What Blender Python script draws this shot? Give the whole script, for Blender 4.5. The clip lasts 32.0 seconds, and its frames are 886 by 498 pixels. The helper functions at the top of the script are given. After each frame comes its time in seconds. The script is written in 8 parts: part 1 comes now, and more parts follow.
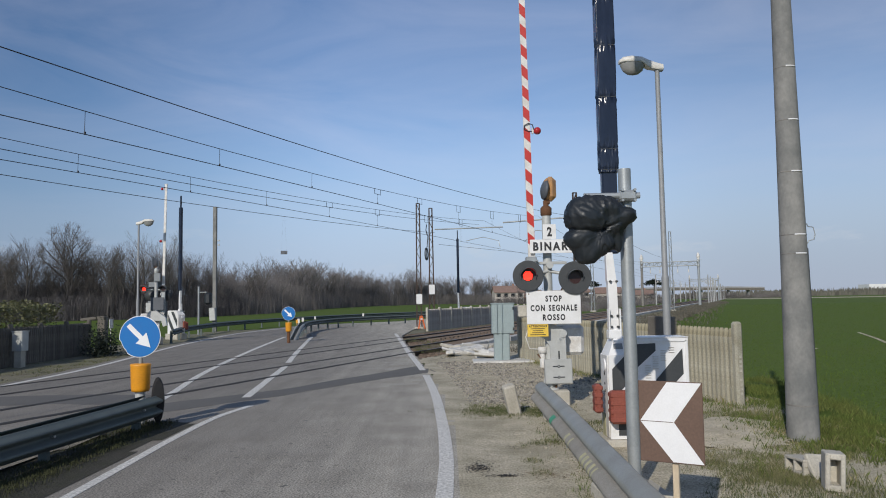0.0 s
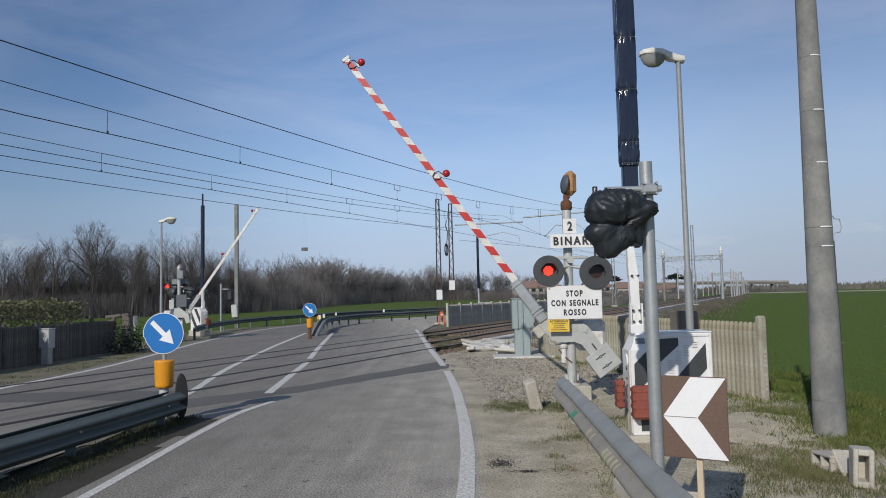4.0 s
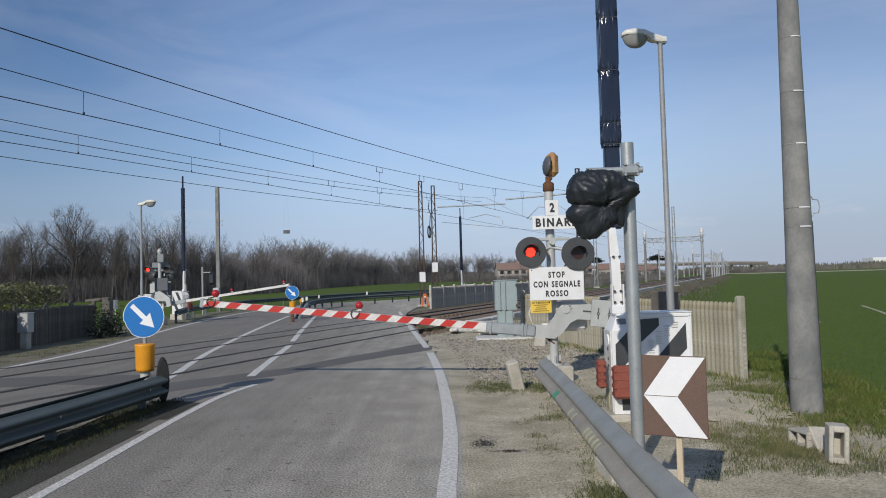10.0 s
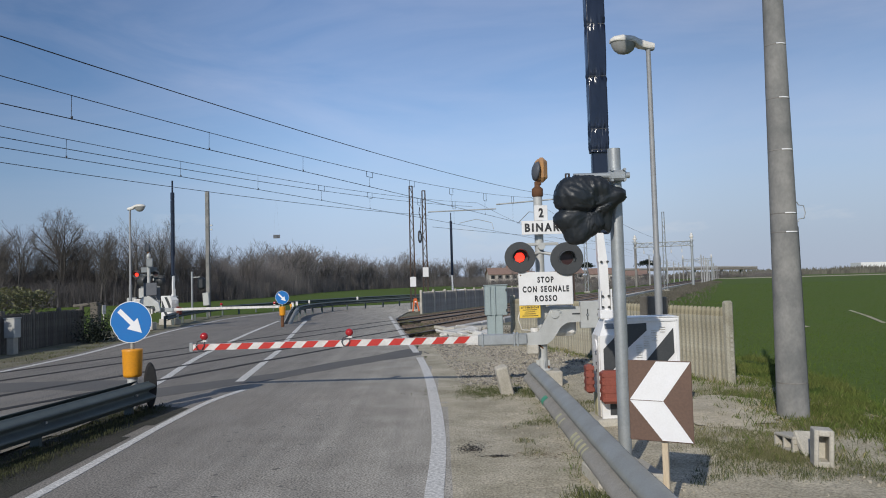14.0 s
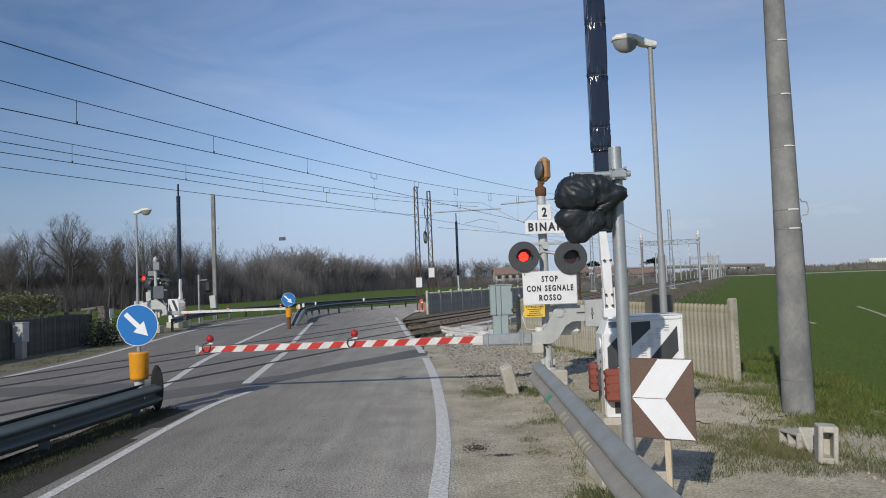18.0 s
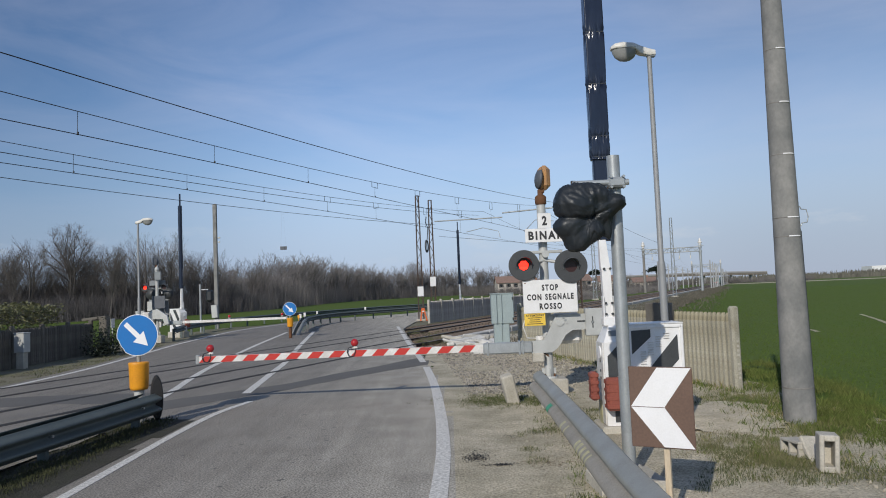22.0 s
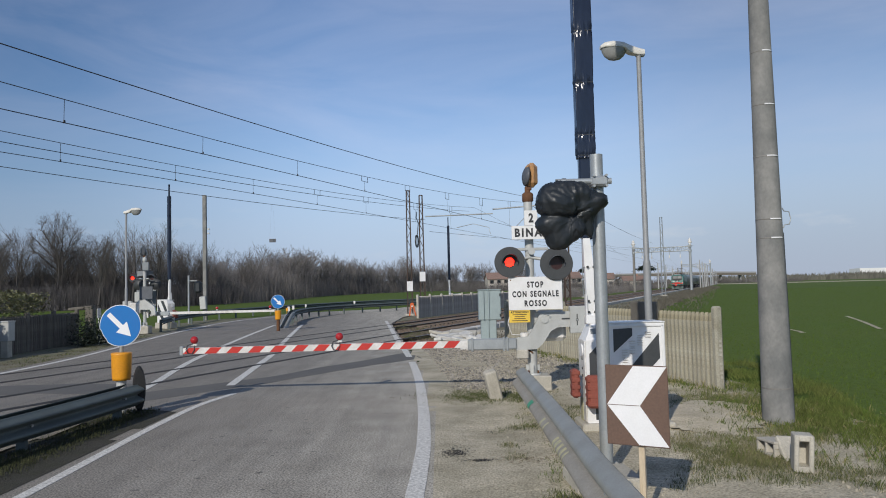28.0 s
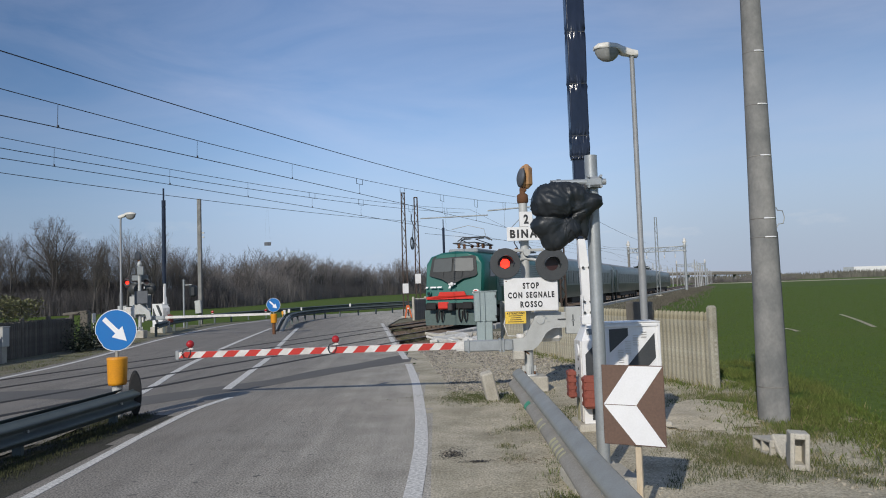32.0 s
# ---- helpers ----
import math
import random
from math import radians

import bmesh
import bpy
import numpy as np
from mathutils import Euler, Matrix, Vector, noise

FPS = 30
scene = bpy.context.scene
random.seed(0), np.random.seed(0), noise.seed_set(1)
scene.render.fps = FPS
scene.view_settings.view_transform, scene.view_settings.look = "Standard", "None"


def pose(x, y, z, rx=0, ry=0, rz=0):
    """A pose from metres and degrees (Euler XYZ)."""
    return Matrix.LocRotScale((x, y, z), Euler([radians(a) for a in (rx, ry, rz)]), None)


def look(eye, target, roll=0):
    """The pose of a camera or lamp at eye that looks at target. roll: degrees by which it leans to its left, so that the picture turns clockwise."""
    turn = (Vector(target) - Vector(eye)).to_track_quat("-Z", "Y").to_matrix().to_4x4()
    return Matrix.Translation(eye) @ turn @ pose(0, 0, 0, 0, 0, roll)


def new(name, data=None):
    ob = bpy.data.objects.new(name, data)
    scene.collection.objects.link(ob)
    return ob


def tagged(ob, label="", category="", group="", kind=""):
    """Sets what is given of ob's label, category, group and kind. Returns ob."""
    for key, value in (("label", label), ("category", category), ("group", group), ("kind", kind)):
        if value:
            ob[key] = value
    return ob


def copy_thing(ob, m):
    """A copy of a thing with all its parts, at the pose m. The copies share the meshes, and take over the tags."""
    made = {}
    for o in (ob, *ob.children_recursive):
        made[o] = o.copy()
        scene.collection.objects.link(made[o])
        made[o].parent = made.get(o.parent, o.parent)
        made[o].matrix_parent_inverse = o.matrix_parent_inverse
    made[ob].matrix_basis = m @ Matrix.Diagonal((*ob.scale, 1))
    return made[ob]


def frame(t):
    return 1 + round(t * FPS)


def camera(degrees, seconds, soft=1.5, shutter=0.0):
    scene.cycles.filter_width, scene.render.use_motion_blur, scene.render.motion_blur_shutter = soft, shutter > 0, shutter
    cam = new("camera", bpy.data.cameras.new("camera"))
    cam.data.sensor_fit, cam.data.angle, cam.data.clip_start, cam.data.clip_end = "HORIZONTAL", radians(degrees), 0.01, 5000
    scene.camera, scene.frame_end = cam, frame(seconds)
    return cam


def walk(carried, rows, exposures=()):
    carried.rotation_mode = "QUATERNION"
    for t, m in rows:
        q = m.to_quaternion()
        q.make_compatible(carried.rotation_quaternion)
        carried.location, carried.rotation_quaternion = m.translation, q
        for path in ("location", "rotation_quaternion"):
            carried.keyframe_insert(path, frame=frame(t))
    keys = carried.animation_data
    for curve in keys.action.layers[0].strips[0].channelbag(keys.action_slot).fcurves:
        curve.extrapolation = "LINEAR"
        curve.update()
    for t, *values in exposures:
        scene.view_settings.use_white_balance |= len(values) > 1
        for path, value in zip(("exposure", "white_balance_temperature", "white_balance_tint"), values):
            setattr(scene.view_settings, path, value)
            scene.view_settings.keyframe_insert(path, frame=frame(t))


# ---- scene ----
cam = camera(63.3, 32.0, soft=1.0)
PATH = [
    (0.0, -0.095, -0.001, 1.809, 0.21, 4.12, -0.98),
    (0.5, -0.086, 0.011, 1.807, 0.36, 3.85, -1.16),
    (1.0, -0.095, 0.001, 1.804, 1.53, 3.94, -1.27),
    (1.5, -0.091, -0.002, 1.802, 1.67, 3.71, -1.19),
    (2.0, -0.094, 0.016, 1.804, 1.45, 3.88, -1.18),
    (2.5, -0.098, 0.019, 1.805, 1.44, 3.93, -1.19),
    (3.0, -0.103, 0.022, 1.808, 1.10, 3.63, -1.31),
    (3.5, -0.094, 0.019, 1.807, 1.50, 3.81, -1.27),
    (5.5, -0.106, 0.029, 1.806, 2.03, 3.51, -1.31),
    (6.0, -0.115, 0.017, 1.802, 1.79, 3.12, -1.14),
    (6.5, -0.113, 0.040, 1.805, 1.47, 3.05, -1.00),
    (7.0, -0.118, 0.023, 1.805, 2.48, 3.22, -1.23),
    (7.5, -0.115, 0.006, 1.801, 2.41, 3.67, -1.20),
    (8.0, -0.110, 0.030, 1.803, 2.22, 3.57, -1.34),
    (8.5, -0.104, 0.020, 1.800, 1.92, 3.37, -1.47),
    (9.0, -0.096, 0.022, 1.800, 1.47, 3.00, -1.62),
    (9.5, -0.092, 0.032, 1.800, 1.09, 2.91, -1.53),
    (10.0, -0.084, 0.037, 1.801, 0.49, 2.36, -1.58),
    (10.5, -0.069, 0.022, 1.797, 0.24, 2.48, -1.59),
    (11.0, -0.052, 0.031, 1.802, 0.36, 2.59, -1.59),
    (11.5, -0.045, 0.021, 1.799, 0.66, 2.88, -1.60),
    (12.0, -0.049, 0.012, 1.800, 0.19, 2.77, -1.57),
    (12.5, -0.052, 0.017, 1.805, 0.21, 2.91, -1.54),
    (13.0, -0.055, 0.017, 1.798, -0.05, 2.77, -1.40),
    (13.5, -0.058, -0.009, 1.803, -0.22, 2.82, -1.57),
    (14.0, -0.052, 0.025, 1.803, -0.23, 2.72, -1.58),
    (14.5, -0.050, 0.015, 1.800, -0.26, 2.84, -1.51),
    (16.5, -0.035, 0.008, 1.802, 0.16, 2.90, -1.78),
    (17.0, -0.031, -0.007, 1.797, 0.09, 3.08, -1.70),
    (17.5, -0.016, -0.005, 1.797, -0.17, 3.11, -2.14),
    (18.0, -0.013, -0.002, 1.799, 0.26, 2.77, -2.17),
    (18.5, -0.008, 0.003, 1.798, 0.36, 2.83, -2.16),
    (19.0, 0.000, -0.000, 1.800, 0.00, 3.14, -2.30),
    (19.5, 0.002, -0.009, 1.801, 0.00, 3.12, -2.42),
    (20.0, 0.004, -0.018, 1.800, 0.19, 3.05, -2.39),
    (20.5, 0.012, 0.004, 1.800, 0.49, 2.89, -2.56),
    (21.0, 0.013, 0.005, 1.801, 0.43, 3.19, -2.53),
    (21.5, 0.010, -0.007, 1.798, 0.63, 3.20, -2.45),
    (22.0, 0.018, 0.001, 1.798, 0.38, 3.48, -2.35),
    (22.5, 0.024, -0.015, 1.801, 0.58, 4.06, -2.58),
    (23.0, 0.024, -0.040, 1.800, 0.18, 3.97, -2.67),
    (23.5, 0.032, -0.022, 1.795, 0.59, 3.81, -2.49),
    (24.0, 0.034, -0.016, 1.798, 0.49, 3.78, -2.38),
    (24.5, 0.030, -0.014, 1.794, 0.50, 3.76, -2.15),
    (25.0, 0.024, -0.012, 1.795, 0.17, 3.77, -2.01),
    (25.5, 0.039, 0.011, 1.795, 0.06, 3.25, -2.17),
    (27.5, 0.103, -0.006, 1.800, -0.34, 3.33, -1.58),
    (28.0, 0.106, -0.012, 1.799, -0.30, 3.08, -1.40),
    (28.5, 0.096, -0.027, 1.800, -0.54, 3.19, -1.60),
    (29.0, 0.100, -0.006, 1.798, -0.62, 3.00, -1.68),
    (29.5, 0.098, -0.014, 1.802, -0.39, 3.28, -1.79),
    (30.0, 0.099, -0.032, 1.800, -0.33, 3.49, -1.64),
    (30.5, 0.101, -0.044, 1.799, -0.15, 3.32, -1.76),
    (31.0, 0.098, -0.044, 1.797, -0.54, 3.11, -1.86),
    (31.5, 0.102, -0.022, 1.796, -0.80, 3.17, -1.94),
    (32.0, 0.102, -0.025, 1.798, -0.68, 3.22, -1.89),
]


def camera_pose(x, y, z, yaw, pitch, roll):
    a, b = radians(yaw), radians(pitch)
    ahead = Vector((-math.sin(a) * math.cos(b), math.cos(a) * math.cos(b), math.sin(b)))
    eye = Vector((x, y, z))
    return look(eye, eye + ahead, roll)


walk(cam, [(r[0], camera_pose(*r[1:])) for r in PATH], [(0.0, -0.09), (7.0, -0.10), (9.5, -0.06), (32.0, -0.055)])

# ---- light ----
SUN_FROM = Vector((-0.71, -1.67, 1.0)).normalized()
world = bpy.data.worlds.new("sky")
scene.world = world
world.use_nodes = True
wn, wl = world.node_tree.nodes, world.node_tree.links
wn.clear()
w_out = wn.new("ShaderNodeOutputWorld")
w_bg = wn.new("ShaderNodeBackground")
w_sky = wn.new("ShaderNodeTexSky")
w_sky.sky_type = "NISHITA"
w_sky.sun_disc = False
w_sky.sun_elevation = math.asin(SUN_FROM.z)
w_sky.sun_rotation = math.atan2(SUN_FROM.x, SUN_FROM.y)
w_sky.air_density, w_sky.dust_density, w_sky.ozone_density = 1.0, 0.0, 4.0
w_bg.inputs["Strength"].default_value = 0.107
# thin high cloud, streaked
w_tc = wn.new("ShaderNodeTexCoord")
w_map = wn.new("ShaderNodeMapping")
w_map.inputs["Scale"].default_value = (1.6, 2.6, 7.0)
w_map.inputs["Rotation"].default_value = (0.0, 0.25, 0.5)
w_map.inputs["Location"].default_value = (-0.6, 1.35, 0.9)
w_noi = wn.new("ShaderNodeTexNoise")
w_noi.inputs["Scale"].default_value = 1.5
w_noi.inputs["Detail"].default_value = 7.0
w_noi.inputs["Roughness"].default_value = 0.55
w_noi.inputs["Distortion"].default_value = 0.6
w_ramp = wn.new("ShaderNodeValToRGB")
w_ramp.color_ramp.elements[0].position, w_ramp.color_ramp.elements[1].position = 0.36, 0.82
w_ramp.color_ramp.elements[1].color = (0.27, 0.27, 0.27, 1)
w_mix = wn.new("ShaderNodeMix")
w_mix.data_type = "RGBA"
w_mix.inputs["B"].default_value = (6.2, 6.9, 8.2, 1)
wl.new(w_tc.outputs["Generated"], w_map.inputs["Vector"])
wl.new(w_map.outputs["Vector"], w_noi.inputs["Vector"])
wl.new(w_noi.outputs["Fac"], w_ramp.inputs["Fac"])
wl.new(w_ramp.outputs["Color"], w_mix.inputs["Factor"])
wl.new(w_sky.outputs["Color"], w_mix.inputs["A"])
# pale haze low over the plain
w_sep = wn.new("ShaderNodeSeparateXYZ")
w_haze = wn.new("ShaderNodeMapRange")
w_haze.inputs["From Min"].default_value, w_haze.inputs["From Max"].default_value = -0.02, 0.28
w_haze.inputs["To Min"].default_value, w_haze.inputs["To Max"].default_value = 0.92, 0.0
w_haze.interpolation_type = "SMOOTHERSTEP"
w_low = wn.new("ShaderNodeMix")
w_low.data_type = "RGBA"
w_low.inputs["B"].default_value = (3.15, 4.33, 5.95, 1)
wl.new(w_tc.outputs["Generated"], w_sep.inputs["Vector"])
wl.new(w_sep.outputs["Z"], w_haze.inputs["Value"])
wl.new(w_haze.outputs["Result"], w_low.inputs["Factor"])
wl.new(w_mix.outputs["Result"], w_low.inputs["A"])
w_tint = wn.new("ShaderNodeMix")
w_tint.data_type, w_tint.blend_type = "RGBA", "MULTIPLY"
w_tint.inputs["Factor"].default_value = 1.0
w_tint.inputs["B"].default_value = (1.10, 1.0, 0.995, 1)
wl.new(w_low.outputs["Result"], w_tint.inputs["A"])
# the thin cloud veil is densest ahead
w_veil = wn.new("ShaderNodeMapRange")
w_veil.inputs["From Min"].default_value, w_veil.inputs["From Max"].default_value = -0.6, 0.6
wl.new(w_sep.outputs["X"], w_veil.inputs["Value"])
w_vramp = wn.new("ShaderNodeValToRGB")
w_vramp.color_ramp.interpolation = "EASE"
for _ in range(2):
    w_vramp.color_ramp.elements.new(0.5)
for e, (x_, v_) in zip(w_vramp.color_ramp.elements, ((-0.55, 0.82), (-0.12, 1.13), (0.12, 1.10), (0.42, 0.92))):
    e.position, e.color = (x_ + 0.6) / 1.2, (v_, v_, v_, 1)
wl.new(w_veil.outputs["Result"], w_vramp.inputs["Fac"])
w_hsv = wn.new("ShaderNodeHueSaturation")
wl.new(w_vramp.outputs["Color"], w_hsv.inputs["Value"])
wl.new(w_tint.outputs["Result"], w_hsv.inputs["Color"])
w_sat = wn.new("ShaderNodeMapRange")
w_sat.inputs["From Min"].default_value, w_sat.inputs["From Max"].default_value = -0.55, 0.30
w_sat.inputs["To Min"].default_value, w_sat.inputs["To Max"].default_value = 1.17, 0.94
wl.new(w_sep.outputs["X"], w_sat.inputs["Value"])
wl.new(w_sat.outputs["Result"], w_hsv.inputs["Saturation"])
# small far cumulus just above the horizon
w_cmap = wn.new("ShaderNodeMapping")
w_cmap.inputs["Scale"].default_value = (9.0, 9.0, 34.0)
w_cnoi = wn.new("ShaderNodeTexNoise")
w_cnoi.inputs["Scale"].default_value, w_cnoi.inputs["Detail"].default_value, w_cnoi.inputs["Roughness"].default_value = 1.0, 6.0, 0.6
w_cramp = wn.new("ShaderNodeValToRGB")
w_cramp.color_ramp.elements[0].position, w_cramp.color_ramp.elements[1].position = 0.56, 0.76
w_cband = wn.new("ShaderNodeValToRGB")
w_cband.color_ramp.elements.new(0.5)
for e, (at_, v_) in zip(w_cband.color_ramp.elements, ((0.0, 0.0), (0.45, 0.5), (1.0, 0.0))):
    e.position, e.color = at_, (v_, v_, v_, 1)
w_crng = wn.new("ShaderNodeMapRange")
w_crng.inputs["From Min"].default_value, w_crng.inputs["From Max"].default_value = 0.03, 0.12
w_cmul = wn.new("ShaderNodeMath")
w_cmul.operation = "MULTIPLY"
w_cum = wn.new("ShaderNodeMix")
w_cum.data_type = "RGBA"
w_cum.inputs["B"].default_value = (6.0, 6.35, 6.9, 1)
wl.new(w_tc.outputs["Generated"], w_cmap.inputs["Vector"])
wl.new(w_cmap.outputs["Vector"], w_cnoi.inputs["Vector"])
wl.new(w_cnoi.outputs["Fac"], w_cramp.inputs["Fac"])
wl.new(w_sep.outputs["Z"], w_crng.inputs["Value"])
wl.new(w_crng.outputs["Result"], w_cband.inputs["Fac"])
wl.new(w_cramp.outputs["Color"], w_cmul.inputs[0])
wl.new(w_cband.outputs["Color"], w_cmul.inputs[1])
wl.new(w_cmul.outputs[0], w_cum.inputs["Factor"])
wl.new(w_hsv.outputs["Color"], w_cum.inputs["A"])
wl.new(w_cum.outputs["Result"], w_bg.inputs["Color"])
wl.new(w_bg.outputs["Background"], w_out.inputs["Surface"])

sun = new("sun", bpy.data.lights.new("sun", "SUN"))
sun.data.energy, sun.data.angle, sun.data.color = 3.3, radians(0.55), (1.0, 0.94, 0.85)
sun.matrix_basis = look((0, 0, 0), -SUN_FROM)
scene.view_settings.exposure = 0.0

# ---- materials ----
MATS = {}


def mat(name, color, rough=0.6, metal=0.0, spot=None, amount=0.35, scale=8.0, fine=90.0, bump=0.15, fine_amount=0.12,
        depth=0.01, vary=0.0, island=0.0, emit=0.0, coat=0.0, stretch=(1, 1, 1), rough_vary=0.1):
    """A surface with grain and stains at two scales. spot: the colour of the stains."""
    if name in MATS:
        return MATS[name]
    m = bpy.data.materials.new(name)
    m.use_nodes = True
    n, l = m.node_tree.nodes, m.node_tree.links
    b = n["Principled BSDF"]
    b.inputs["Metallic"].default_value = metal
    b.inputs["Coat Weight"].default_value = coat
    tc = n.new("ShaderNodeTexCoord")
    mp = n.new("ShaderNodeMapping")
    mp.inputs["Scale"].default_value = stretch
    l.new(tc.outputs["Object"], mp.inputs["Vector"])
    big = n.new("ShaderNodeTexNoise")
    big.inputs["Scale"].default_value, big.inputs["Detail"].default_value = scale, 6.0
    big.inputs["Roughness"].default_value = 0.62
    sm = n.new("ShaderNodeTexNoise")
    sm.inputs["Scale"].default_value, sm.inputs["Detail"].default_value = fine, 4.0
    l.new(mp.outputs["Vector"], big.inputs["Vector"])
    l.new(mp.outputs["Vector"], sm.inputs["Vector"])
    ramp = n.new("ShaderNodeValToRGB")
    ramp.color_ramp.elements[0].position, ramp.color_ramp.elements[1].position = 0.36, 0.68
    l.new(big.outputs["Fac"], ramp.inputs["Fac"])
    scl = n.new("ShaderNodeMath")
    scl.operation = "MULTIPLY"
    scl.inputs[1].default_value = amount
    l.new(ramp.outputs["Color"], scl.inputs[0])
    mix = n.new("ShaderNodeMix")
    mix.data_type = "RGBA"
    mix.inputs["A"].default_value = (*color, 1)
    mix.inputs["B"].default_value = (*(spot or [c * 0.6 for c in color]), 1)
    l.new(scl.outputs[0], mix.inputs["Factor"])
    hsv = n.new("ShaderNodeHueSaturation")
    l.new(mix.outputs["Result"], hsv.inputs["Color"])
    val = n.new("ShaderNodeMath")
    val.operation = "MULTIPLY_ADD"
    val.inputs[1].default_value, val.inputs[2].default_value = fine_amount * 4, 1 - fine_amount * 2
    l.new(sm.outputs["Fac"], val.inputs[0])
    last = val
    for amt, kind in ((vary, "ShaderNodeObjectInfo"), (island, "ShaderNodeNewGeometry")):
        if amt:
            info = n.new(kind)
            k = n.new("ShaderNodeMath")
            k.operation = "MULTIPLY_ADD"
            k.inputs[1].default_value, k.inputs[2].default_value = 2 * amt, 1 - amt
            l.new(info.outputs["Random" if kind == "ShaderNodeObjectInfo" else "Random Per Island"], k.inputs[0])
            p = n.new("ShaderNodeMath")
            p.operation = "MULTIPLY"
            l.new(last.outputs[0], p.inputs[0])
            l.new(k.outputs[0], p.inputs[1])
            last = p
    l.new(last.outputs[0], hsv.inputs["Value"])
    l.new(hsv.outputs["Color"], b.inputs["Base Color"])
    rr = n.new("ShaderNodeMath")
    rr.operation = "MULTIPLY_ADD"
    rr.inputs[1].default_value, rr.inputs[2].default_value = rough_vary * 2, max(0.02, rough - rough_vary)
    l.new(big.outputs["Fac"], rr.inputs[0])
    l.new(rr.outputs[0], b.inputs["Roughness"])
    if bump:
        bp = n.new("ShaderNodeBump")
        bp.inputs["Strength"].default_value, bp.inputs["Distance"].default_value = bump, depth
        l.new(sm.outputs["Fac"], bp.inputs["Height"])
        l.new(bp.outputs["Normal"], b.inputs["Normal"])
    if emit:
        b.inputs["Emission Color"].default_value = (*color, 1)
        b.inputs["Emission Strength"].default_value = emit
    MATS[name] = m
    return m


M_ASPHALT = mat("asphalt", (0.216, 0.196, 0.166), 0.85, spot=(0.155, 0.140, 0.118), amount=0.5, scale=0.8, fine=52, bump=0.42, fine_amount=0.9, depth=0.008)
M_CLAY = mat("pale_clay", (0.60, 0.53, 0.40), 0.95, spot=(0.40, 0.345, 0.24), amount=0.8, scale=2.2, fine=30, bump=0.8, fine_amount=0.3, depth=0.03)
M_DIRT = mat("gravelly_dirt", (0.545, 0.485, 0.36), 0.95, spot=(0.27, 0.24, 0.16), amount=0.85, scale=1.3, fine=44, bump=0.7, fine_amount=0.5, depth=0.02)


def dusted(m, dust, steps):
    """Road dust that thickens towards the gravel shoulder: steps of (metres left of the edge, share), ragged by noise."""
    n, l = m.node_tree.nodes, m.node_tree.links
    b = next(k for k in n if k.type == "BSDF_PRINCIPLED")
    base = b.inputs["Base Color"].links[0].from_socket
    tc = n.new("ShaderNodeTexCoord")
    xyz = n.new("ShaderNodeSeparateXYZ")
    l.new(tc.outputs["Object"], xyz.inputs[0])
    sq = n.new("ShaderNodeMath")
    sq.operation = "MULTIPLY"
    l.new(xyz.outputs["Y"], sq.inputs[0])
    l.new(xyz.outputs["Y"], sq.inputs[1])
    bend = n.new("ShaderNodeMath")
    bend.operation = "MULTIPLY_ADD"
    bend.inputs[1].default_value = 0.0017
    l.new(sq.outputs[0], bend.inputs[0])
    l.new(xyz.outputs["X"], bend.inputs[2])
    ns = n.new("ShaderNodeTexNoise")
    ns.inputs["Scale"].default_value, ns.inputs["Detail"].default_value, ns.inputs["Roughness"].default_value = 1.6, 8.0, 0.7
    l.new(tc.outputs["Object"], ns.inputs["Vector"])
    rag = n.new("ShaderNodeMath")
    rag.operation = "MULTIPLY_ADD"
    rag.inputs[1].default_value = 0.9
    l.new(ns.outputs["Fac"], rag.inputs[0])
    l.new(bend.outputs[0], rag.inputs[2])
    rng = n.new("ShaderNodeMapRange")
    rng.inputs["From Min"].default_value, rng.inputs["From Max"].default_value = -8.0, 2.0
    l.new(rag.outputs[0], rng.inputs["Value"])
    ramp = n.new("ShaderNodeValToRGB")
    el = ramp.color_ramp.elements
    while len(el) < len(steps):
        el.new(0.5)
    for e, (x, f) in zip(el, steps):
        e.position, e.color = (x + 0.45 + 8.0) / 10.0, (f, f, f, 1)
    l.new(rng.outputs[0], ramp.inputs["Fac"])
    mix = n.new("ShaderNodeMix")
    mix.data_type = "RGBA"
    big = n.new("ShaderNodeTexNoise")
    big.inputs["Scale"].default_value, big.inputs["Detail"].default_value, big.inputs["Roughness"].default_value = 1.3, 6.0, 0.62
    l.new(tc.outputs["Object"], big.inputs["Vector"])
    tone = n.new("ShaderNodeValToRGB")
    tone.color_ramp.elements[0].position, tone.color_ramp.elements[1].position = 0.36, 0.68
    for e, c in zip(tone.color_ramp.elements, dust):
        e.color = (*c, 1)
    l.new(big.outputs["Fac"], tone.inputs["Fac"])
    grain = n.new("ShaderNodeHueSaturation")
    l.new(tone.outputs["Color"], grain.inputs["Color"])
    l.new(next(k for k in n if k.type == "HUE_SAT").inputs["Value"].links[0].from_socket, grain.inputs["Value"])
    l.new(grain.outputs["Color"], mix.inputs["B"])
    l.new(ramp.outputs["Color"], mix.inputs["Factor"])
    l.new(base, mix.inputs["A"])
    l.new(mix.outputs["Result"], b.inputs["Base Color"])


dusted(M_ASPHALT, ((0.46, 0.425, 0.355), (0.31, 0.285, 0.23)), [(-5.0, 0.0), (-2.8, 0.24), (-0.9, 0.64), (-0.05, 0.80), (0.24, 1.0)])


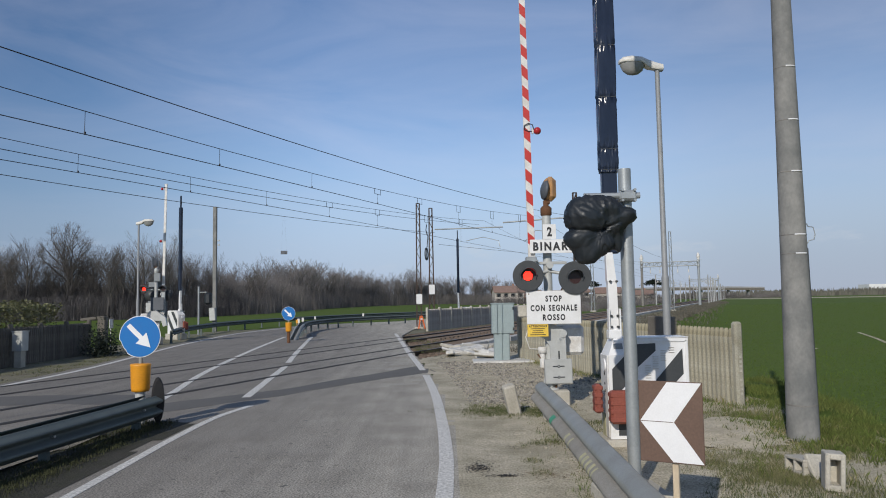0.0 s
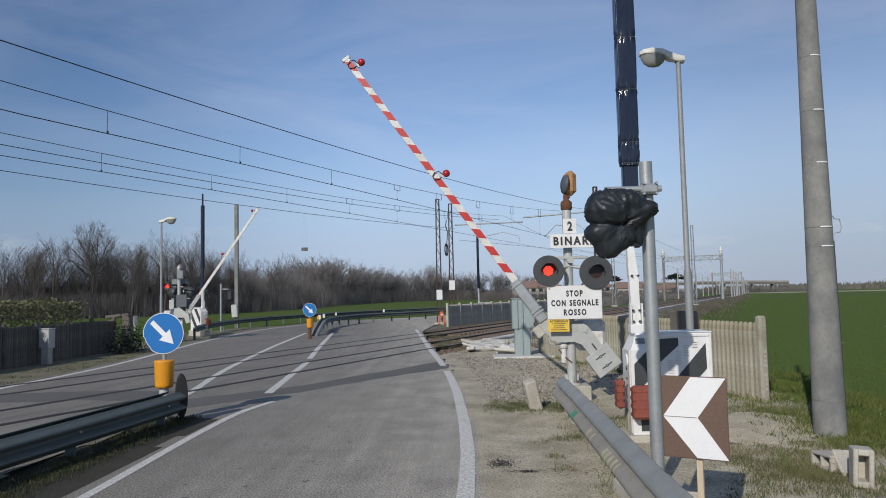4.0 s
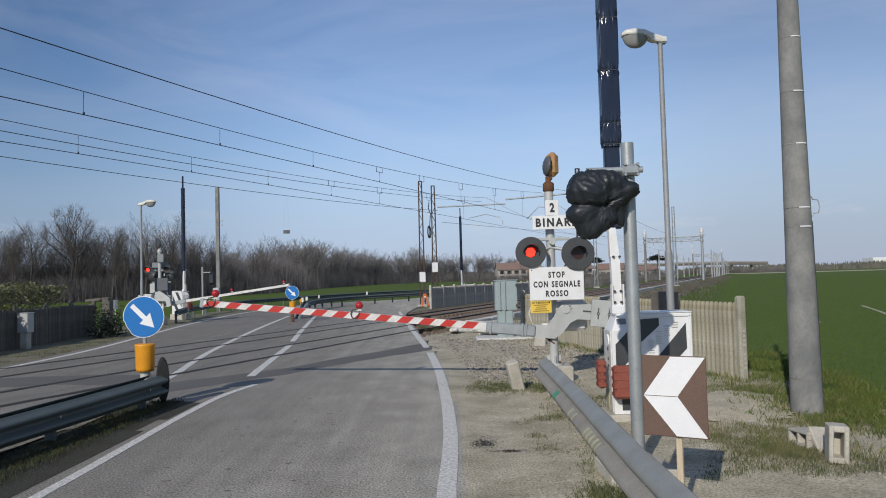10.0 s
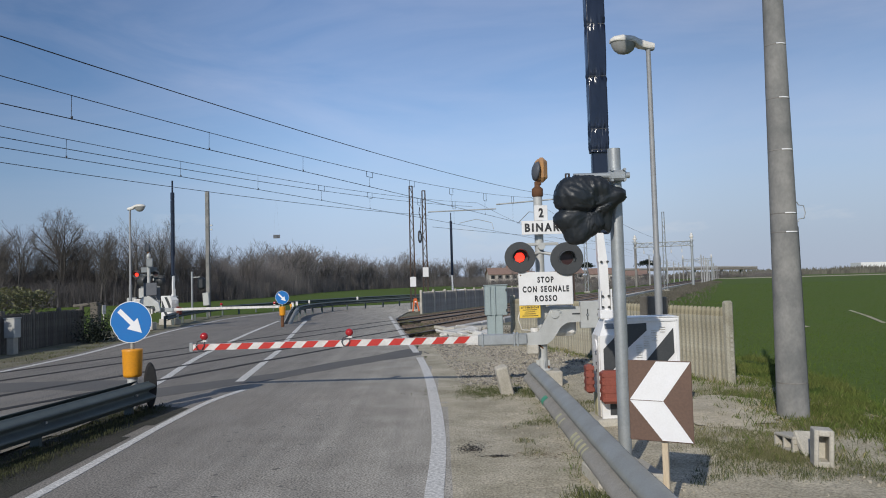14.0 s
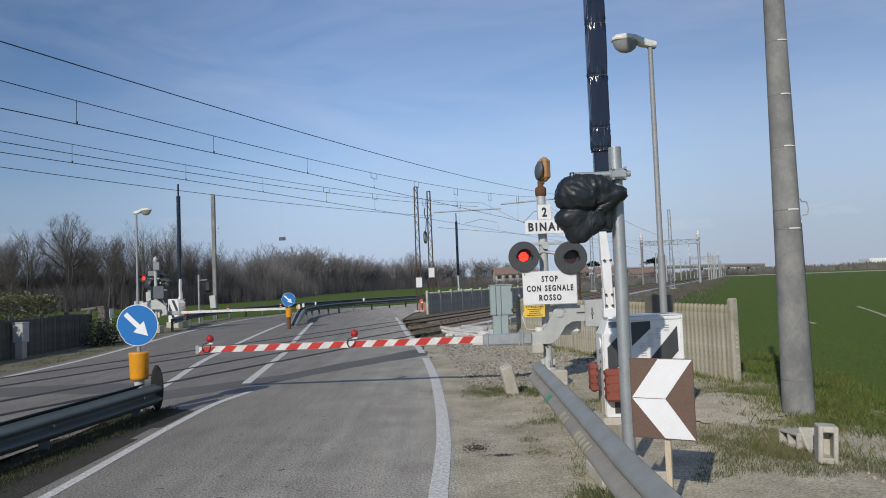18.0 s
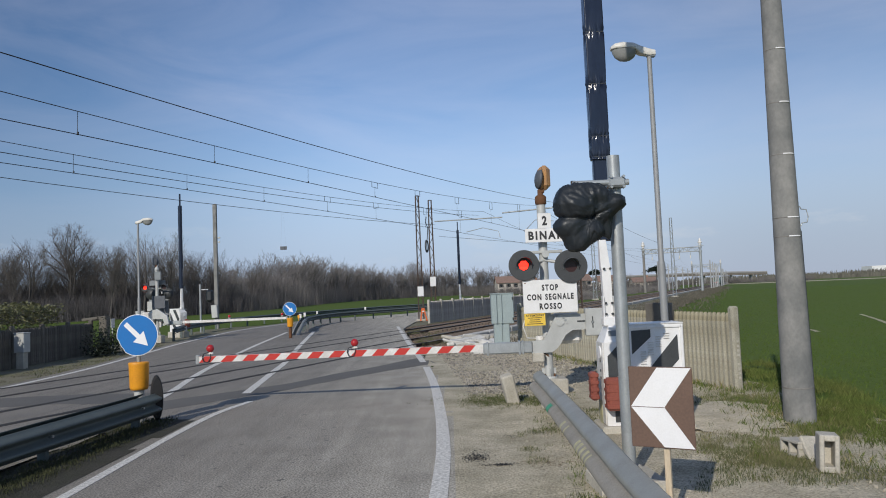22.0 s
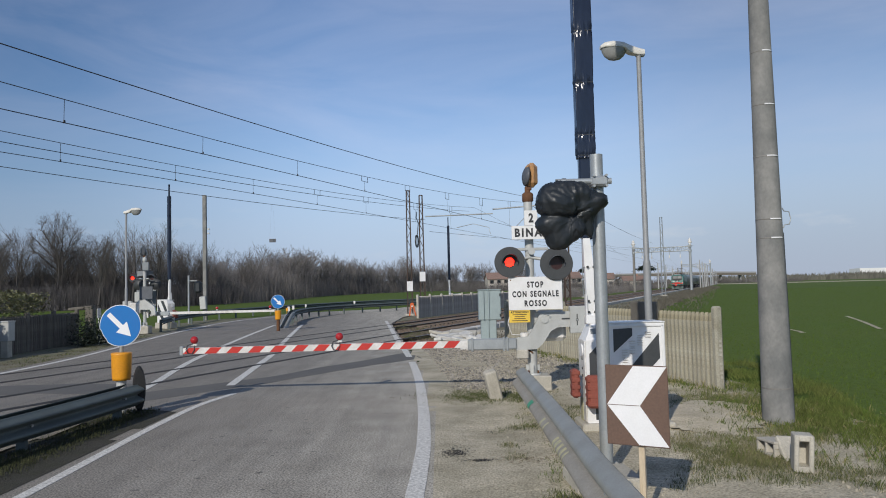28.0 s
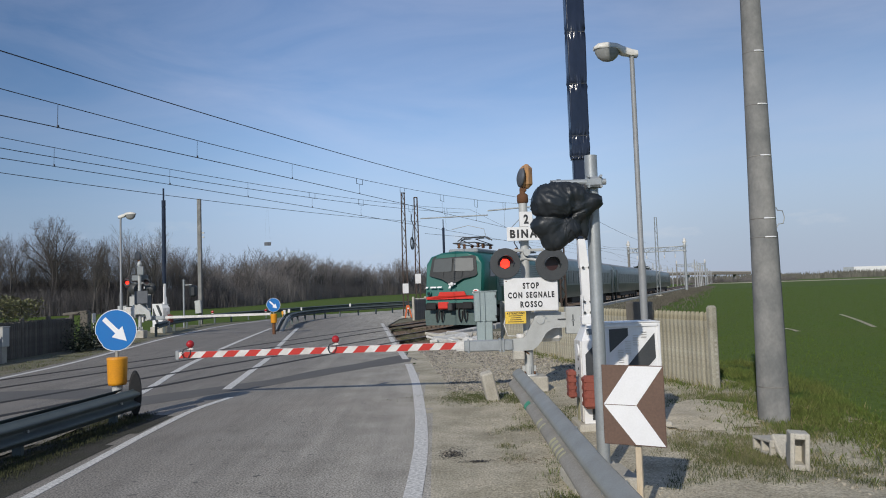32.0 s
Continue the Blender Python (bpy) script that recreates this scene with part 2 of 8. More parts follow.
def streaked(m, low, high):
    """Long faint wear streaks along the driving direction."""
    n, l = m.node_tree.nodes, m.node_tree.links
    b = next(k for k in n if k.type == "BSDF_PRINCIPLED")
    base = b.inputs["Base Color"].links[0].from_socket
    tc = n.new("ShaderNodeTexCoord")
    mp = n.new("ShaderNodeMapping")
    mp.inputs["Scale"].default_value = (2.2, 0.16, 1.0)
    mp.inputs["Rotation"].default_value = (0, 0, -0.05)
    ns = n.new("ShaderNodeTexNoise")
    ns.inputs["Scale"].default_value, ns.inputs["Detail"].default_value, ns.inputs["Roughness"].default_value = 1.4, 7.0, 0.66
    l.new(tc.outputs["Object"], mp.inputs["Vector"])
    l.new(mp.outputs["Vector"], ns.inputs["Vector"])
    rng = n.new("ShaderNodeMapRange")
    rng.inputs["From Min"].default_value, rng.inputs["From Max"].default_value = 0.3, 0.7
    rng.inputs["To Min"].default_value, rng.inputs["To Max"].default_value = low, high
    l.new(ns.outputs["Fac"], rng.inputs["Value"])
    hs = n.new("ShaderNodeHueSaturation")
    l.new(base, hs.inputs["Color"])
    l.new(rng.outputs[0], hs.inputs["Value"])
    l.new(hs.outputs["Color"], b.inputs["Base Color"])


streaked(M_ASPHALT, 0.84, 1.22)
M_PATCH = mat("dark_asphalt", (0.118, 0.112, 0.100), 0.85, spot=(0.165, 0.156, 0.138), amount=0.5, scale=1.3, fine=60, bump=0.5, fine_amount=0.22)
M_LANEPAINT = mat("worn_road_paint", (0.80, 0.78, 0.72), 0.75, spot=(0.26, 0.245, 0.215), amount=0.72, scale=30, fine=80, bump=0.4, fine_amount=0.25)
M_FIELD = mat("field_soil_and_green", (0.082, 0.128, 0.021), 0.95, spot=(0.100, 0.132, 0.030), amount=0.7, scale=0.13, fine=7, bump=0.5, fine_amount=0.2, depth=0.06)
M_VERGE = mat("weedy_verge", (0.205, 0.185, 0.13), 0.95, spot=(0.12, 0.13, 0.055), amount=0.8, scale=0.7, fine=20, bump=0.8, fine_amount=0.3, depth=0.05)
M_BALLAST = mat("ballast_bed", (0.235, 0.175, 0.125), 0.95, spot=(0.14, 0.10, 0.07), amount=0.7, scale=1.2, fine=26, bump=1.0, fine_amount=0.4, depth=0.05)
M_STONE = mat("ballast_stone", (0.36, 0.325, 0.255), 0.9, amount=0.3, scale=6, fine=60, bump=0.2, island=0.4)
M_GRAVEL = mat("grey_gravel", (0.275, 0.255, 0.22), 0.9, spot=(0.165, 0.15, 0.125), amount=0.6, scale=5, fine=60, bump=0.2, island=0.5)
M_RUSTSTONE = mat("rusty_ballast_stone", (0.20, 0.15, 0.11), 0.92, amount=0.3, scale=6, fine=60, bump=0.2, island=0.4)
M_GRASS = mat("grass_blade", (0.088, 0.125, 0.028), 0.8, spot=(0.155, 0.15, 0.052), amount=0.55, scale=1.1, fine=9, bump=0, island=0.4)
M_DRY = mat("dry_grass", (0.30, 0.25, 0.12), 0.85, spot=(0.13, 0.14, 0.05), amount=0.6, scale=1.5, fine=9, bump=0, island=0.35)
M_TURF = mat("worn_olive_turf", (0.135, 0.138, 0.062), 0.9, spot=(0.235, 0.205, 0.115), amount=0.6, scale=2.2, fine=20, bump=0, island=0.4)
M_WHEAT = mat("young_wheat", (0.080, 0.124, 0.019), 0.85, spot=(0.094, 0.126, 0.027), amount=0.5, scale=0.5, fine=5, bump=0, island=0.22)
for m in (M_FIELD, M_WHEAT, M_GRASS):
    m.node_tree.nodes["Principled BSDF"].inputs["Specular IOR Level"].default_value = 0.15
M_BARK = mat("winter_bark", (0.105, 0.096, 0.09), 0.95, spot=(0.07, 0.065, 0.061), amount=0.7, scale=2, fine=30, bump=0.3, vary=0.3)
M_TWIG = mat("grey_brown_twigs", (0.15, 0.136, 0.126), 0.95, spot=(0.095, 0.087, 0.08), amount=0.7, scale=2, fine=30, bump=0, vary=0.3)
M_PALEBARK = mat("pale_bark", (0.22, 0.20, 0.182), 0.95, spot=(0.12, 0.105, 0.095), amount=0.6, scale=2, fine=30, bump=0.2, vary=0.2)
# twig colour of the far trees, paled to stand for distance haze
M_FARBARK = mat("haze_tinted_bark", (0.22, 0.205, 0.198), 0.95, spot=(0.15, 0.14, 0.134), amount=0.7, scale=2, fine=30, bump=0.3, vary=0.3)
M_FARWOOD = mat("far_scrub", (0.135, 0.130, 0.105), 0.95, spot=(0.09, 0.09, 0.075), amount=0.7, scale=0.05, fine=2, bump=0, island=0.3)
# near thickets darker, far ones paler and greyer: haze put into the colours
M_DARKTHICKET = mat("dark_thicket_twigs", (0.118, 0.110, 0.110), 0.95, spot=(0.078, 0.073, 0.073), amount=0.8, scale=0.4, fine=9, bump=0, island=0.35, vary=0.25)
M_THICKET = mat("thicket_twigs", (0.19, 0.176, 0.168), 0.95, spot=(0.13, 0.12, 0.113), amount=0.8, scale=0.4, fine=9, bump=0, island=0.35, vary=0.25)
M_WEED = mat("grey_dead_weeds", (0.135, 0.120, 0.095), 0.9, spot=(0.085, 0.085, 0.058), amount=0.7, scale=0.6, fine=9, bump=0, island=0.35)
M_MOSS = mat("moss_and_low_grass", (0.075, 0.092, 0.028), 0.9, spot=(0.13, 0.125, 0.05), amount=0.6, scale=2.5, fine=20, bump=0.3, island=0.35)
M_MEDGRASS = mat("dark_median_weeds", (0.042, 0.050, 0.018), 0.95, spot=(0.060, 0.060, 0.030), amount=0.6, scale=2.0, fine=20, bump=0, island=0.35)
M_MEDIAN = mat("mossy_dark_soil", (0.052, 0.047, 0.036), 0.95, spot=(0.034, 0.036, 0.018), amount=0.85, scale=3.5, fine=40, bump=0.8, fine_amount=0.5, depth=0.03)
M_LEAF = mat("hedge_leaf", (0.09, 0.105, 0.045), 0.5, spot=(0.25, 0.23, 0.11), amount=0.7, scale=3, fine=20, bump=0, island=0.4)
M_GALV = mat("weathered_zinc", (0.40, 0.425, 0.43), 0.45, 0.4, spot=(0.27, 0.285, 0.285), amount=0.7, scale=4, fine=60, bump=0.06, fine_amount=0.08)
M_RAILZINC = mat("guardrail_zinc", (0.335, 0.345, 0.32), 0.5, 0.2, spot=(0.235, 0.235, 0.21), amount=0.6, scale=2.5, fine=70, bump=0.06, fine_amount=0.08)
M_RAILDUST = mat("dusty_guardrail_zinc", (0.33, 0.31, 0.27), 0.75, 0.05, spot=(0.24, 0.225, 0.19), amount=0.7, scale=3, fine=60, bump=0.08, fine_amount=0.15)
# zinc darkened in its colour to stand for the rails' shaded faces
M_RAILSHADE = mat("shade_darkened_guardrail_zinc", (0.110, 0.135, 0.130), 0.72, 0.05, spot=(0.080, 0.095, 0.092), amount=0.6, scale=2.5, fine=70, bump=0.06, fine_amount=0.08)
M_GREYPAINT = mat("light_grey_paint", (0.50, 0.51, 0.49), 0.45, 0.1, spot=(0.33, 0.33, 0.31), amount=0.5, scale=3.5, fine=60, bump=0.05, fine_amount=0.06)
M_CABINET = mat("grey_green_cabinet_paint", (0.31, 0.375, 0.375), 0.55, 0.05, spot=(0.23, 0.275, 0.275), amount=0.45, scale=2.5, fine=60, bump=0.05)
M_WHITE = mat("white_enamel", (0.80, 0.80, 0.79), 0.35, spot=(0.62, 0.60, 0.56), amount=0.45, scale=4, fine=60, bump=0.03, fine_amount=0.04)
M_WHITEDIRTY = mat("grubby_white_paint", (0.74, 0.73, 0.70), 0.45, spot=(0.42, 0.38, 0.32), amount=0.6, scale=5, fine=50, bump=0.05)
M_BLACK = mat("black_paint", (0.046, 0.05, 0.052), 0.5, spot=(0.065, 0.068, 0.07), amount=0.5, scale=5, fine=60, bump=0.05)
M_LETTER = mat("sign_lettering", (0.02, 0.02, 0.022), 0.5, spot=(0.05, 0.05, 0.05), amount=0.4, scale=8, bump=0)
M_RED = mat("signal_red_paint", (0.55, 0.035, 0.025), 0.42, spot=(0.36, 0.03, 0.025), amount=0.5, scale=5, fine=60, bump=0.04)
M_REDBALL = mat("red_plastic_ball", (0.45, 0.025, 0.03), 0.22, spot=(0.25, 0.02, 0.02), amount=0.4, scale=8, bump=0.02)
M_COUNTER = mat("brick_red_paint", (0.27, 0.072, 0.046), 0.6, spot=(0.18, 0.05, 0.035), amount=0.6, scale=6, fine=50, bump=0.1)
M_BLUE = mat("sign_blue", (0.010, 0.165, 0.47), 0.35, spot=(0.02, 0.13, 0.42), amount=0.35, scale=4, fine=60, bump=0.02, fine_amount=0.04)
M_ORANGE = mat("orange_yellow_plastic", (0.78, 0.33, 0.015), 0.45, spot=(0.55, 0.22, 0.03), amount=0.45, scale=5, fine=50, bump=0.05)
M_YELLOW = mat("yellow_sign_enamel", (0.82, 0.56, 0.08), 0.4, spot=(0.6, 0.38, 0.05), amount=0.4, scale=6, fine=60, bump=0.03)
M_BROWN = mat("faded_black_board", (0.145, 0.088, 0.062), 0.6, spot=(0.11, 0.068, 0.05), amount=0.5, scale=3, fine=60, bump=0.05)
M_REFLWHITE = mat("white_reflective_sheet", (0.82, 0.82, 0.82), 0.4, spot=(0.7, 0.69, 0.66), amount=0.35, scale=5, fine=80, bump=0.03, fine_amount=0.04)
M_WOOD = mat("raw_wooden_stake", (0.60, 0.50, 0.36), 0.8, spot=(0.44, 0.34, 0.22), amount=0.6, scale=6, fine=40, bump=0.3, stretch=(6, 6, 0.6))
M_CONC = mat("weathered_concrete", (0.50, 0.47, 0.40), 0.92, spot=(0.33, 0.305, 0.25), amount=0.7, scale=3.5, fine=55, bump=0.5, fine_amount=0.18)
M_POLE = mat("spun_concrete_pole", (0.160, 0.163, 0.157), 0.9, spot=(0.300, 0.293, 0.272), amount=0.9, scale=2.6, fine=30, bump=0.25, fine_amount=0.10, stretch=(1, 1, 0.7))
M_LICHEN = mat("lichened_concrete", (0.37, 0.350, 0.280), 0.95, spot=(0.215, 0.198, 0.138), amount=0.8, scale=2.3, fine=45, bump=0.6, fine_amount=0.24, vary=0.12)
M_LICHENTOP = mat("thick_yellow_lichen", (0.335, 0.305, 0.215), 0.95, spot=(0.165, 0.145, 0.09), amount=0.85, scale=5, fine=45, bump=0.6, fine_amount=0.24, vary=0.12)
M_LAMPZINC = mat("dull_lamp_column_paint", (0.295, 0.305, 0.31), 0.6, 0.15, spot=(0.23, 0.235, 0.235), amount=0.6, scale=4, fine=60, bump=0.06, fine_amount=0.08)
M_GREYFENCE = mat("grey_slab_concrete", (0.25, 0.24, 0.22), 0.95, spot=(0.15, 0.14, 0.125), amount=0.7, scale=2, fine=40, bump=0.4, vary=0.15)
M_SLABFENCE = mat("brown_grey_slab_concrete", (0.43, 0.40, 0.36), 0.95, spot=(0.27, 0.245, 0.21), amount=0.7, scale=2, fine=40, bump=0.4, vary=0.15)
M_DARKFENCE = mat("dark_stained_concrete", (0.17, 0.155, 0.13), 0.95, spot=(0.085, 0.076, 0.062), amount=0.8, scale=1.8, fine=40, bump=0.5, vary=0.2)
M_BAG = mat("black_plastic_film", (0.016, 0.021, 0.025), 0.46, spot=(0.02, 0.022, 0.027), amount=0.5, scale=5, fine=12, bump=0.22, depth=0.02)
M_WRAP = mat("dark_plastic_wrap", (0.012, 0.018, 0.036), 0.2, spot=(0.018, 0.025, 0.046), amount=0.6, scale=4, fine=18, bump=0.10, depth=0.02, stretch=(1, 1, 0.5))
M_RUST = mat("rusty_iron", (0.16, 0.075, 0.035), 0.9, 0.1, spot=(0.085, 0.04, 0.022), amount=0.7, scale=7, fine=60, bump=0.3)
M_RUSTMAST = mat("brown_mast_steel", (0.085, 0.058, 0.045), 0.8, 0.2, spot=(0.05, 0.036, 0.03), amount=0.7, scale=4, fine=50, bump=0.2)
M_RAILSTEEL = mat("rail_steel", (0.085, 0.06, 0.047), 0.75, 0.2, spot=(0.06, 0.042, 0.034), amount=0.6, scale=3, fine=60, bump=0.1)
M_RAILTOP = mat("polished_rail_head", (0.26, 0.245, 0.23), 0.38, 0.8, spot=(0.17, 0.155, 0.14), amount=0.4, scale=3, fine=60, bump=0.03)
M_SLEEPER = mat("concrete_sleeper", (0.17, 0.13, 0.098), 0.95, amount=0.6, scale=3, fine=40, bump=0.4, vary=0.2)
M_RUBBER = mat("black_rubber", (0.018, 0.018, 0.018), 0.8, amount=0.4, scale=6, fine=50, bump=0.2)
M_WIRE = mat("dark_wire", (0.055, 0.055, 0.06), 0.6, 0.4, amount=0.3, scale=3, bump=0)
M_GLASS = mat("dark_window_glass", (0.02, 0.024, 0.026), 0.08, amount=0.2, scale=2, bump=0, rough_vary=0.03)
M_BLIND = mat("grey_windscreen_glass", (0.075, 0.085, 0.085), 0.45, spot=(0.05, 0.055, 0.055), amount=0.5, scale=1.0, bump=0, rough_vary=0.04)
M_TRAINGREEN = mat("train_green_paint", (0.005, 0.118, 0.094), 0.45, spot=(0.007, 0.09, 0.073), amount=0.35, scale=1.5, fine=40, bump=0.02, fine_amount=0.05)
M_COACHGLASS = mat("coach_tinted_glass", (0.026, 0.042, 0.042), 0.35, amount=0.3, scale=2, bump=0)
M_COACH = mat("coach_dull_green", (0.105, 0.150, 0.145), 0.36, spot=(0.10, 0.125, 0.122), amount=0.5, scale=1.2, fine=30, bump=0.03)
M_TRAINRED = mat("train_red_paint", (0.68, 0.045, 0.03), 0.35, spot=(0.5, 0.04, 0.03), amount=0.35, scale=3, fine=40, bump=0.02)
M_LOUVRE = mat("pale_grey_green_louvres", (0.42, 0.48, 0.46), 0.5, spot=(0.34, 0.39, 0.37), amount=0.5, scale=1.5, bump=0.05)
M_TRAINDARK = mat("underframe_grime", (0.06, 0.058, 0.055), 0.8, amount=0.5, scale=4, fine=40, bump=0.2)
M_GREYROOF = mat("coach_roof_grey", (0.30, 0.32, 0.33), 0.6, amount=0.5, scale=1.5, fine=30, bump=0.05)
M_PLASTER = mat("house_plaster", (0.58, 0.53, 0.47), 0.9, amount=0.5, scale=0.8, fine=20, bump=0.1, vary=0.25)
M_BRICKWALL = mat("brick_house_wall", (0.33, 0.19, 0.13), 0.9, amount=0.5, scale=0.8, fine=20, bump=0.1, vary=0.2)
M_TILE = mat("clay_roof_tile", (0.26, 0.175, 0.14), 0.9, amount=0.6, scale=1.2, fine=12, bump=0.3, vary=0.2)
M_FARCONC = mat("bridge_concrete", (0.33, 0.33, 0.33), 0.9, amount=0.5, scale=0.2, fine=5, bump=0.1)
M_PINE = mat("evergreen_needles", (0.014, 0.024, 0.013), 0.8, amount=0.5, scale=1, fine=10, bump=0, island=0.4)
M_LENSRED = mat("lit_red_lens", (1.0, 0.03, 0.015), 0.3, amount=0.0, bump=0, emit=2.6)
M_BULBGLASS = mat("street_lamp_bowl", (0.30, 0.305, 0.295), 0.2, spot=(0.15, 0.15, 0.14), amount=0.5, scale=5, bump=0.03, coat=0.4)
M_GREENPAINT = mat("green_spray_paint", (0.06, 0.33, 0.19), 0.6, amount=0.5, scale=12, bump=0.05)
M_YELLOWPAINT = mat("faded_yellow_paint", (0.52, 0.48, 0.26), 0.65, spot=(0.3, 0.3, 0.25), amount=0.7, scale=14, bump=0.05)


# ---- mesh building ----
class Shape:
    """A mesh in the making: plain lists of vertices and faces."""

    def __init__(self):
        self.v, self.f, self.smooth = [], [], []

    def add(self, verts, faces, smooth=False, m=None):
        k = len(self.v)
        self.v += [tuple(m @ Vector(p)) if m else tuple(p) for p in verts]
        self.f += [tuple(i + k for i in q) for q in faces]
        self.smooth += [smooth] * len(faces)
        return self

    def box(self, c, s, m=None, bevel=0.0, smooth=False):
        """A box of size s round c, with chamfered edges when bevel is given."""
        hx, hy, hz = s[0] / 2, s[1] / 2, s[2] / 2
        b = min(bevel, 0.45 * min(s))
        t = Matrix.Translation(c)
        t = m @ t if m else t
        if b <= 0:
            vs = [(x * hx, y * hy, z * hz) for x in (-1, 1) for y in (-1, 1) for z in (-1, 1)]
            return self.add(vs, [(0, 1, 3, 2), (4, 6, 7, 5), (0, 4, 5, 1), (2, 3, 7, 6), (0, 2, 6, 4), (1, 5, 7, 3)], False, t)
        vs, idx = [], {}
        for x in (-1, 1):
            for y in (-1, 1):
                for z in (-1, 1):
                    for a in range(3):
                        p = [x * (hx - b), y * (hy - b), z * (hz - b)]
                        p[a] = (x * hx, y * hy, z * hz)[a]
                        idx[(x, y, z, a)] = len(vs)
                        vs.append(p)
        fs = []
        for a in range(3):
            o, q = (a + 1) % 3, (a + 2) % 3
            for sg in (-1, 1):
                ring = []
                for so, sq in ((-1, -1), (1, -1), (1, 1), (-1, 1)):
                    k = [0, 0, 0]
                    k[a], k[o], k[q] = sg, so, sq
                    ring.append(idx[(*k, a)])
                fs.append(ring if sg > 0 else ring[::-1])
            for so in (-1, 1):
                for sq in (-1, 1):
                    k0, k1 = [0, 0, 0], [0, 0, 0]
                    k0[a], k1[a] = -1, 1
                    for k in (k0, k1):
                        k[o], k[q] = so, sq
                    ring = [idx[(*k0, o)], idx[(*k1, o)], idx[(*k1, q)], idx[(*k0, q)]]
                    fs.append(ring if so * sq > 0 else ring[::-1])
        for x in (-1, 1):
            for y in (-1, 1):
                for z in (-1, 1):
                    ring = [idx[(x, y, z, 0)], idx[(x, y, z, 1)], idx[(x, y, z, 2)]]
                    fs.append(ring if x * y * z > 0 else ring[::-1])
        return self.add(vs, fs, smooth, t)

    def tube(self, p0, p1, r0, r1=None, n=12, caps=True, smooth=True):
        r1 = r0 if r1 is None else r1
        p0, p1 = Vector(p0), Vector(p1)
        d = (p1 - p0).normalized()
        a = d.orthogonal().normalized()
        b = d.cross(a)
        vs = []
        for p, r in ((p0, r0), (p1, r1)):
            vs += [p + (a * math.cos(2 * math.pi * i / n) + b * math.sin(2 * math.pi * i / n)) * r for i in range(n)]
        self.add(vs, [(i, (i + 1) % n, n + (i + 1) % n, n + i) for i in range(n)], smooth)
        if caps:
            self.add(vs, [tuple(range(n))[::-1], tuple(range(n, 2 * n))])
        return self

    def path(self, pts, r, n=6, caps=True):
        """A tube along a line of points. r: one radius, or one for each point."""
        pts = [Vector(p) for p in pts]
        rs = r if isinstance(r, (list, tuple)) else [r] * len(pts)
        vs, up = [], None
        for i, p in enumerate(pts):
            d = (pts[min(i + 1, len(pts) - 1)] - pts[max(i - 1, 0)]).normalized()
            a = d.orthogonal().normalized() if up is None else (up - d * up.dot(d)).normalized()
            up = a
            b = d.cross(a)
            vs += [p + (a * math.cos(2 * math.pi * k / n) + b * math.sin(2 * math.pi * k / n)) * rs[i] for k in range(n)]
        fs = [(i * n + k, i * n + (k + 1) % n, (i + 1) * n + (k + 1) % n, (i + 1) * n + k) for i in range(len(pts) - 1) for k in range(n)]
        self.add(vs, fs, True)
        if caps:
            self.add(vs, [tuple(range(n))[::-1], tuple(range(len(vs) - n, len(vs)))])
        return self

    def lathe(self, profile, n=24, m=None, smooth=True):
        """Turns a profile of (radius, height) round z."""
        vs = [(r * math.cos(2 * math.pi * k / n), r * math.sin(2 * math.pi * k / n), z) for r, z in profile for k in range(n)]
        fs = [(i * n + k, i * n + (k + 1) % n, (i + 1) * n + (k + 1) % n, (i + 1) * n + k) for i in range(len(profile) - 1) for k in range(n)]
        self.add(vs, fs, smooth, m)
        return self

    def prism(self, outline, depth, m=None, smooth=False):
        """An outline in x and z, thick along y from 0 to depth."""
        k = len(outline)
        vs = [(x, 0, z) for x, z in outline] + [(x, depth, z) for x, z in outline]
        fs = [tuple(range(k)), tuple(range(k, 2 * k))[::-1]] + [(i, k + i, k + (i + 1) % k, (i + 1) % k) for i in range(k)]
        return self.add(vs, fs, smooth, m)

    def sweep(self, profile, pts, closed=False, caps=True, smooth=False):
        """A profile of (side, up) along a level line of points; side is to the left of the way."""
        pts = [Vector(p) for p in pts]
        vs, k = [], len(profile)
        for i, p in enumerate(pts):
            d = pts[min(i + 1, len(pts) - 1)] - pts[max(i - 1, 0)]
            s = Vector((-d.y, d.x, 0)).normalized()
            vs += [p + s * a + Vector((0, 0, b)) for a, b in profile]
        last = k if closed else k - 1
        fs = [(i * k + j, (i + 1) * k + j, (i + 1) * k + (j + 1) % k, i * k + (j + 1) % k) for i in range(len(pts) - 1) for j in range(last)]
        self.add(vs, fs, smooth)
        if closed and caps:
            self.add(vs, [tuple(range(k))[::-1], tuple(range(len(vs) - k, len(vs)))])
        return self

    def ball(self, c, r, n=14, rings=8, squash=(1, 1, 1)):
        prof = [(math.sin(math.pi * i / rings) * r, -math.cos(math.pi * i / rings) * r) for i in range(rings + 1)]
        return self.lathe(prof, n, Matrix.Translation(c) @ Matrix.Diagonal((*squash, 1)))

    def mesh(self, name):
        me = bpy.data.meshes.new(name)
        me.from_pydata(self.v, [], self.f)
        me.polygons.foreach_set("use_smooth", self.smooth)
        me.update()
        return me


def part(name, shape, material, parent=None, label="", m=None):
    """One mesh object under a thing or a part, in the space of its parent."""
    me = shape if isinstance(shape, bpy.types.Mesh) else shape.mesh(name)
    if material and not me.materials:
        me.materials.append(material)
    ob = new(name, me)
    if parent:
        ob.parent = parent
    if m is not None:
        ob.matrix_basis = m
    if label:
        ob["label"] = label
    return ob


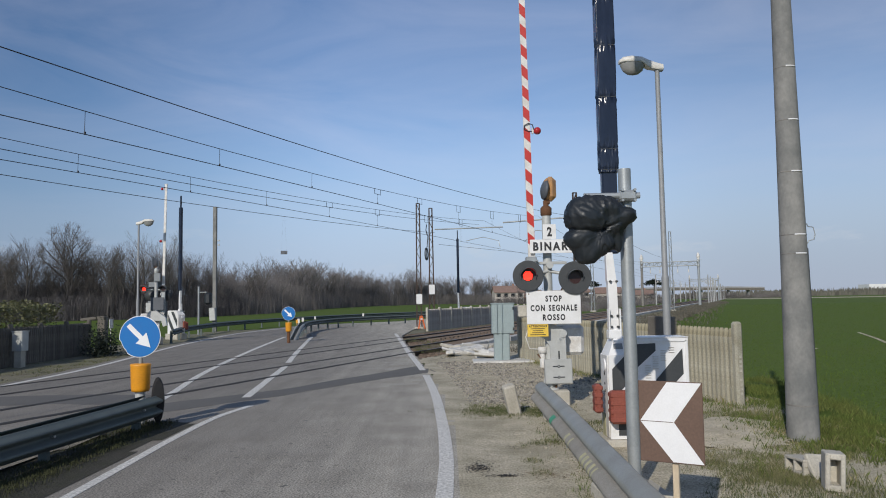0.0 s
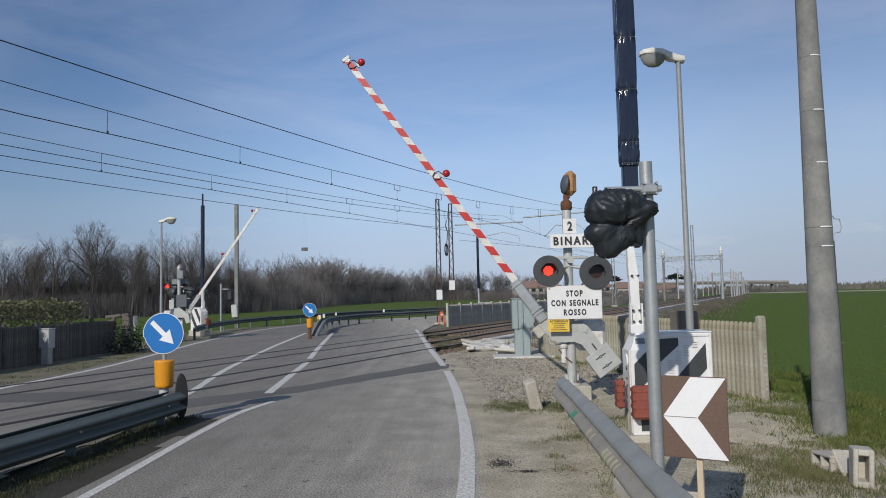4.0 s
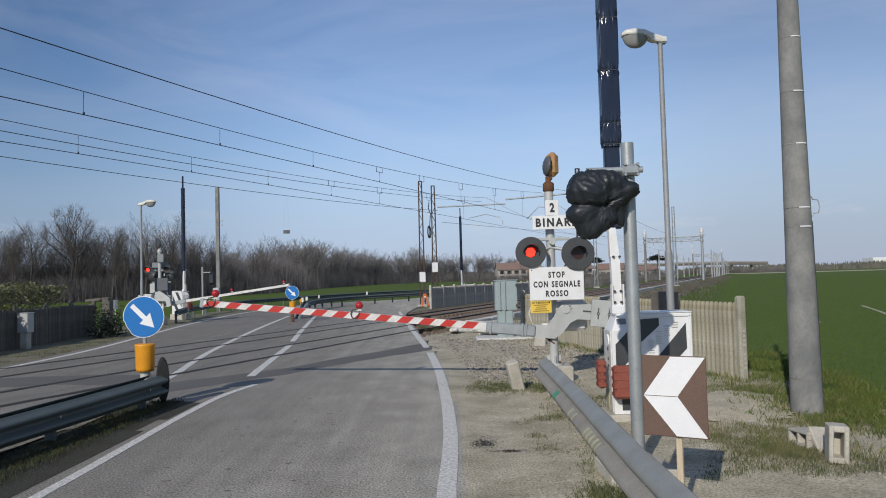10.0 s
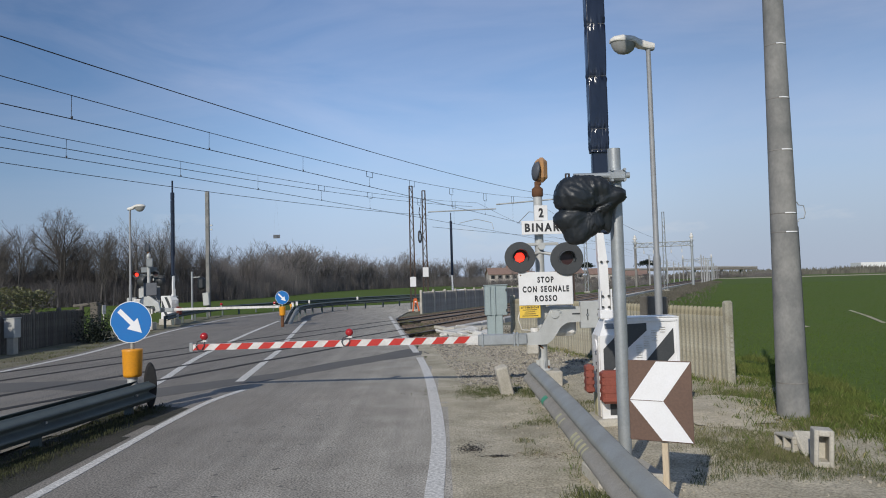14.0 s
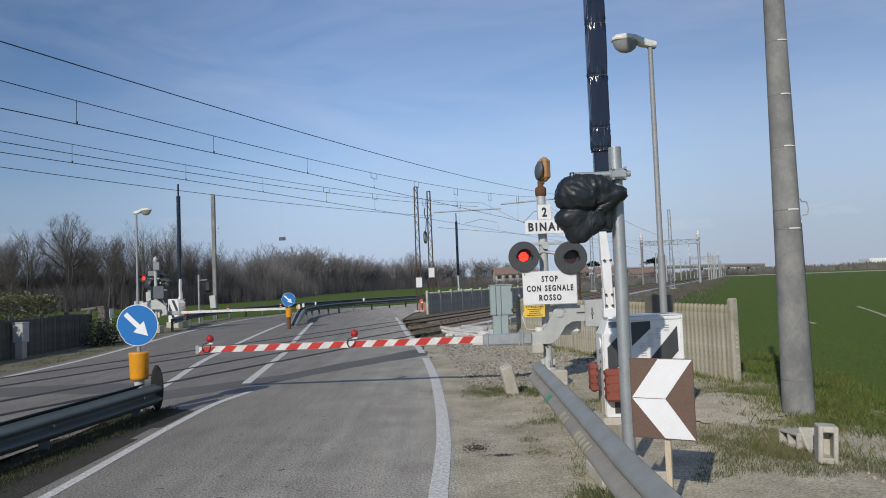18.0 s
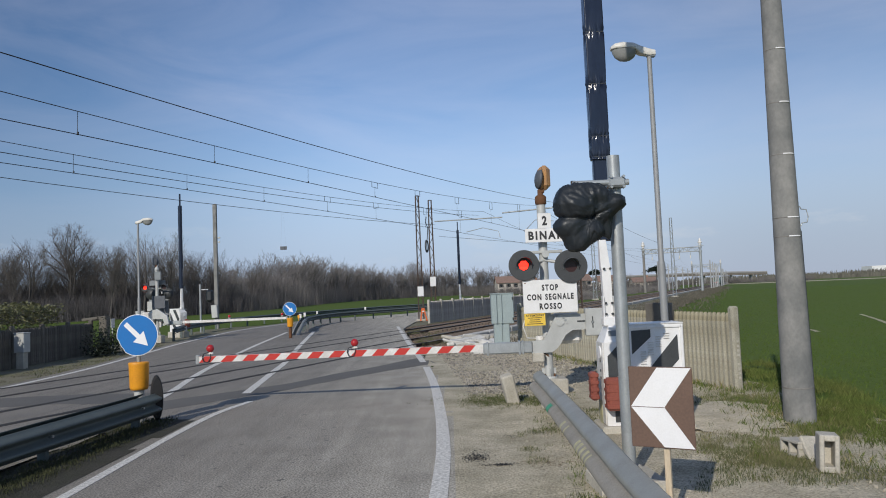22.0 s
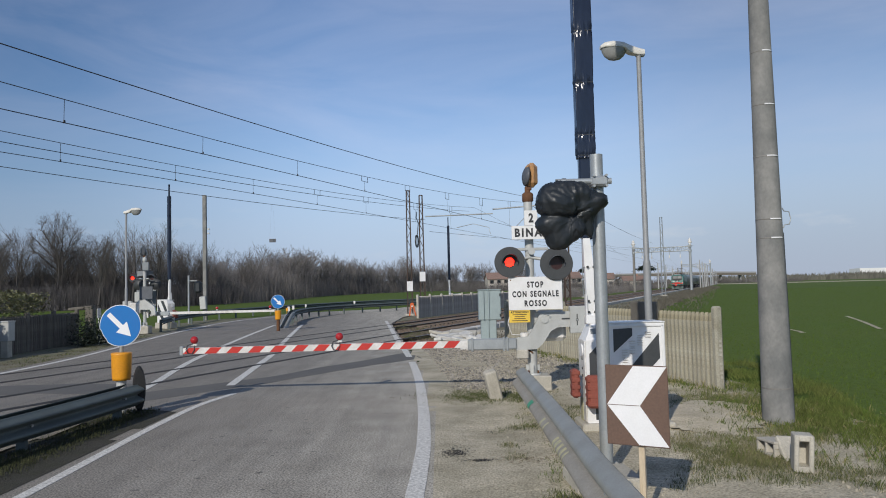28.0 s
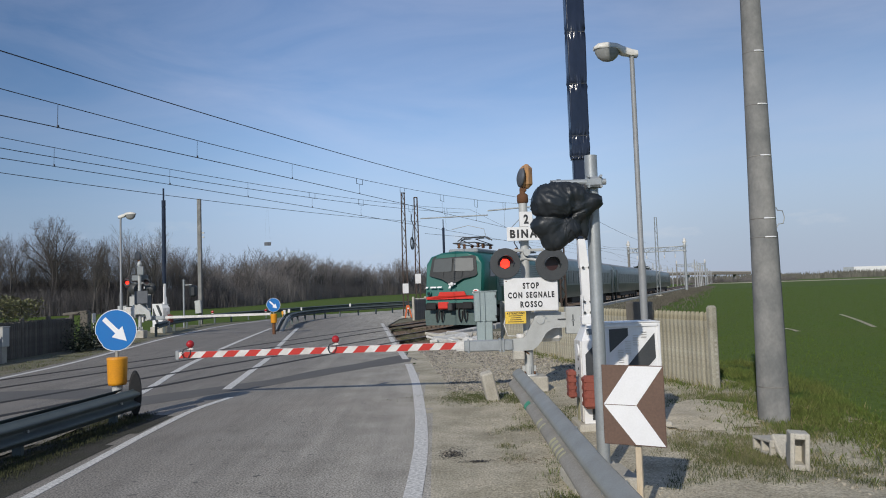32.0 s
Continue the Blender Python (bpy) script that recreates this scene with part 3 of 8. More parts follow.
def thing(name, m, label, category, group="", kind=""):
    ob = new(name)
    ob.empty_display_size = 0.1
    ob.matrix_basis = m
    return tagged(ob, label, category, group, kind)


def solid(name, shape, material, label, category="", group="", kind=""):
    return tagged(part(name, shape, material), label, category, group, kind)


def lettering(text, height, width, m, parent, material):
    """Built-in font, fitted into height and width round the origin of m, in its x and y."""
    cu = bpy.data.curves.new("lettering", "FONT")
    cu.body, cu.align_x, cu.extrude, cu.offset, cu.resolution_u = text, "CENTER", 0.004, 0.042, 3
    cu.space_character, cu.space_word = 1.35, 1.2
    tmp = new("lettering_curve", cu)
    me = bpy.data.meshes.new_from_object(tmp.evaluated_get(bpy.context.evaluated_depsgraph_get()))
    bpy.data.objects.remove(tmp)
    xs, ys = [v.co.x for v in me.vertices], [v.co.y for v in me.vertices]
    sx, sy = width / (max(xs) - min(xs)), height / (max(ys) - min(ys))
    cx, cy = (max(xs) + min(xs)) / 2, (max(ys) + min(ys)) / 2
    group = list(range(len(me.vertices)))

    def root(i):
        while group[i] != i:
            group[i] = group[group[i]]
            i = group[i]
        return i

    for e in me.edges:
        group[root(e.vertices[0])] = root(e.vertices[1])
    letters = {}
    for f in me.polygons:
        letters.setdefault(root(f.vertices[0]), []).append(tuple(f.vertices))
    for faces in letters.values():
        index = {i: k for k, i in enumerate(sorted({i for f in faces for i in f}))}
        co = [me.vertices[i].co for i in index]
        part("letter", Shape().add([((c.x - cx) * sx, (c.y - cy) * sy, c.z * 0.6) for c in co], [tuple(index[i] for i in f) for f in faces]), material, parent, m=m)


def FACING(x, z, y=0.0):
    """On a board that faces -y."""
    return pose(x, y, z, 90, 0, 0)


# ---- the line of the railway ----
TRACK = radians(21.96)
U, N = Vector((math.sin(TRACK), math.cos(TRACK), 0)), Vector((-math.cos(TRACK), math.sin(TRACK), 0))
NEAR, FAR = 11.58, 15.22


def tr(s, p, z=0.0):
    """s along the line, p across it, from the foot of the eye."""
    return U * s + N * p + Vector((0, 0, z))


TRACK_TURN = pose(0, 0, 0, 0, 0, 90 - 21.96)


def along_track(s, p, z=0.0):
    """A pose whose x runs along the line and whose y runs across it, away from the road's near side."""
    return Matrix.Translation(tr(s, p, z)) @ TRACK_TURN


def smooth_line(pts, steps=6):
    """A Catmull-Rom line through points."""
    out = []
    pts = [Vector(p) for p in pts]
    for i in range(len(pts) - 1):
        a, b, c, d = pts[max(i - 1, 0)], pts[i], pts[i + 1], pts[min(i + 2, len(pts) - 1)]
        for k in range(steps):
            t = k / steps
            out.append(0.5 * (2 * b + (c - a) * t + (2 * a - 5 * b + 4 * c - d) * t * t + (3 * b - a - 3 * c + d) * t**3))
    return out + [pts[-1]]

# ---- ground, road, railway ----
def sheet(outline, z, thick=0.2):
    """A flat slab with an outline in x and y, its top at z."""
    k = len(outline)
    s = Shape()
    s.add([(x, y, z) for x, y in outline] + [(x, y, z - thick) for x, y in outline],
          [tuple(range(k))] + [(i, i + k, (i + 1) % k + k, (i + 1) % k) for i in range(k)])
    return s


def jagged(pts, amount, step=0.5, seed=0.0):
    """The same outline with a ragged edge."""
    out = []
    for i in range(len(pts)):
        a, b = Vector((*pts[i], 0)), Vector((*pts[(i + 1) % len(pts)], 0))
        d = b - a
        k = max(1, min(80, int(d.length / step)))
        s = Vector((-d.y, d.x, 0)).normalized()
        for j in range(k):
            p = a + d * (j / k)
            p += s * amount * noise.noise(Vector((p.x * 1.3 + seed, p.y * 1.3, 0)))
            out.append((p.x, p.y))
    return out


def relief(x0, x1, y0, y1, step, z, rough, keep, seed=0.0, lift=None):
    """A sheet of small squares with uneven height, over the part of a rectangle that keep(x, y) allows."""
    nx, ny = int((x1 - x0) / step), int((y1 - y0) / step)
    s, index, vs, fs = Shape(), {}, [], []

    def at(i, j):
        if (i, j) not in index:
            x, y = x0 + i * step, y0 + j * step
            h = rough * (noise.noise(Vector((x * 0.7 + seed, y * 0.7, 0))) + 0.45 * noise.noise(Vector((x * 2.9, y * 2.9, seed))))
            index[(i, j)] = len(vs)
            k = lift(x, y) if lift else 0.0
            vs.append((x, y, (z + h) * (1 - k) + 0.004 * k))
        return index[(i, j)]

    for i in range(nx):
        for j in range(ny):
            if keep(x0 + (i + 0.5) * step, y0 + (j + 0.5) * step):
                fs.append((at(i, j), at(i + 1, j), at(i + 1, j + 1), at(i, j + 1)))
    return s.add(vs, fs, True)


def line_x(line, y):
    """Where a line of (x, y) points stands at y."""
    for (xa, ya), (xb, yb) in zip(line, line[1:]):
        if ya <= y <= yb:
            return xa + (xb - xa) * (y - ya) / (yb - ya)
    return line[0][0] if y < line[0][1] else line[-1][0]


EDGE_R = [(-0.17, -30), (-0.17, -2), (-0.17, 1), (-0.17, 3.5), (-0.165, 5.2), (-0.16, 6.3), (-0.14, 7.1), (-0.13, 8.6), (-0.2, 11.1), (-0.38, 14.6), (-0.75, 19.0), (-1.48, 25.8), (-2.15, 32.5), (-3.0, 40.8)]
EDGE_NEARLEFT = [(-3.7, -30), (-3.7, -2), (-3.7, 2), (-3.72, 5), (-3.74, 6.8), (-3.79, 8.2), (-3.85, 10.0), (-3.83, 11.7), (-3.62, 12.95)]
LINE_MID = [(-4.02, 14.1), (-4.51, 18.5), (-4.8, 21.0), (-5.7, 27.0), (-7.35, 38.7)]
LINE_LEFT_R = [(-5.55, 13.4), (-5.8, 15.0), (-6.65, 19.7), (-7.77, 28.4), (-8.9, 39.2)]
EDGE_L = [(-10.3, -30), (-10.3, 2), (-10.4, 8), (-10.45, 13), (-10.48, 17), (-10.65, 21.2), (-11.45, 27.2), (-12.1, 31.7), (-12.6, 37), (-13.0, 43), (-12.6, 49), (-10.5, 58)]

M_TROUGH = mat("pale_trough_concrete", (0.58, 0.56, 0.52), 0.9, spot=(0.42, 0.40, 0.36), amount=0.6, scale=1.5, fine=30, bump=0.2, vary=0.2)
ground = Shape()
ROWS = [(-3000, -0.07), (9.15, -0.07), (9.9, -0.30), (17.0, -0.30), (17.75, -0.07), (3000, -0.07)]
RIDGE = [(-60, 4.3), (7.35, 4.6), (9.2, 5.3), (12.5, 6.4), (15.6, 6.6), (30, 7.5), (3000, 7.5)]


def dip(x, y):
    """How far the wheat field lies below the shoulder, past a soft ridge."""
    for (y0, a), (y1, b) in zip(RIDGE, RIDGE[1:]):
        if y0 <= y <= y1:
            ridge = a + (b - a) * (y - y0) / (y1 - y0)
            break
    else:
        return 0.0
    behind = min((y - 16.2) * 0.8, (x - 4.72) * 0.970 + (y - 12.05) * 0.243 - 0.8)
    k = max(0.0, min(1.0, min(max(x - ridge, behind), 4.4 - x * N.x - y * N.y) / 2.0))
    far = max(0.0, min(1.0, (y - 60) / 120))
    return 0.9 * k * k * (3 - 2 * k) * (1 - far * far * (3 - 2 * far))


ACROSS = [(p, -0.07) for p in [-3000, -400, -150, -80] + [-60 + 4 * k for k in range(12)] + [-14 + 0.5 * k for k in range(38)]] + ROWS[1:]
ALONG = [-3000, -200, -60] + [-20 + 0.6 * k for k in range(150)] + [70 + 6 * k for k in range(24)] + [300, 3000]
ground_points, wide = [], len(ALONG)
for p, z in ACROSS:
    for s in ALONG:
        q = tr(s, p)
        ground_points.append((q.x, q.y, z - (dip(q.x, q.y) if abs(s) < 2000 and -2000 < p < 5 else 0.0)))
ground.add(ground_points, [(i * wide + j, (i + 1) * wide + j, (i + 1) * wide + j + 1, i * wide + j + 1) for i in range(len(ACROSS) - 1) for j in range(wide - 1)], True)
solid("ground", ground, M_FIELD, "wide flat field of young green winter wheat", "field", kind="structure")

ROAD = [(-10.75, -40), (0.15, -40), (0.1, 8), (0.03, 11), (-0.2, 14.6), (-0.57, 18.6), (-1.08, 23.6), (-1.85, 31), (-2.5, 38), (-2.3, 46), (-0.4, 56), (4, 70),
        (-1, 76), (-4.5, 66), (-8, 63), (-12.0, 60), (-13.2, 50), (-13.5, 43), (-12.95, 35), (-12.1, 29), (-11.1, 22.5), (-10.8, 17), (-10.75, 8)]
solid("road", sheet(jagged(ROAD, 0.06, 0.5), 0.0), M_ASPHALT, "worn grey asphalt road crossing the railway", "road", kind="structure")


def paint(pts, width, gaps=()):
    """A painted line on the road, with breaks given as parts of its length."""
    out, run = [], []
    pts = smooth_line([(*p, 0) for p in pts], 8)
    for i, p in enumerate(pts):
        f = i / (len(pts) - 1)
        if any(a <= f <= b for a, b in gaps):
            if len(run) > 1:
                out.append(run)
            run = []
        else:
            run.append(p)
    if len(run) > 1:
        out.append(run)
    s = Shape()
    for run in out:
        s.sweep([(width / 2, 0.0), (width / 2, 0.005), (-width / 2, 0.005), (-width / 2, 0.0)], run)
    return s


for pts, w, gaps, lab in (
    (EDGE_R, 0.165, ((0.752, 0.764),), "worn white edge line beside the gravel shoulder"),
    (EDGE_NEARLEFT, 0.12, (), "worn white line along the median guardrail"),
    (LINE_MID, 0.17, ((0.52, 0.535),), "worn white lane line over the crossing"),
    (LINE_LEFT_R, 0.165, (), "worn white line of the oncoming lane"),
    (EDGE_L, 0.17, (), "thin white edge line of the oncoming lane"),
):
    solid("road_line", paint(pts, w, gaps), M_LANEPAINT, lab, "road marking", "road lines", "structure")

# mended strips of darker asphalt
solid("asphalt_patch", sheet(jagged([(-5.2, 12.0), (-3.4, 14.25), (-2.0, 16.55), (-0.45, 18.6), (-0.75, 20.6), (-2.2, 17.9), (-3.6, 15.35), (-5.6, 13.2)], 0.10, 0.4), 0.003, 0.02),
      M_PATCH, "dark mended strip of asphalt beside the rails", "road patch", kind="structure")
solid("asphalt_patch", sheet(jagged([(-9.9, 13.4), (-7.4, 13.6), (-5.9, 13.2), (-5.6, 14.6), (-7.5, 15.0), (-9.8, 14.8)], 0.10, 0.4), 0.003, 0.02),
      M_PATCH, "dark mended strip of asphalt on the oncoming lane", "road patch", kind="structure")


def on_shoulder(x, y):
    r = line_x(EDGE_R, y) + 0.11 + 0.10 * noise.noise(Vector((y * 1.7, 4, 1)))
    if not (r < x < 5.35 + 0.3 * noise.noise(Vector((y * 0.8, 1, 3)))):
        return False
    return Vector((x, y, 0)).dot(N) < 9.4 and dip(x, y) < 0.004


solid("gravel_shoulder", relief(-3.0, 6.2, -8, 30, 0.15, -0.014, 0.022, on_shoulder, lift=lambda x, y: max(0.0, min(1.0, 1.45 - (x - line_x(EDGE_R, y)) / 0.55))), M_DIRT, "trodden dirt and gravel shoulder", "shoulder", kind="structure")


def on_clay(x, y):
    k = ((x - 3.75) / 0.85) ** 2 + ((y - 9.75 - 0.5 * (x - 3.75)) / 1.0) ** 2
    return k < 1 + 0.5 * noise.noise(Vector((x * 1.6, y * 1.6, 12)))


solid("clay_mound", relief(2.6, 4.9, 8.2, 11.6, 0.1, 0.004, 0.045, on_clay, 6.0), M_CLAY, "low mound of pale trodden clay", "clay", kind="structure")


def on_left_verge(x, y):
    l = line_x(EDGE_L, y) - 0.1
    return -17.5 < x < l and (y < 33 or x > l - 3.5)


solid("left_verge", relief(-18, -10, -8, 52, 0.4, -0.045, 0.03, on_left_verge, 4.0), M_VERGE, "gravelly grass verge along the road", "verge", kind="structure")


def on_median(x, y):
    return (-5.35 < x < -4.0 - 0.12 * noise.noise(Vector((y, 2, 5))) and y < 11.3)


solid("median_strip", relief(-6, -3.6, -10, 12, 0.12, 0.03, 0.02, on_median, 9.0, lambda x, y: max(0.0, min(1.0, (x + 4.45) / 0.22))), M_MEDIAN, "narrow dirt strip with weeds under the guardrail", "median", kind="structure")


M_MEDGRAVEL = mat("dusty_median_gravel", (0.30, 0.275, 0.23), 0.95, spot=(0.16, 0.145, 0.12), amount=0.8, scale=6, fine=50, bump=0.9, fine_amount=0.5, depth=0.03)


def on_gravel_strip(x, y):
    return -5.34 < x < -4.93 + 0.16 * noise.noise(Vector((y * 0.9, 7, 2))) + 0.02 * (y - 8) and y < 10.2


solid("gravel_strip", relief(-5.5, -4.5, -6, 10.6, 0.08, 0.062, 0.02, on_gravel_strip, 4.0), M_MEDGRAVEL, "strip of dusty gravel behind the median guardrail", "gravel", kind="structure")


weeds = Shape()
weeds.add([tr(s, p, -0.05) for s, p in ((26, 6.6), (600, 6.6), (600, 9.6), (19, 9.6))], [(0, 1, 2, 3)])
solid("railway_verge", weeds, M_VERGE, "grey weedy verge beside the ballast", "verge", kind="structure")
rnd = random.Random(44)
scrub = Shape()
for _ in range(9000):
    s_, p_ = 24 + rnd.random() ** 2 * 190, rnd.uniform(6.1, 8.9)
    if noise.noise(Vector((s_ * 0.3, p_ * 0.7, 1))) < -0.15:
        continue
    q = tr(s_, p_, -0.06)
    a, h, w = rnd.uniform(0, 6.28), rnd.uniform(0.05, 0.2), 0.01 + s_ * 0.0003
    dx, dy = math.cos(a) * w, math.sin(a) * w
    scrub.add([q - Vector((dx, dy, 0)), q + Vector((dx, dy, 0)), q + Vector((rnd.gauss(0, h * 0.4), rnd.gauss(0, h * 0.4), h))], [(0, 1, 2)])
for k in range(30000):
    s_, p_ = 24 + rnd.random() ** 1.8 * 220, rnd.uniform(4.3, 6.6) if k % 3 else 6.4 - abs(rnd.gauss(0, 1.6))
    if noise.noise(Vector((s_ * 0.25, p_ * 0.6, 4))) < -0.3 or p_ < 2.2:
        continue
    q = tr(s_, p_)
    q.z = -0.08 - dip(q.x, q.y)
    a, h, w = rnd.uniform(0, 6.28), rnd.uniform(0.08, 0.34), 0.012 + s_ * 0.0004
    dx, dy = math.cos(a) * w, math.sin(a) * w
    scrub.add([q - Vector((dx, dy, 0)), q + Vector((dx, dy, 0)), q + Vector((rnd.gauss(0, h * 0.4), rnd.gauss(0, h * 0.4), h))], [(0, 1, 2)])
solid("dry_weeds", scrub, M_WEED, "dry weeds and stalks on the railway verge", "weeds", kind="stuff")
trough = thing("cable_trough", pose(0, 0, 0), "pale concrete cable trough along the ballast", "cable trough", kind="structure")
for k in range(60):
    s_ = 26.5 + 3.0 * k
    part("trough_lid", Shape().box((0, 0, 0.02), (2.94, 0.40, 0.28), m=along_track(s_, 9.75 + 0.04 * rnd.random(), 0.0), bevel=0.02), M_TROUGH, trough)
far_verge = Shape()
far_verge.add([tr(s, p, -0.055) for s, p in ((31, 17.4), (75, 17.4), (75, 19.2), (46, 22.0), (38, 20.5))], [(0, 1, 2, 3, 4)])
solid("railway_verge", far_verge, M_VERGE, "dirt and dry grass round the far masts", "verge", kind="structure")

# ballast: outside the crossing the bed lies just under the rail heads
BED = [(9.3, -0.055), (10.0, -0.14), (16.9, -0.14), (17.6, -0.055)]


def bed(s0, s1):
    """The bed between two lines across it; s0 and s1 give the place along the line for each p."""
    sh = Shape()
    prof = [(p, z, s0(p), s1(p)) for p, z in BED]
    vs = [tr(a, p, z) for p, z, a, _ in prof] + [tr(b, p, z) for p, z, _, b in prof]
    return sh.add(vs, [(i, i + 4, i + 5, i + 1) for i in range(3)])


def right_end(p):
    return 24.2 + (p - 11.0) * 1.87


def left_end(p):
    return -1.6 + (p - 10.8) * 2.5


solid("ballast_bed", bed(lambda p: right_end(p) - 2.5, lambda p: 700.0), M_BALLAST, "brown stone ballast bed of the double track", "ballast", kind="structure")
solid("ballast_bed", bed(lambda p: -300.0, left_end), M_BALLAST, "brown stone ballast bed of the double track", "ballast", kind="structure")

# near-black colour stands for the shade inside the uncut grooves
M_GROOVESHADE = mat("groove_shade_and_soot", (0.018, 0.017, 0.016), 0.9, spot=(0.06, 0.054, 0.048), amount=0.5, scale=3, fine=40, bump=0.3)
RAIL_PROFILE = [(-0.07, -0.17), (-0.07, -0.155), (-0.012, -0.13), (-0.012, -0.04), (-0.036, -0.03), (-0.036, -0.003), (0.036, -0.003), (0.036, -0.03), (0.012, -0.04), (0.012, -0.13), (0.07, -0.155), (0.07, -0.17)]
for centre in (NEAR, FAR):
    for side in (-0.7525, 0.7525):
        p = centre + side
        rail = thing("rail", pose(0, 0, 0), "rusty steel running rail with a polished head", "rail", "rails", "structure")
        part("rail_web", Shape().sweep(RAIL_PROFILE, [tr(-300, p), tr(700, p)], closed=True), M_RAILSTEEL, rail)
        part("rail_head", Shape().sweep([(-0.026, -0.003), (-0.02, 0.004), (0.02, 0.004), (0.026, -0.003)], [tr(-300, p), tr(700, p)], closed=True), M_RAILTOP, rail)
        # flangeway: a flat dark strip for the groove beside the rail, its shade in the colour
        inner = -1 if side > 0 else 1
        a, b = left_end(p) - 0.6, right_end(p) + 0.6
        wob = [tr(a + (b - a) * k / 60, p + 0.035 * noise.noise(Vector((k * 0.7, p, 0)))) for k in range(61)]
        groove = Shape().sweep([(-0.075 * inner, 0.001), (-0.075 * inner, 0.0055), (0.115 * inner, 0.0055), (0.115 * inner, 0.001)], wob, closed=True)
        part("flangeway", groove, M_GROOVESHADE, rail, "flat dark strip for the shaded groove along the rail head")

sl = Shape()
sl.box((0, 0, -0.09), (0.26, 2.5, 0.16), bevel=0.02)
sleeper_mesh = sl.mesh("sleeper")
sleeper_mesh.materials.append(M_SLEEPER)
sleeper_root = {}
for centre in (NEAR, FAR):
    root = thing("sleepers", pose(0, 0, 0), "row of old concrete sleepers under the rails", "sleepers", "sleeper rows", "structure")
    s = right_end(centre) + 0.9
    for k in range(75):
        ob = part("sleeper", sleeper_mesh, None, root, m=along_track(s, centre, -0.055))
        s += 0.6
    far = Shape()
    for k in range(170):
        far.box((0, 0, -0.135), (0.26, 2.5, 0.16), m=along_track(s, centre))
        s += 0.6
    tagged(part("sleeper_run", far, M_SLEEPER, root), kind="stuff")


def pebble(sh, p, r, rnd):
    """A rough stone of eight faces."""
    k = [r * rnd.uniform(0.6, 1.2) for _ in range(6)]
    t = Matrix.Translation(p) @ Euler((rnd.uniform(0, 6), rnd.uniform(0, 6), rnd.uniform(0, 6))).to_matrix().to_4x4()
    sh.add([(k[0], 0, 0), (-k[1], 0, 0), (0, k[2], 0), (0, -k[3], 0), (0, 0, k[4] * 0.8), (0, 0, -k[5] * 0.8)],
           [(0, 2, 4), (2, 1, 4), (1, 3, 4), (3, 0, 4), (2, 0, 5), (1, 2, 5), (3, 1, 5), (0, 3, 5)], False, t)


rnd = random.Random(11)
stones = Shape()
for _ in range(7000):
    p = rnd.uniform(9.6, 17.3)
    s = right_end(p) + rnd.uniform(0, 1) ** 1.4 * 36
    pebble(stones, tr(s, p, -0.12 if 10 < p < 16.9 else -0.07), rnd.uniform(0.02, 0.045), rnd)
solid("ballast_stones", stones, M_RUSTSTONE, "loose rust-brown ballast stones between the rails", "stones", kind="stuff")
stones = Shape()
for _ in range(11000):
    x, y = rnd.gauss(1.0, 1.4), rnd.gauss(17.5, 2.8)
    if x > line_x(EDGE_R, y) + 0.5 and x < 4.2 and Vector((x, y, 0)).dot(N) < 9.6 and y > 12.4:
        pebble(stones, (x, y, -0.015), 0.008 + 0.022 * rnd.random() ** 2, rnd)
for _ in range(6500):
    x, y = rnd.uniform(0.2, 5.4), rnd.uniform(4.4, 15)
    if x > line_x(EDGE_R, y) + 0.4:
        pebble(stones, (x, y, -0.018), 0.004 + 0.014 * rnd.random() ** 2.5, rnd)
for _ in range(700):
    x, y = rnd.uniform(3.2, 5.4), rnd.uniform(5.0, 9.5)
    pebble(stones, (x, y, -0.018), rnd.uniform(0.008, 0.026), rnd)
gravel = Shape()
for _ in range(5500):
    y = rnd.uniform(12.8, 21.5)
    x = line_x(EDGE_R, y) + 0.55 + abs(rnd.gauss(0, 1.7))
    if x < 3.9 and Vector((x, y, 0)).dot(N) < 9.7 and noise.noise(Vector((x * 0.7, y * 0.5, 2))) > -0.25 - (y - 14) * 0.06:
        pebble(gravel, (x, y, -0.012), 0.014 + 0.034 * rnd.random() ** 2, rnd)
solid("coarse_gravel", gravel, M_GRAVEL, "coarse grey gravel between the road's edge and the fence", "stones", kind="stuff")
solid("shoulder_stones", stones, M_STONE, "pale loose gravel on the shoulder", "stones", kind="stuff")


mat("straw_and_twigs", (0.20, 0.145, 0.09), 0.9, spot=(0.12, 0.09, 0.055), amount=0.6, scale=3, fine=20, bump=0, island=0.45)


# ---- grass ----
def blades(sh, x, y, z, h, w, rnd, lean=0.5):
    a, b = rnd.uniform(0, 6.283), rnd.uniform(0, 6.283)
    dx, dy = math.cos(a) * w / 2, math.sin(a) * w / 2
    lx, ly = math.cos(b) * h * lean * rnd.random(), math.sin(b) * h * lean * rnd.random()
    sh.add([(x - dx, y - dy, z), (x + dx, y + dy, z), (x + lx * 0.4 + dx * 0.7, y + ly * 0.4 + dy * 0.7, z + h * 0.6), (x + lx, y + ly, z + h)],
           [(0, 1, 2), (0, 2, 3)])


def tufts(area, count, per, h, w, spread, seed, z=-0.04, lean=0.7):
    """Clumps of blades at places that area(rnd) gives."""
    rnd, sh = random.Random(seed), Shape()
    for _ in range(count):
        q = area(rnd)
        if q is None:
            continue
        k = rnd.uniform(0.5, 1.3)
        for _ in range(per):
            blades(sh, q[0] + rnd.gauss(0, spread), q[1] + rnd.gauss(0, spread), z, h * k * rnd.uniform(0.5, 1.1), w, rnd, lean)
    return sh


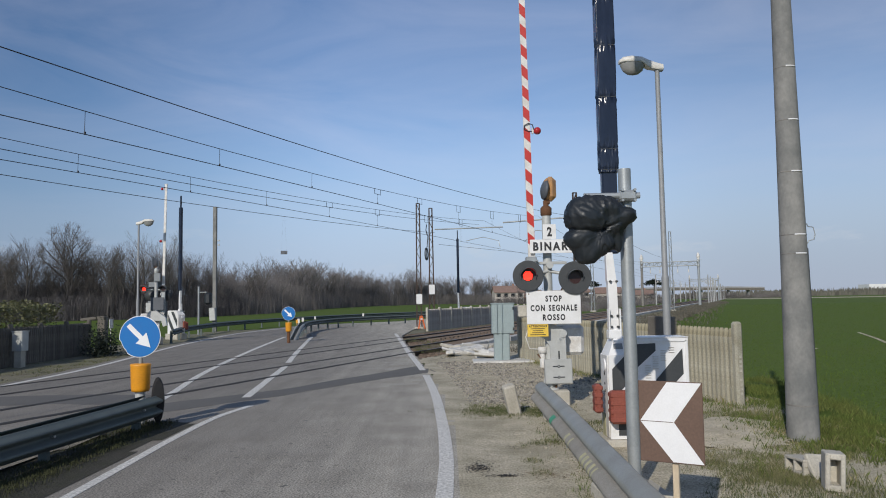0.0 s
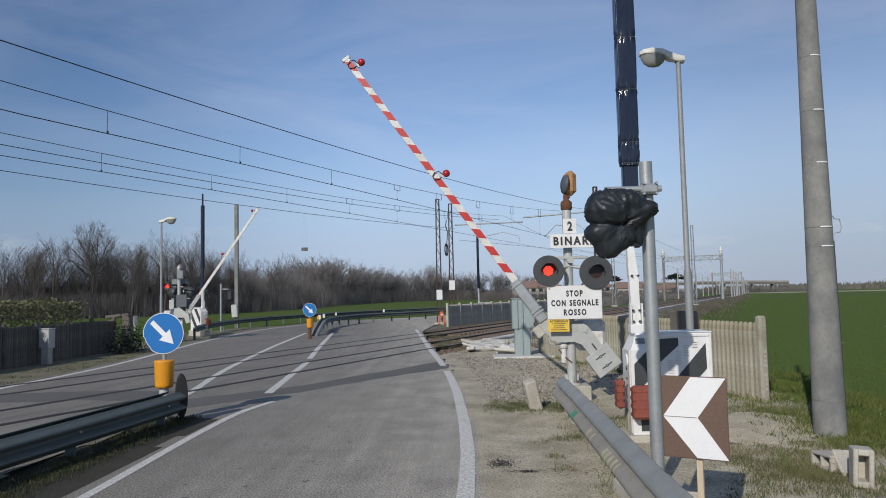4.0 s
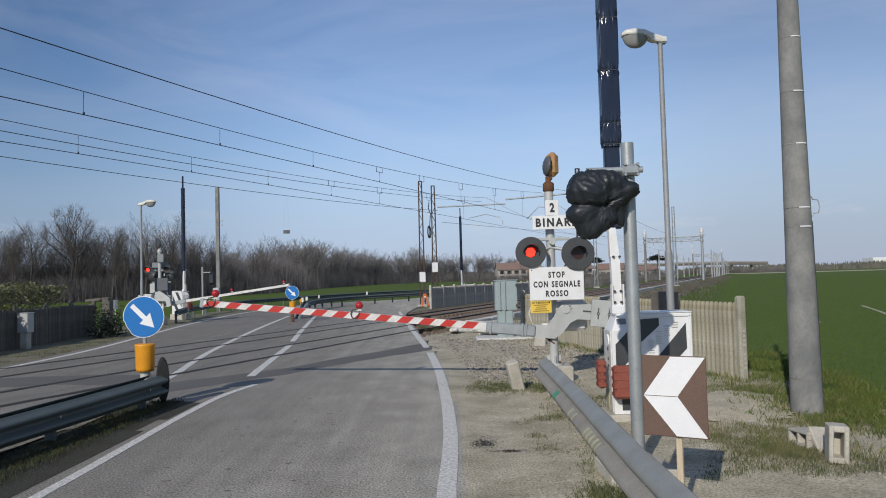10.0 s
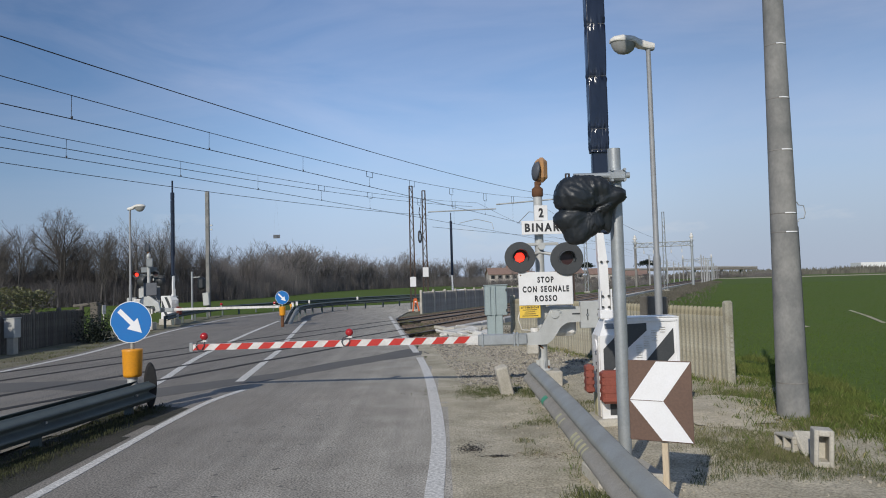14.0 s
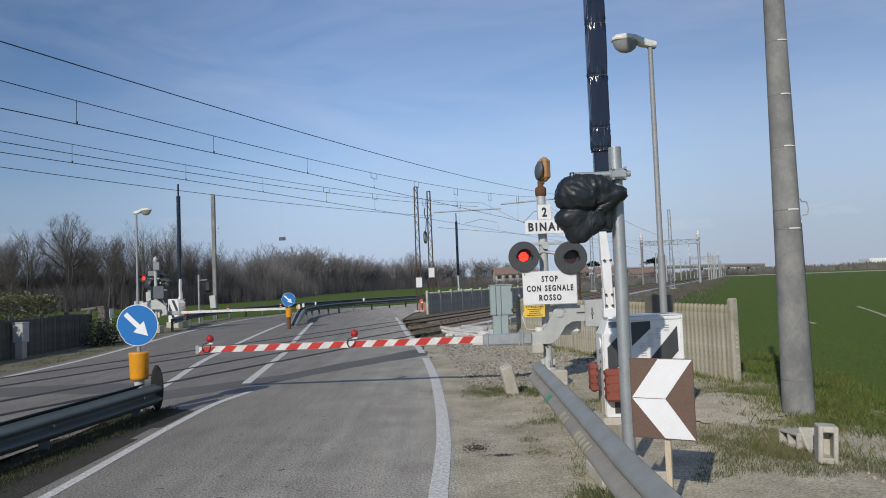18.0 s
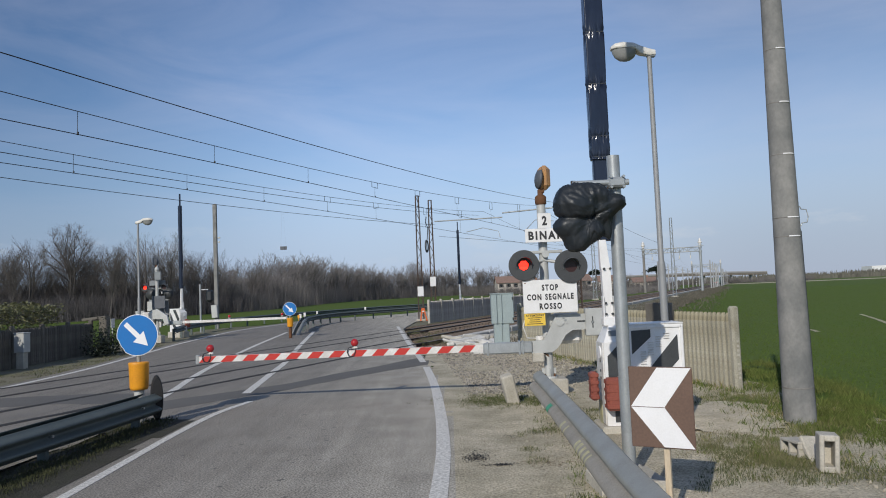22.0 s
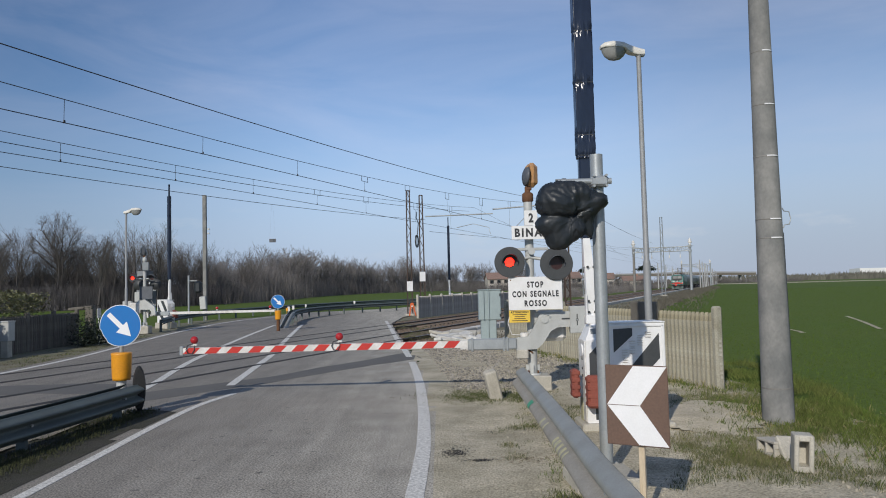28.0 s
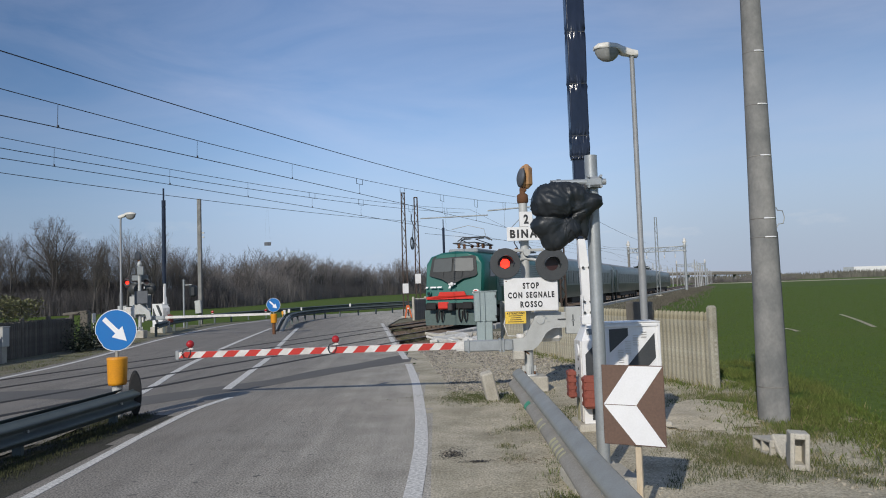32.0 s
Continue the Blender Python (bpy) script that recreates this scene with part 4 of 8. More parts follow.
def right_edge_grass(r):
    y = 5.4 + 10.5 * r.random() ** 1.2
    x = 5.2 + r.gauss(0, 0.5) + max(0.0, min(1.0, (y - 9.5) / 3)) * r.random() * 1.6 + 0.3 * noise.noise(Vector((y * 1.1, 0, 0)))
    return (x, y) if x > 3.3 and dip(x, y) < 0.05 and noise.noise(Vector((x * 1.2, y * 1.2, 7))) > -0.25 else None


def shoulder_grass(r):
    y = r.uniform(4.4, 14)
    x = r.uniform(0.5, 4.8)
    dense = 0.20 if x > 2.2 and y > 5.6 else 0.30
    if (x - 3.3) ** 2 / 0.8 + (y - 9.3) ** 2 / 2.5 < 1:
        return None
    if x < line_x(EDGE_R, y) + 0.9 or noise.noise(Vector((x * 0.8, y * 0.8, 2.2))) + 0.25 * noise.noise(Vector((x * 3, y * 3, 1.2))) < dense:
        return None
    return x, y


def turf_patch(r):
    cx, cy, rx, ry = r.choice(((3.05, 7.9, 0.55, 0.75), (3.6, 8.0, 0.45, 0.7), (3.3, 7.3, 0.5, 0.35), (4.35, 8.5, 0.5, 0.45), (2.9, 10.6, 0.5, 0.7), (4.4, 11.2, 0.6, 0.7)))
    x, y = cx + r.gauss(0, rx * 0.55), cy + r.gauss(0, ry * 0.55)
    return (x, y) if noise.noise(Vector((x * 2.1, y * 2.1, 9))) > -0.22 else None


def rail_foot_grass(r):
    return 1.3 + r.gauss(0, 0.16), r.uniform(4.2, 12.2)


def pole_foot_grass(r):
    return 4.6 + r.gauss(0, 0.5), 9.4 + r.gauss(0, 0.9)


def fence_foot_grass(r):
    f = r.random()
    return 4.7 - 2.5 * f + r.gauss(0, 0.18), 11.9 + 10 * f + r.gauss(0, 0.25)


def stump_grass(r):
    return 0.75 + r.gauss(0, 0.5), 12.0 + r.gauss(0, 0.35)


def crossing_weeds(r):
    y = r.uniform(20.5, 37)
    x = line_x(EDGE_R, y) + 0.35 + abs(r.gauss(0, 0.8))
    return (x, y) if noise.noise(Vector((x * 0.9, y * 0.5, 6))) > -0.05 else None


def median_grass(r):
    return (-4.48 if r.random() < 0.7 else -4.75) + r.gauss(0, 0.11), r.uniform(4.2, 11.2)


def left_grass(r):
    y = r.uniform(14, 33)
    x = line_x(EDGE_L, y) - 0.6 - abs(r.gauss(0, 1.0))
    return (x, y) if noise.noise(Vector((x, y, 3.1))) > -0.15 else None


for area, count, per, h, w, spread, seed, material, lab, z in (
    (right_edge_grass, 3000, 14, 0.105, 0.0045, 0.07, 1, M_GRASS, "rough green grass along the field's edge", -0.03),
    (shoulder_grass, 8000, 13, 0.045, 0.005, 0.05, 2, M_MOSS, "thin patches of grass on the dirt", -0.012),
    (shoulder_grass, 1200, 8, 0.035, 0.004, 0.06, 3, M_DRY, "dry straw-coloured grass on the dirt", -0.012),
    (turf_patch, 2300, 12, 0.040, 0.0045, 0.055, 23, M_TURF, "worn olive turf on the dirt", -0.012),
    (turf_patch, 260, 9, 0.07, 0.0045, 0.06, 24, M_GRASS, "longer green blades in the worn turf", -0.012),
    (rail_foot_grass, 130, 9, 0.05, 0.006, 0.06, 4, M_GRASS, "grass at the foot of the guardrail", -0.012),
    (lambda r: (1.12 + r.gauss(0, 0.10), 5.95 + r.gauss(0, 0.16)), 90, 9, 0.075, 0.005, 0.05, 14, M_MOSS, "green tuft at the foot of the guardrail", -0.012),
    (pole_foot_grass, 520, 11, 0.10, 0.005, 0.06, 5, M_GRASS, "tall grass round the foot of the pole", -0.03),
    (pole_foot_grass, 200, 9, 0.09, 0.005, 0.06, 55, M_DRY, "dry grass round the foot of the pole", -0.03),
    (fence_foot_grass, 380, 10, 0.10, 0.009, 0.07, 6, M_GRASS, "tall weeds along the concrete fence", -0.03),
    (fence_foot_grass, 110, 8, 0.15, 0.008, 0.08, 7, M_DRY, "dry stalks along the concrete fence", -0.03),
    (stump_grass, 650, 9, 0.03, 0.008, 0.05, 8, M_MOSS, "low moss and grass beside the marker stone", -0.012),
    (median_grass, 1300, 9, 0.045, 0.007, 0.06, 9, M_MEDGRASS, "weeds under the median guardrail", 0.03),
    (left_grass, 260, 8, 0.06, 0.014, 0.10, 10, M_WEED, "dry grass on the verge", -0.05),
    (crossing_weeds, 700, 8, 0.07, 0.010, 0.07, 15, M_MOSS, "low weeds beside the rails at the road's edge", -0.06),
    (crossing_weeds, 400, 7, 0.08, 0.009, 0.07, 16, M_WEED, "dead weeds beside the rails at the road's edge", -0.06),
    (left_grass, 260, 8, 0.06, 0.014, 0.10, 12, M_MOSS, "sparse grass on the verge", -0.05),
):
    solid("grass", tufts(area, count, per, h, w, spread, seed, z), material, lab, "grass", kind="stuff")

rnd = random.Random(21)
wheat = Shape()
for _ in range(95000):
    d = rnd.random() ** 2.7
    y = 4.5 + d * 150
    x = 5.0 + rnd.random() * (4 + y * 0.62)
    row = round(x / 0.17) * 0.17 + rnd.gauss(0, 0.03)
    if Vector((x, y, 0)).dot(N) > 4.2 or dip(row, y) < 0.02 and y < 60 or x > 110:
        continue
    blades(wheat, row, y, -0.075 - dip(row, y), rnd.uniform(0.04, 0.09), 0.008 + y * 0.0006, rnd, 0.9)
solid("wheat", wheat, M_WHEAT, "young winter wheat in rows", "crop", kind="stuff")
for k, (x0, y0, x1, y1) in enumerate(((29.3, 51.8, 23.4, 38.2), (19.2, 39.6, 18.6, 36.8))):
    d = Vector((x1 - x0, y1 - y0, 0))
    solid("wheel_track", Shape().sweep([(-0.12, 0.0), (0.12, 0.0)], smooth_line([(x0, y0, -0.045 - dip(x0, y0)), (x0 + d.x / 2 + 0.1, y0 + d.y / 2, -0.045 - dip(x0 + d.x / 2, y0 + d.y / 2)), (x1, y1, -0.045 - dip(x1, y1))])),
          M_DIRT, "pale tractor wheel track through the wheat", "wheel track", "wheel tracks", "structure")
# pits and crumbs in the worn asphalt
rnd = random.Random(63)
pits = Shape()
for _ in range(170):
    x, y = rnd.gauss(-2.0, 0.8), rnd.uniform(4.6, 12.5)
    if not (-3.5 < x < -0.3) or noise.noise(Vector((x * 0.7, y * 0.5, 8))) < -0.1:
        continue
    r, q = rnd.uniform(0.008, 0.026), rnd.uniform(0, 6.28)
    pits.add([(x + r * 1.6 * math.cos(q + k * 1.05) * rnd.uniform(0.5, 1.2), y + r * math.sin(q + k * 1.05) * rnd.uniform(0.5, 1.2), 0.0025) for k in range(6)], [tuple(range(6))])
solid("asphalt_pits", pits, M_PATCH, "small dark pits scattered in the asphalt", "pits", kind="stuff")
litter = Shape()
for _ in range(420):
    f = rnd.random()
    x, y = (rnd.gauss(0.95, 0.25), rnd.gauss(7.6, 0.12)) if f < 0.5 else (rnd.uniform(0.4, 5.2), rnd.uniform(4.6, 13))
    a, l_ = rnd.uniform(0, 6.28), rnd.uniform(0.01, 0.05)
    dx, dy = math.cos(a) * l_, math.sin(a) * l_
    litter.add([(x, y, -0.006), (x + dx, y + dy, 0.004), (x + dx + dy * 0.15, y + dy - dx * 0.15, 0.0)], [(0, 1, 2)])
solid("straw_litter", litter, MATS["straw_and_twigs"], "brown straw and twigs lying on the dirt", "litter", kind="stuff")
soot = Shape()
for cx, cy, sx, sy, count in ((0.23, 7.92, 0.075, 0.12, 420), (0.46, 7.55, 0.09, 0.03, 160), (0.66, 9.0, 0.03, 0.03, 20)):
    for _ in range(count):
        x, y, r = rnd.gauss(cx, sx), rnd.gauss(cy, sy), rnd.uniform(0.004, 0.012)
        q = rnd.uniform(0, 6.28)
        soot.add([(x + r * math.cos(q + k * 1.57), y + r * math.sin(q + k * 1.57), 0.004 + 0.004 * rnd.random()) for k in range(4)], [(0, 1, 2, 3)])
solid("soot_crumbs", soot, MATS["groove_shade_and_soot"], "dark sooty crumbs strewn in a small patch on the dirt", "soot", kind="stuff")
M_CABGREY = mat("mid_grey_paint", (0.22, 0.24, 0.25), 0.5, 0.1, amount=0.4, scale=4, bump=0.05)
M_GONG = mat("dark_gong_paint", (0.10, 0.11, 0.125), 0.5, amount=0.5, scale=6, bump=0.1)

# ---- the crossing's barriers ----
def signal_head(parent, x, y, z, facing, lit_side, r=0.265):
    """A round black board with a hooded red lamp; two added dark shutter halves part before the lens to imitate its
    flashing.
    """
    turn = pose(x, y, z, 90 if facing < 0 else -90, 0, 0)
    board = part("signal_board", Shape().lathe([(0.105, 0.0), (0.105, 0.008), (r - 0.008, 0.008), (r, 0.003), (r, -0.012), (0.105, -0.012), (0.105, 0.0)], 40, smooth=False), M_BLACK, parent,
                 "round matt black board behind the red lamp", turn)
    part("lamp_housing", Shape().lathe([(0.125, -0.012), (0.125, -0.10), (0.10, -0.15), (0.0, -0.155)], 24), M_BLACK, board)
    hood = Shape()
    n = 18
    up = 1 if facing < 0 else -1
    for ra, rb in ((0.132, 0.139),):
        vs, fs = [], []
        for i in range(n + 1):
            a = math.pi * (-0.12 + 1.24 * i / n)
            c, s = math.cos(a), math.sin(a) * up
            reach = 0.04 + 0.19 * max(0.0, math.sin(a))
            vs += [(ra * c, ra * s, 0.0), (ra * c, ra * s, reach), (rb * c, rb * s, reach), (rb * c, rb * s, 0.0)]
        fs = [(4 * i + j, 4 * i + 4 + j, 4 * i + 4 + (j + 1) % 4, 4 * i + (j + 1) % 4) for i in range(n) for j in range(4)]
        hood.add(vs, fs, True)
    part("hood", hood, M_GONG, board)
    lens = Shape().lathe([(0.0, -0.020), (0.06, -0.021), (0.086, -0.023), (0.088, -0.055)], 7, pose(0, 0, 0, 0, 0, 14), smooth=False)
    part("lens_ring", Shape().lathe([(0.090, -0.03), (0.090, -0.018), (0.118, -0.018), (0.118, -0.03)], 24, smooth=False), M_BLACK, board)
    part("lens", lens, M_LENSRED, board, "glowing red lens")
    halves = []
    for sign in (1, -1):
        pts = [(0.112 * math.cos(math.pi * i / 14), 0.112 * math.sin(math.pi * i / 14) * sign) for i in range(15)]
        sh = Shape()
        vs = [(px, py, 0.0) for px, py in pts] + [(px, py, 0.003) for px, py in pts]
        fs = [tuple(range(15)), tuple(range(15, 30))[::-1]] + [(i, (i + 1) % 15, (i + 1) % 15 + 15, i + 15) for i in range(15)]
        halves.append((part("shutter", sh.add(vs, fs), M_SHUTTER, board), sign))
    return halves


# colour of the added shutters, which give the lens its unlit look
M_SHUTTER = mat("unlit_look_shutter", (0.045, 0.018, 0.016), 0.3, amount=0.5, scale=20, bump=0.1)
M_STRIPE = M_RED
FLASHERS = []
ARMS = []


def barrier(m, signals_back, label):
    """A half-barrier: post, signals, plates and a boom that turns about the crank's pivot. It faces its own -y."""
    b = thing("level_crossing_barrier", m, label, "barrier", "crossing barriers")
    part("base_block", Shape().box((0.02, 0, 0.06), (0.55, 0.5, 0.36), bevel=0.02), M_CONC, b, "concrete foundation block")
    post = part("post", Shape().tube((0, 0, 0.24), (0, 0, 3.35), 0.078, n=20).lathe([(0.15, 0.24), (0.15, 0.27), (0.085, 0.275)], 20).box((0, 0, 0.34), (0.02, 0.24, 0.14)).box((0, 0, 0.34), (0.24, 0.02, 0.14)),
                M_GREYPAINT, b, "chipped light grey steel post")
    for a in range(4):
        part("bolt", Shape().tube((0.12 * math.cos(a * 1.571 + 0.78), 0.12 * math.sin(a * 1.571 + 0.78), 0.25), (0.12 * math.cos(a * 1.571 + 0.78), 0.12 * math.sin(a * 1.571 + 0.78), 0.32), 0.018, n=6), M_RUST, post)
    part("rusty_collar", Shape().lathe([(0.08, 3.28), (0.1, 3.30), (0.1, 3.42), (0.07, 3.45), (0.05, 3.46), (0.05, 3.55)], 20), M_GREYPAINT if signals_back else M_RUST, b, "" if signals_back else "rusty iron collar")
    # bell
    bell = part("bell_case", Shape().box((0.085, 0, 3.76), (0.20, 0.21, 0.44), bevel=0.075).box((0.02, -0.01, 3.75), (0.10, 0.19, 0.40), bevel=0.045), M_GONG if signals_back else M_BELL, b, "bell case with rust and ochre paint")
    part("gong", Shape().lathe([(0.0, 0.075), (0.10, 0.065), (0.165, 0.035), (0.185, 0.0), (0.175, 0.0), (0.09, 0.045)], 24, pose(-0.005, -0.02, 3.74, 0, -84, 10)), M_GONG, bell, "dark grey bell gong")
    part("bell_bracket", Shape().box((0.02, 0, 3.53), (0.1, 0.1, 0.08), bevel=0.01), M_RUST, bell)
    # signals
    part("cross_bar", Shape().box((0.02, -0.06, 2.44), (0.62, 0.04, 0.05), bevel=0.008).tube((0.02, -0.16, 2.40), (0.02, 0.0, 2.40), 0.062, n=18).box((-0.2, -0.06, 2.25), (0.05, 0.05, 0.1)), M_GREYPAINT, b)
    if not signals_back:
        FLASHERS.append((signal_head(b, -0.385, -0.34, 2.21, -1, 0), 0))
        FLASHERS.append((signal_head(b, 0.42, -0.34, 2.165, -1, 1, 0.285), 1))
        part("head_arm", Shape().path([(-0.385, -0.18, 2.21), (-0.2, -0.08, 2.25), (0, -0.06, 2.3)], 0.03), M_GREYPAINT, b)
        part("head_arm", Shape().path([(0.42, -0.18, 2.16), (0.25, -0.08, 2.25), (0, -0.06, 2.3)], 0.03), M_GREYPAINT, b)
    else:
        FLASHERS.append((signal_head(b, 0.46, 0.30, 2.5, 1, 0, 0.17), 0))
        FLASHERS.append((signal_head(b, -0.46, 0.30, 2.5, 1, 1, 0.17), 1))
        for sx in (-1, 1):
            part("signal_back_board", Shape().lathe([(0.0, 0.0), (0.265, 0.0), (0.265, -0.02), (0.0, -0.03)], 30, pose(sx * 0.4, -0.30, 2.2, 90, 0, 0)), M_BLACK, b)
            part("head_arm", Shape().path([(sx * 0.46, 0.16, 2.5), (sx * 0.2, 0.0, 2.47), (0, 0, 2.45)], 0.03), M_GREYPAINT, b)
        part("junction_box", Shape().box((-0.1, 0.12, 3.05), (0.3, 0.1, 0.4), bevel=0.015), M_CABGREY, b)
        part("back_panel", Shape().box((-0.1, 0.09, 1.80), (0.62, 0.04, 0.6), bevel=0.01), M_GONG, b, "dark grey back of a sign plate")
    # plates
    top = part("number_plate_two", Shape().box((0.02, -0.205, 2.98), (0.23, 0.012, 0.26), bevel=0.003), M_WHITE, b, "small white plate with a black two")
    lettering("2", 0.165, 0.085, FACING(0.02, 2.98, -0.213), top, M_LETTER)
    name = part("track_plate", Shape().box((0.06, -0.205, 2.725), (0.77, 0.012, 0.24), bevel=0.003), M_CABGREY if signals_back else M_WHITE, b, "white plate with black capitals")
    lettering("BINARI", 0.150, 0.66, FACING(0.06, 2.725, -0.213), name, M_LETTER)
    part("plate_bracket", Shape().box((0.0, -0.13, 2.98), (0.05, 0.14, 0.04)), M_GREYPAINT, b)
    part("plate_bracket", Shape().box((0.0, -0.13, 2.725), (0.05, 0.14, 0.04)), M_GREYPAINT, b)
    stop = part("stop_plate", Shape().box((0.045, -0.30, 1.665), (0.93, 0.014, 0.57), bevel=0.004), M_CABGREY if signals_back else M_WHITE, b, "white enamel plate with three lines of black capitals")
    for text, z, w in (("STOP", 1.815, 0.28), ("CON SEGNALE", 1.655, 0.80), ("ROSSO", 1.495, 0.385)):
        lettering(text, 0.108, w, FACING(0.045, z, -0.309), stop, M_LETTER)
    for sx in (-0.38, 0.47):
        part("rivet", Shape().tube((sx, -0.312, 1.9), (sx, -0.3, 1.9), 0.012, n=8), M_RUST, stop)
    part("plate_bracket", Shape().box((0.0, -0.19, 1.8), (0.05, 0.22, 0.04)), M_GREYPAINT, b)
    part("plate_bracket", Shape().box((0.0, -0.19, 1.5), (0.05, 0.22, 0.04)), M_GREYPAINT, b)
    part("relay_box", Shape().box((0.42, -0.16, 1.62), (0.24, 0.06, 0.46), bevel=0.01), M_GREYPAINT, b)
    warn = part("warning_plate", Shape().box((-0.235, -0.29, 1.275), (0.36, 0.010, 0.215), bevel=0.003), M_CABGREY if signals_back else M_YELLOW, b, "small yellow warning plate")
    lettering("ATTENZIONE", 0.036, 0.31, FACING(-0.235, 1.345, -0.297), warn, M_LETTER)
    for k, w in enumerate((0.24, 0.17, 0.20, 0.27)):
        part("illegible_line", Shape().box((-0.235, -0.297, 1.303 - 0.034 * k), (w, 0.003, 0.011)), M_LETTER, warn)
    # crank and boom, in the space of the pivot
    crank = Shape()
    crank.prism([(-0.503, -0.53), (-0.148, -0.515), (-0.05, -0.44), (0.02, -0.345), (0.10, -0.22), (0.217, -0.15), (0.56, -0.14), (0.56, 0.126), (0.02, 0.128), (-0.08, 0.082), (-0.257, -0.25), (-0.30, -0.30), (-0.503, -0.316)][::-1], 0.06)
    crank.prism([(0.10, -0.03), (0.16, -0.03), (0.16, 0.03), (0.10, 0.03)], -0.012)
    arm = part("barrier_arm", crank, M_GREYPAINT, b, "light grey cranked lever that carries the boom")
    for bx, bz in ((-0.02, 0.075), (0.06, 0.08), (0.10, 0.03), (0.02, 0.03)):
        part("bolt", Shape().tube((bx, -0.016, bz), (bx, 0.0, bz), 0.022, n=6), M_GALV, arm)
    cw = part("counterweight", Shape().box((0.65, 0.03, -0.02), (0.42, 0.16, 0.47), bevel=0.012), M_GREYPAINT, arm, "square light grey counterweight box with two slots")
    part("slot", Shape().box((0.40, -0.003, 0.0), (0.20, 0.008, 0.025)), M_BLACK, arm)
    for sx in (0.56, 0.745):
        part("slot", Shape().box((sx, -0.052, -0.02), (0.018, 0.006, 0.20)).box((sx, -0.052, -0.02), (0.045, 0.006, 0.035)), M_BLACK, cw)
        part("slot_bolt", Shape().tube((sx, -0.062, -0.02), (sx, -0.05, -0.02), 0.016, n=6), M_GALV, cw)
    sleeve = Shape().box((-0.92, 0.03, -0.415), (0.86, 0.11, 0.195), bevel=0.02)
    part("sleeve", sleeve, M_GALV, arm, "zinc sleeve that holds the boom")
    for bx in (-1.27, -0.72, -0.66):
        part("clamp", Shape().box((bx, 0.03, -0.415), (0.035, 0.14, 0.235), bevel=0.008), M_GALV, arm)
    part("drain_box", Shape().box((-0.40, 0.02, -0.60), (0.2, 0.16, 0.16), bevel=0.02), M_CONC, arm) if not signals_back else None
    x0, x1, h0, h1, zc = -1.33, -6.29, 0.122, 0.106, -0.40
    boom = Shape()
    boom.add([(x0, 0.0, zc - h0 / 2), (x0, 0.05, zc - h0 / 2), (x0, 0.05, zc + h0 / 2), (x0, 0.0, zc + h0 / 2),
              (x1, 0.0, zc - h1 / 2), (x1, 0.05, zc - h1 / 2), (x1, 0.05, zc + h1 / 2), (x1, 0.0, zc + h1 / 2)],
             [(0, 1, 2, 3), (4, 7, 6, 5), (0, 4, 5, 1), (1, 5, 6, 2), (2, 6, 7, 3), (3, 7, 4, 0)])
    part("boom", boom, M_WHITEDIRTY, arm, "white boom with slanted red stripes on its front")
    k, x = 0, x0 - 0.20
    while x - 0.2 > x1:
        w, lean = 0.20, 0.105
        ha = (h0 + (h1 - h0) * (x0 - x) / (x0 - x1)) / 2 - 0.002
        part("red_stripe", Shape().prism([(x - w - lean / 2, zc - ha), (x - lean / 2, zc - ha), (x + lean / 2, zc + ha), (x - w + lean / 2, zc + ha)], 0.002, Matrix.Translation((0, -0.0025, 0))), M_STRIPE, arm)
        if not signals_back:
            part("red_stripe", Shape().prism([(x - w - lean / 2, -0.026), (x - lean / 2, -0.026), (x + lean / 2, 0.0265), (x - w + lean / 2, 0.0265)], 0.002,
                                             Matrix.Translation((0, 0.025, zc + ha + 0.0015)) @ pose(0, 0, 0, -90, 0, 0)), M_STRIPE, arm)
        x -= 0.376
    part("tip_cap", Shape().box((x1 - 0.03, 0.025, zc), (0.07, 0.06, 0.16), bevel=0.01), M_GALV, arm)
    for bx in (-3.58, -6.10):
        part("red_lamp_ball", Shape().ball((bx, 0.02, zc + 0.185), 0.068), M_REDBALL, arm, "red plastic lamp ball on the boom")
        part("ball_clip", Shape().box((bx, 0.02, zc + 0.10), (0.10, 0.05, 0.03), bevel=0.006).tube((bx, 0.02, zc + 0.08), (bx, 0.02, zc + 0.13), 0.02, n=8), M_WHITEDIRTY, arm)
        part("cable", Shape().path([(bx - 0.02, -0.01, zc + 0.12), (bx - 0.10, -0.02, zc + 0.10), (bx - 0.13, -0.025, zc + 0.03), (bx - 0.10, -0.02, zc - 0.04), (bx - 0.03, -0.015, zc - 0.05), (bx + 0.01, -0.01, zc + 0.02), (bx + 0.01, 0.0, zc + 0.09)], 0.009), M_WIRE, arm)
    ARMS.append((arm, (0.21, -0.15, 1.21)))
    if signals_back:
        part("crank_housing", Shape().prism([(-0.62, 0.78), (-0.45, 0.72), (-0.35, 1.0), (0.55, 1.02), (0.62, 1.12), (0.55, 1.30), (0.25, 1.36), (0.20, 1.45), (-0.15, 1.45), (-0.55, 1.15)][::-1], 0.14, Matrix.Translation((0, 0.12, 0))), M_GREYPAINT, b, "broad pale grey housing of the crank")
    # stand for the crank
    part("bearing", Shape().tube((0.21, -0.17, 1.21), (0.21, 0.05, 1.21), 0.07, n=18).box((0.11, 0.0, 1.21), (0.25, 0.12, 0.26), bevel=0.02), M_GREYPAINT, b)
    part("drive_case", Shape().box((0.37, 0.20, 1.08), (0.52, 0.22, 0.54), bevel=0.06), M_WHITEDIRTY, b, "pale rounded drive case")
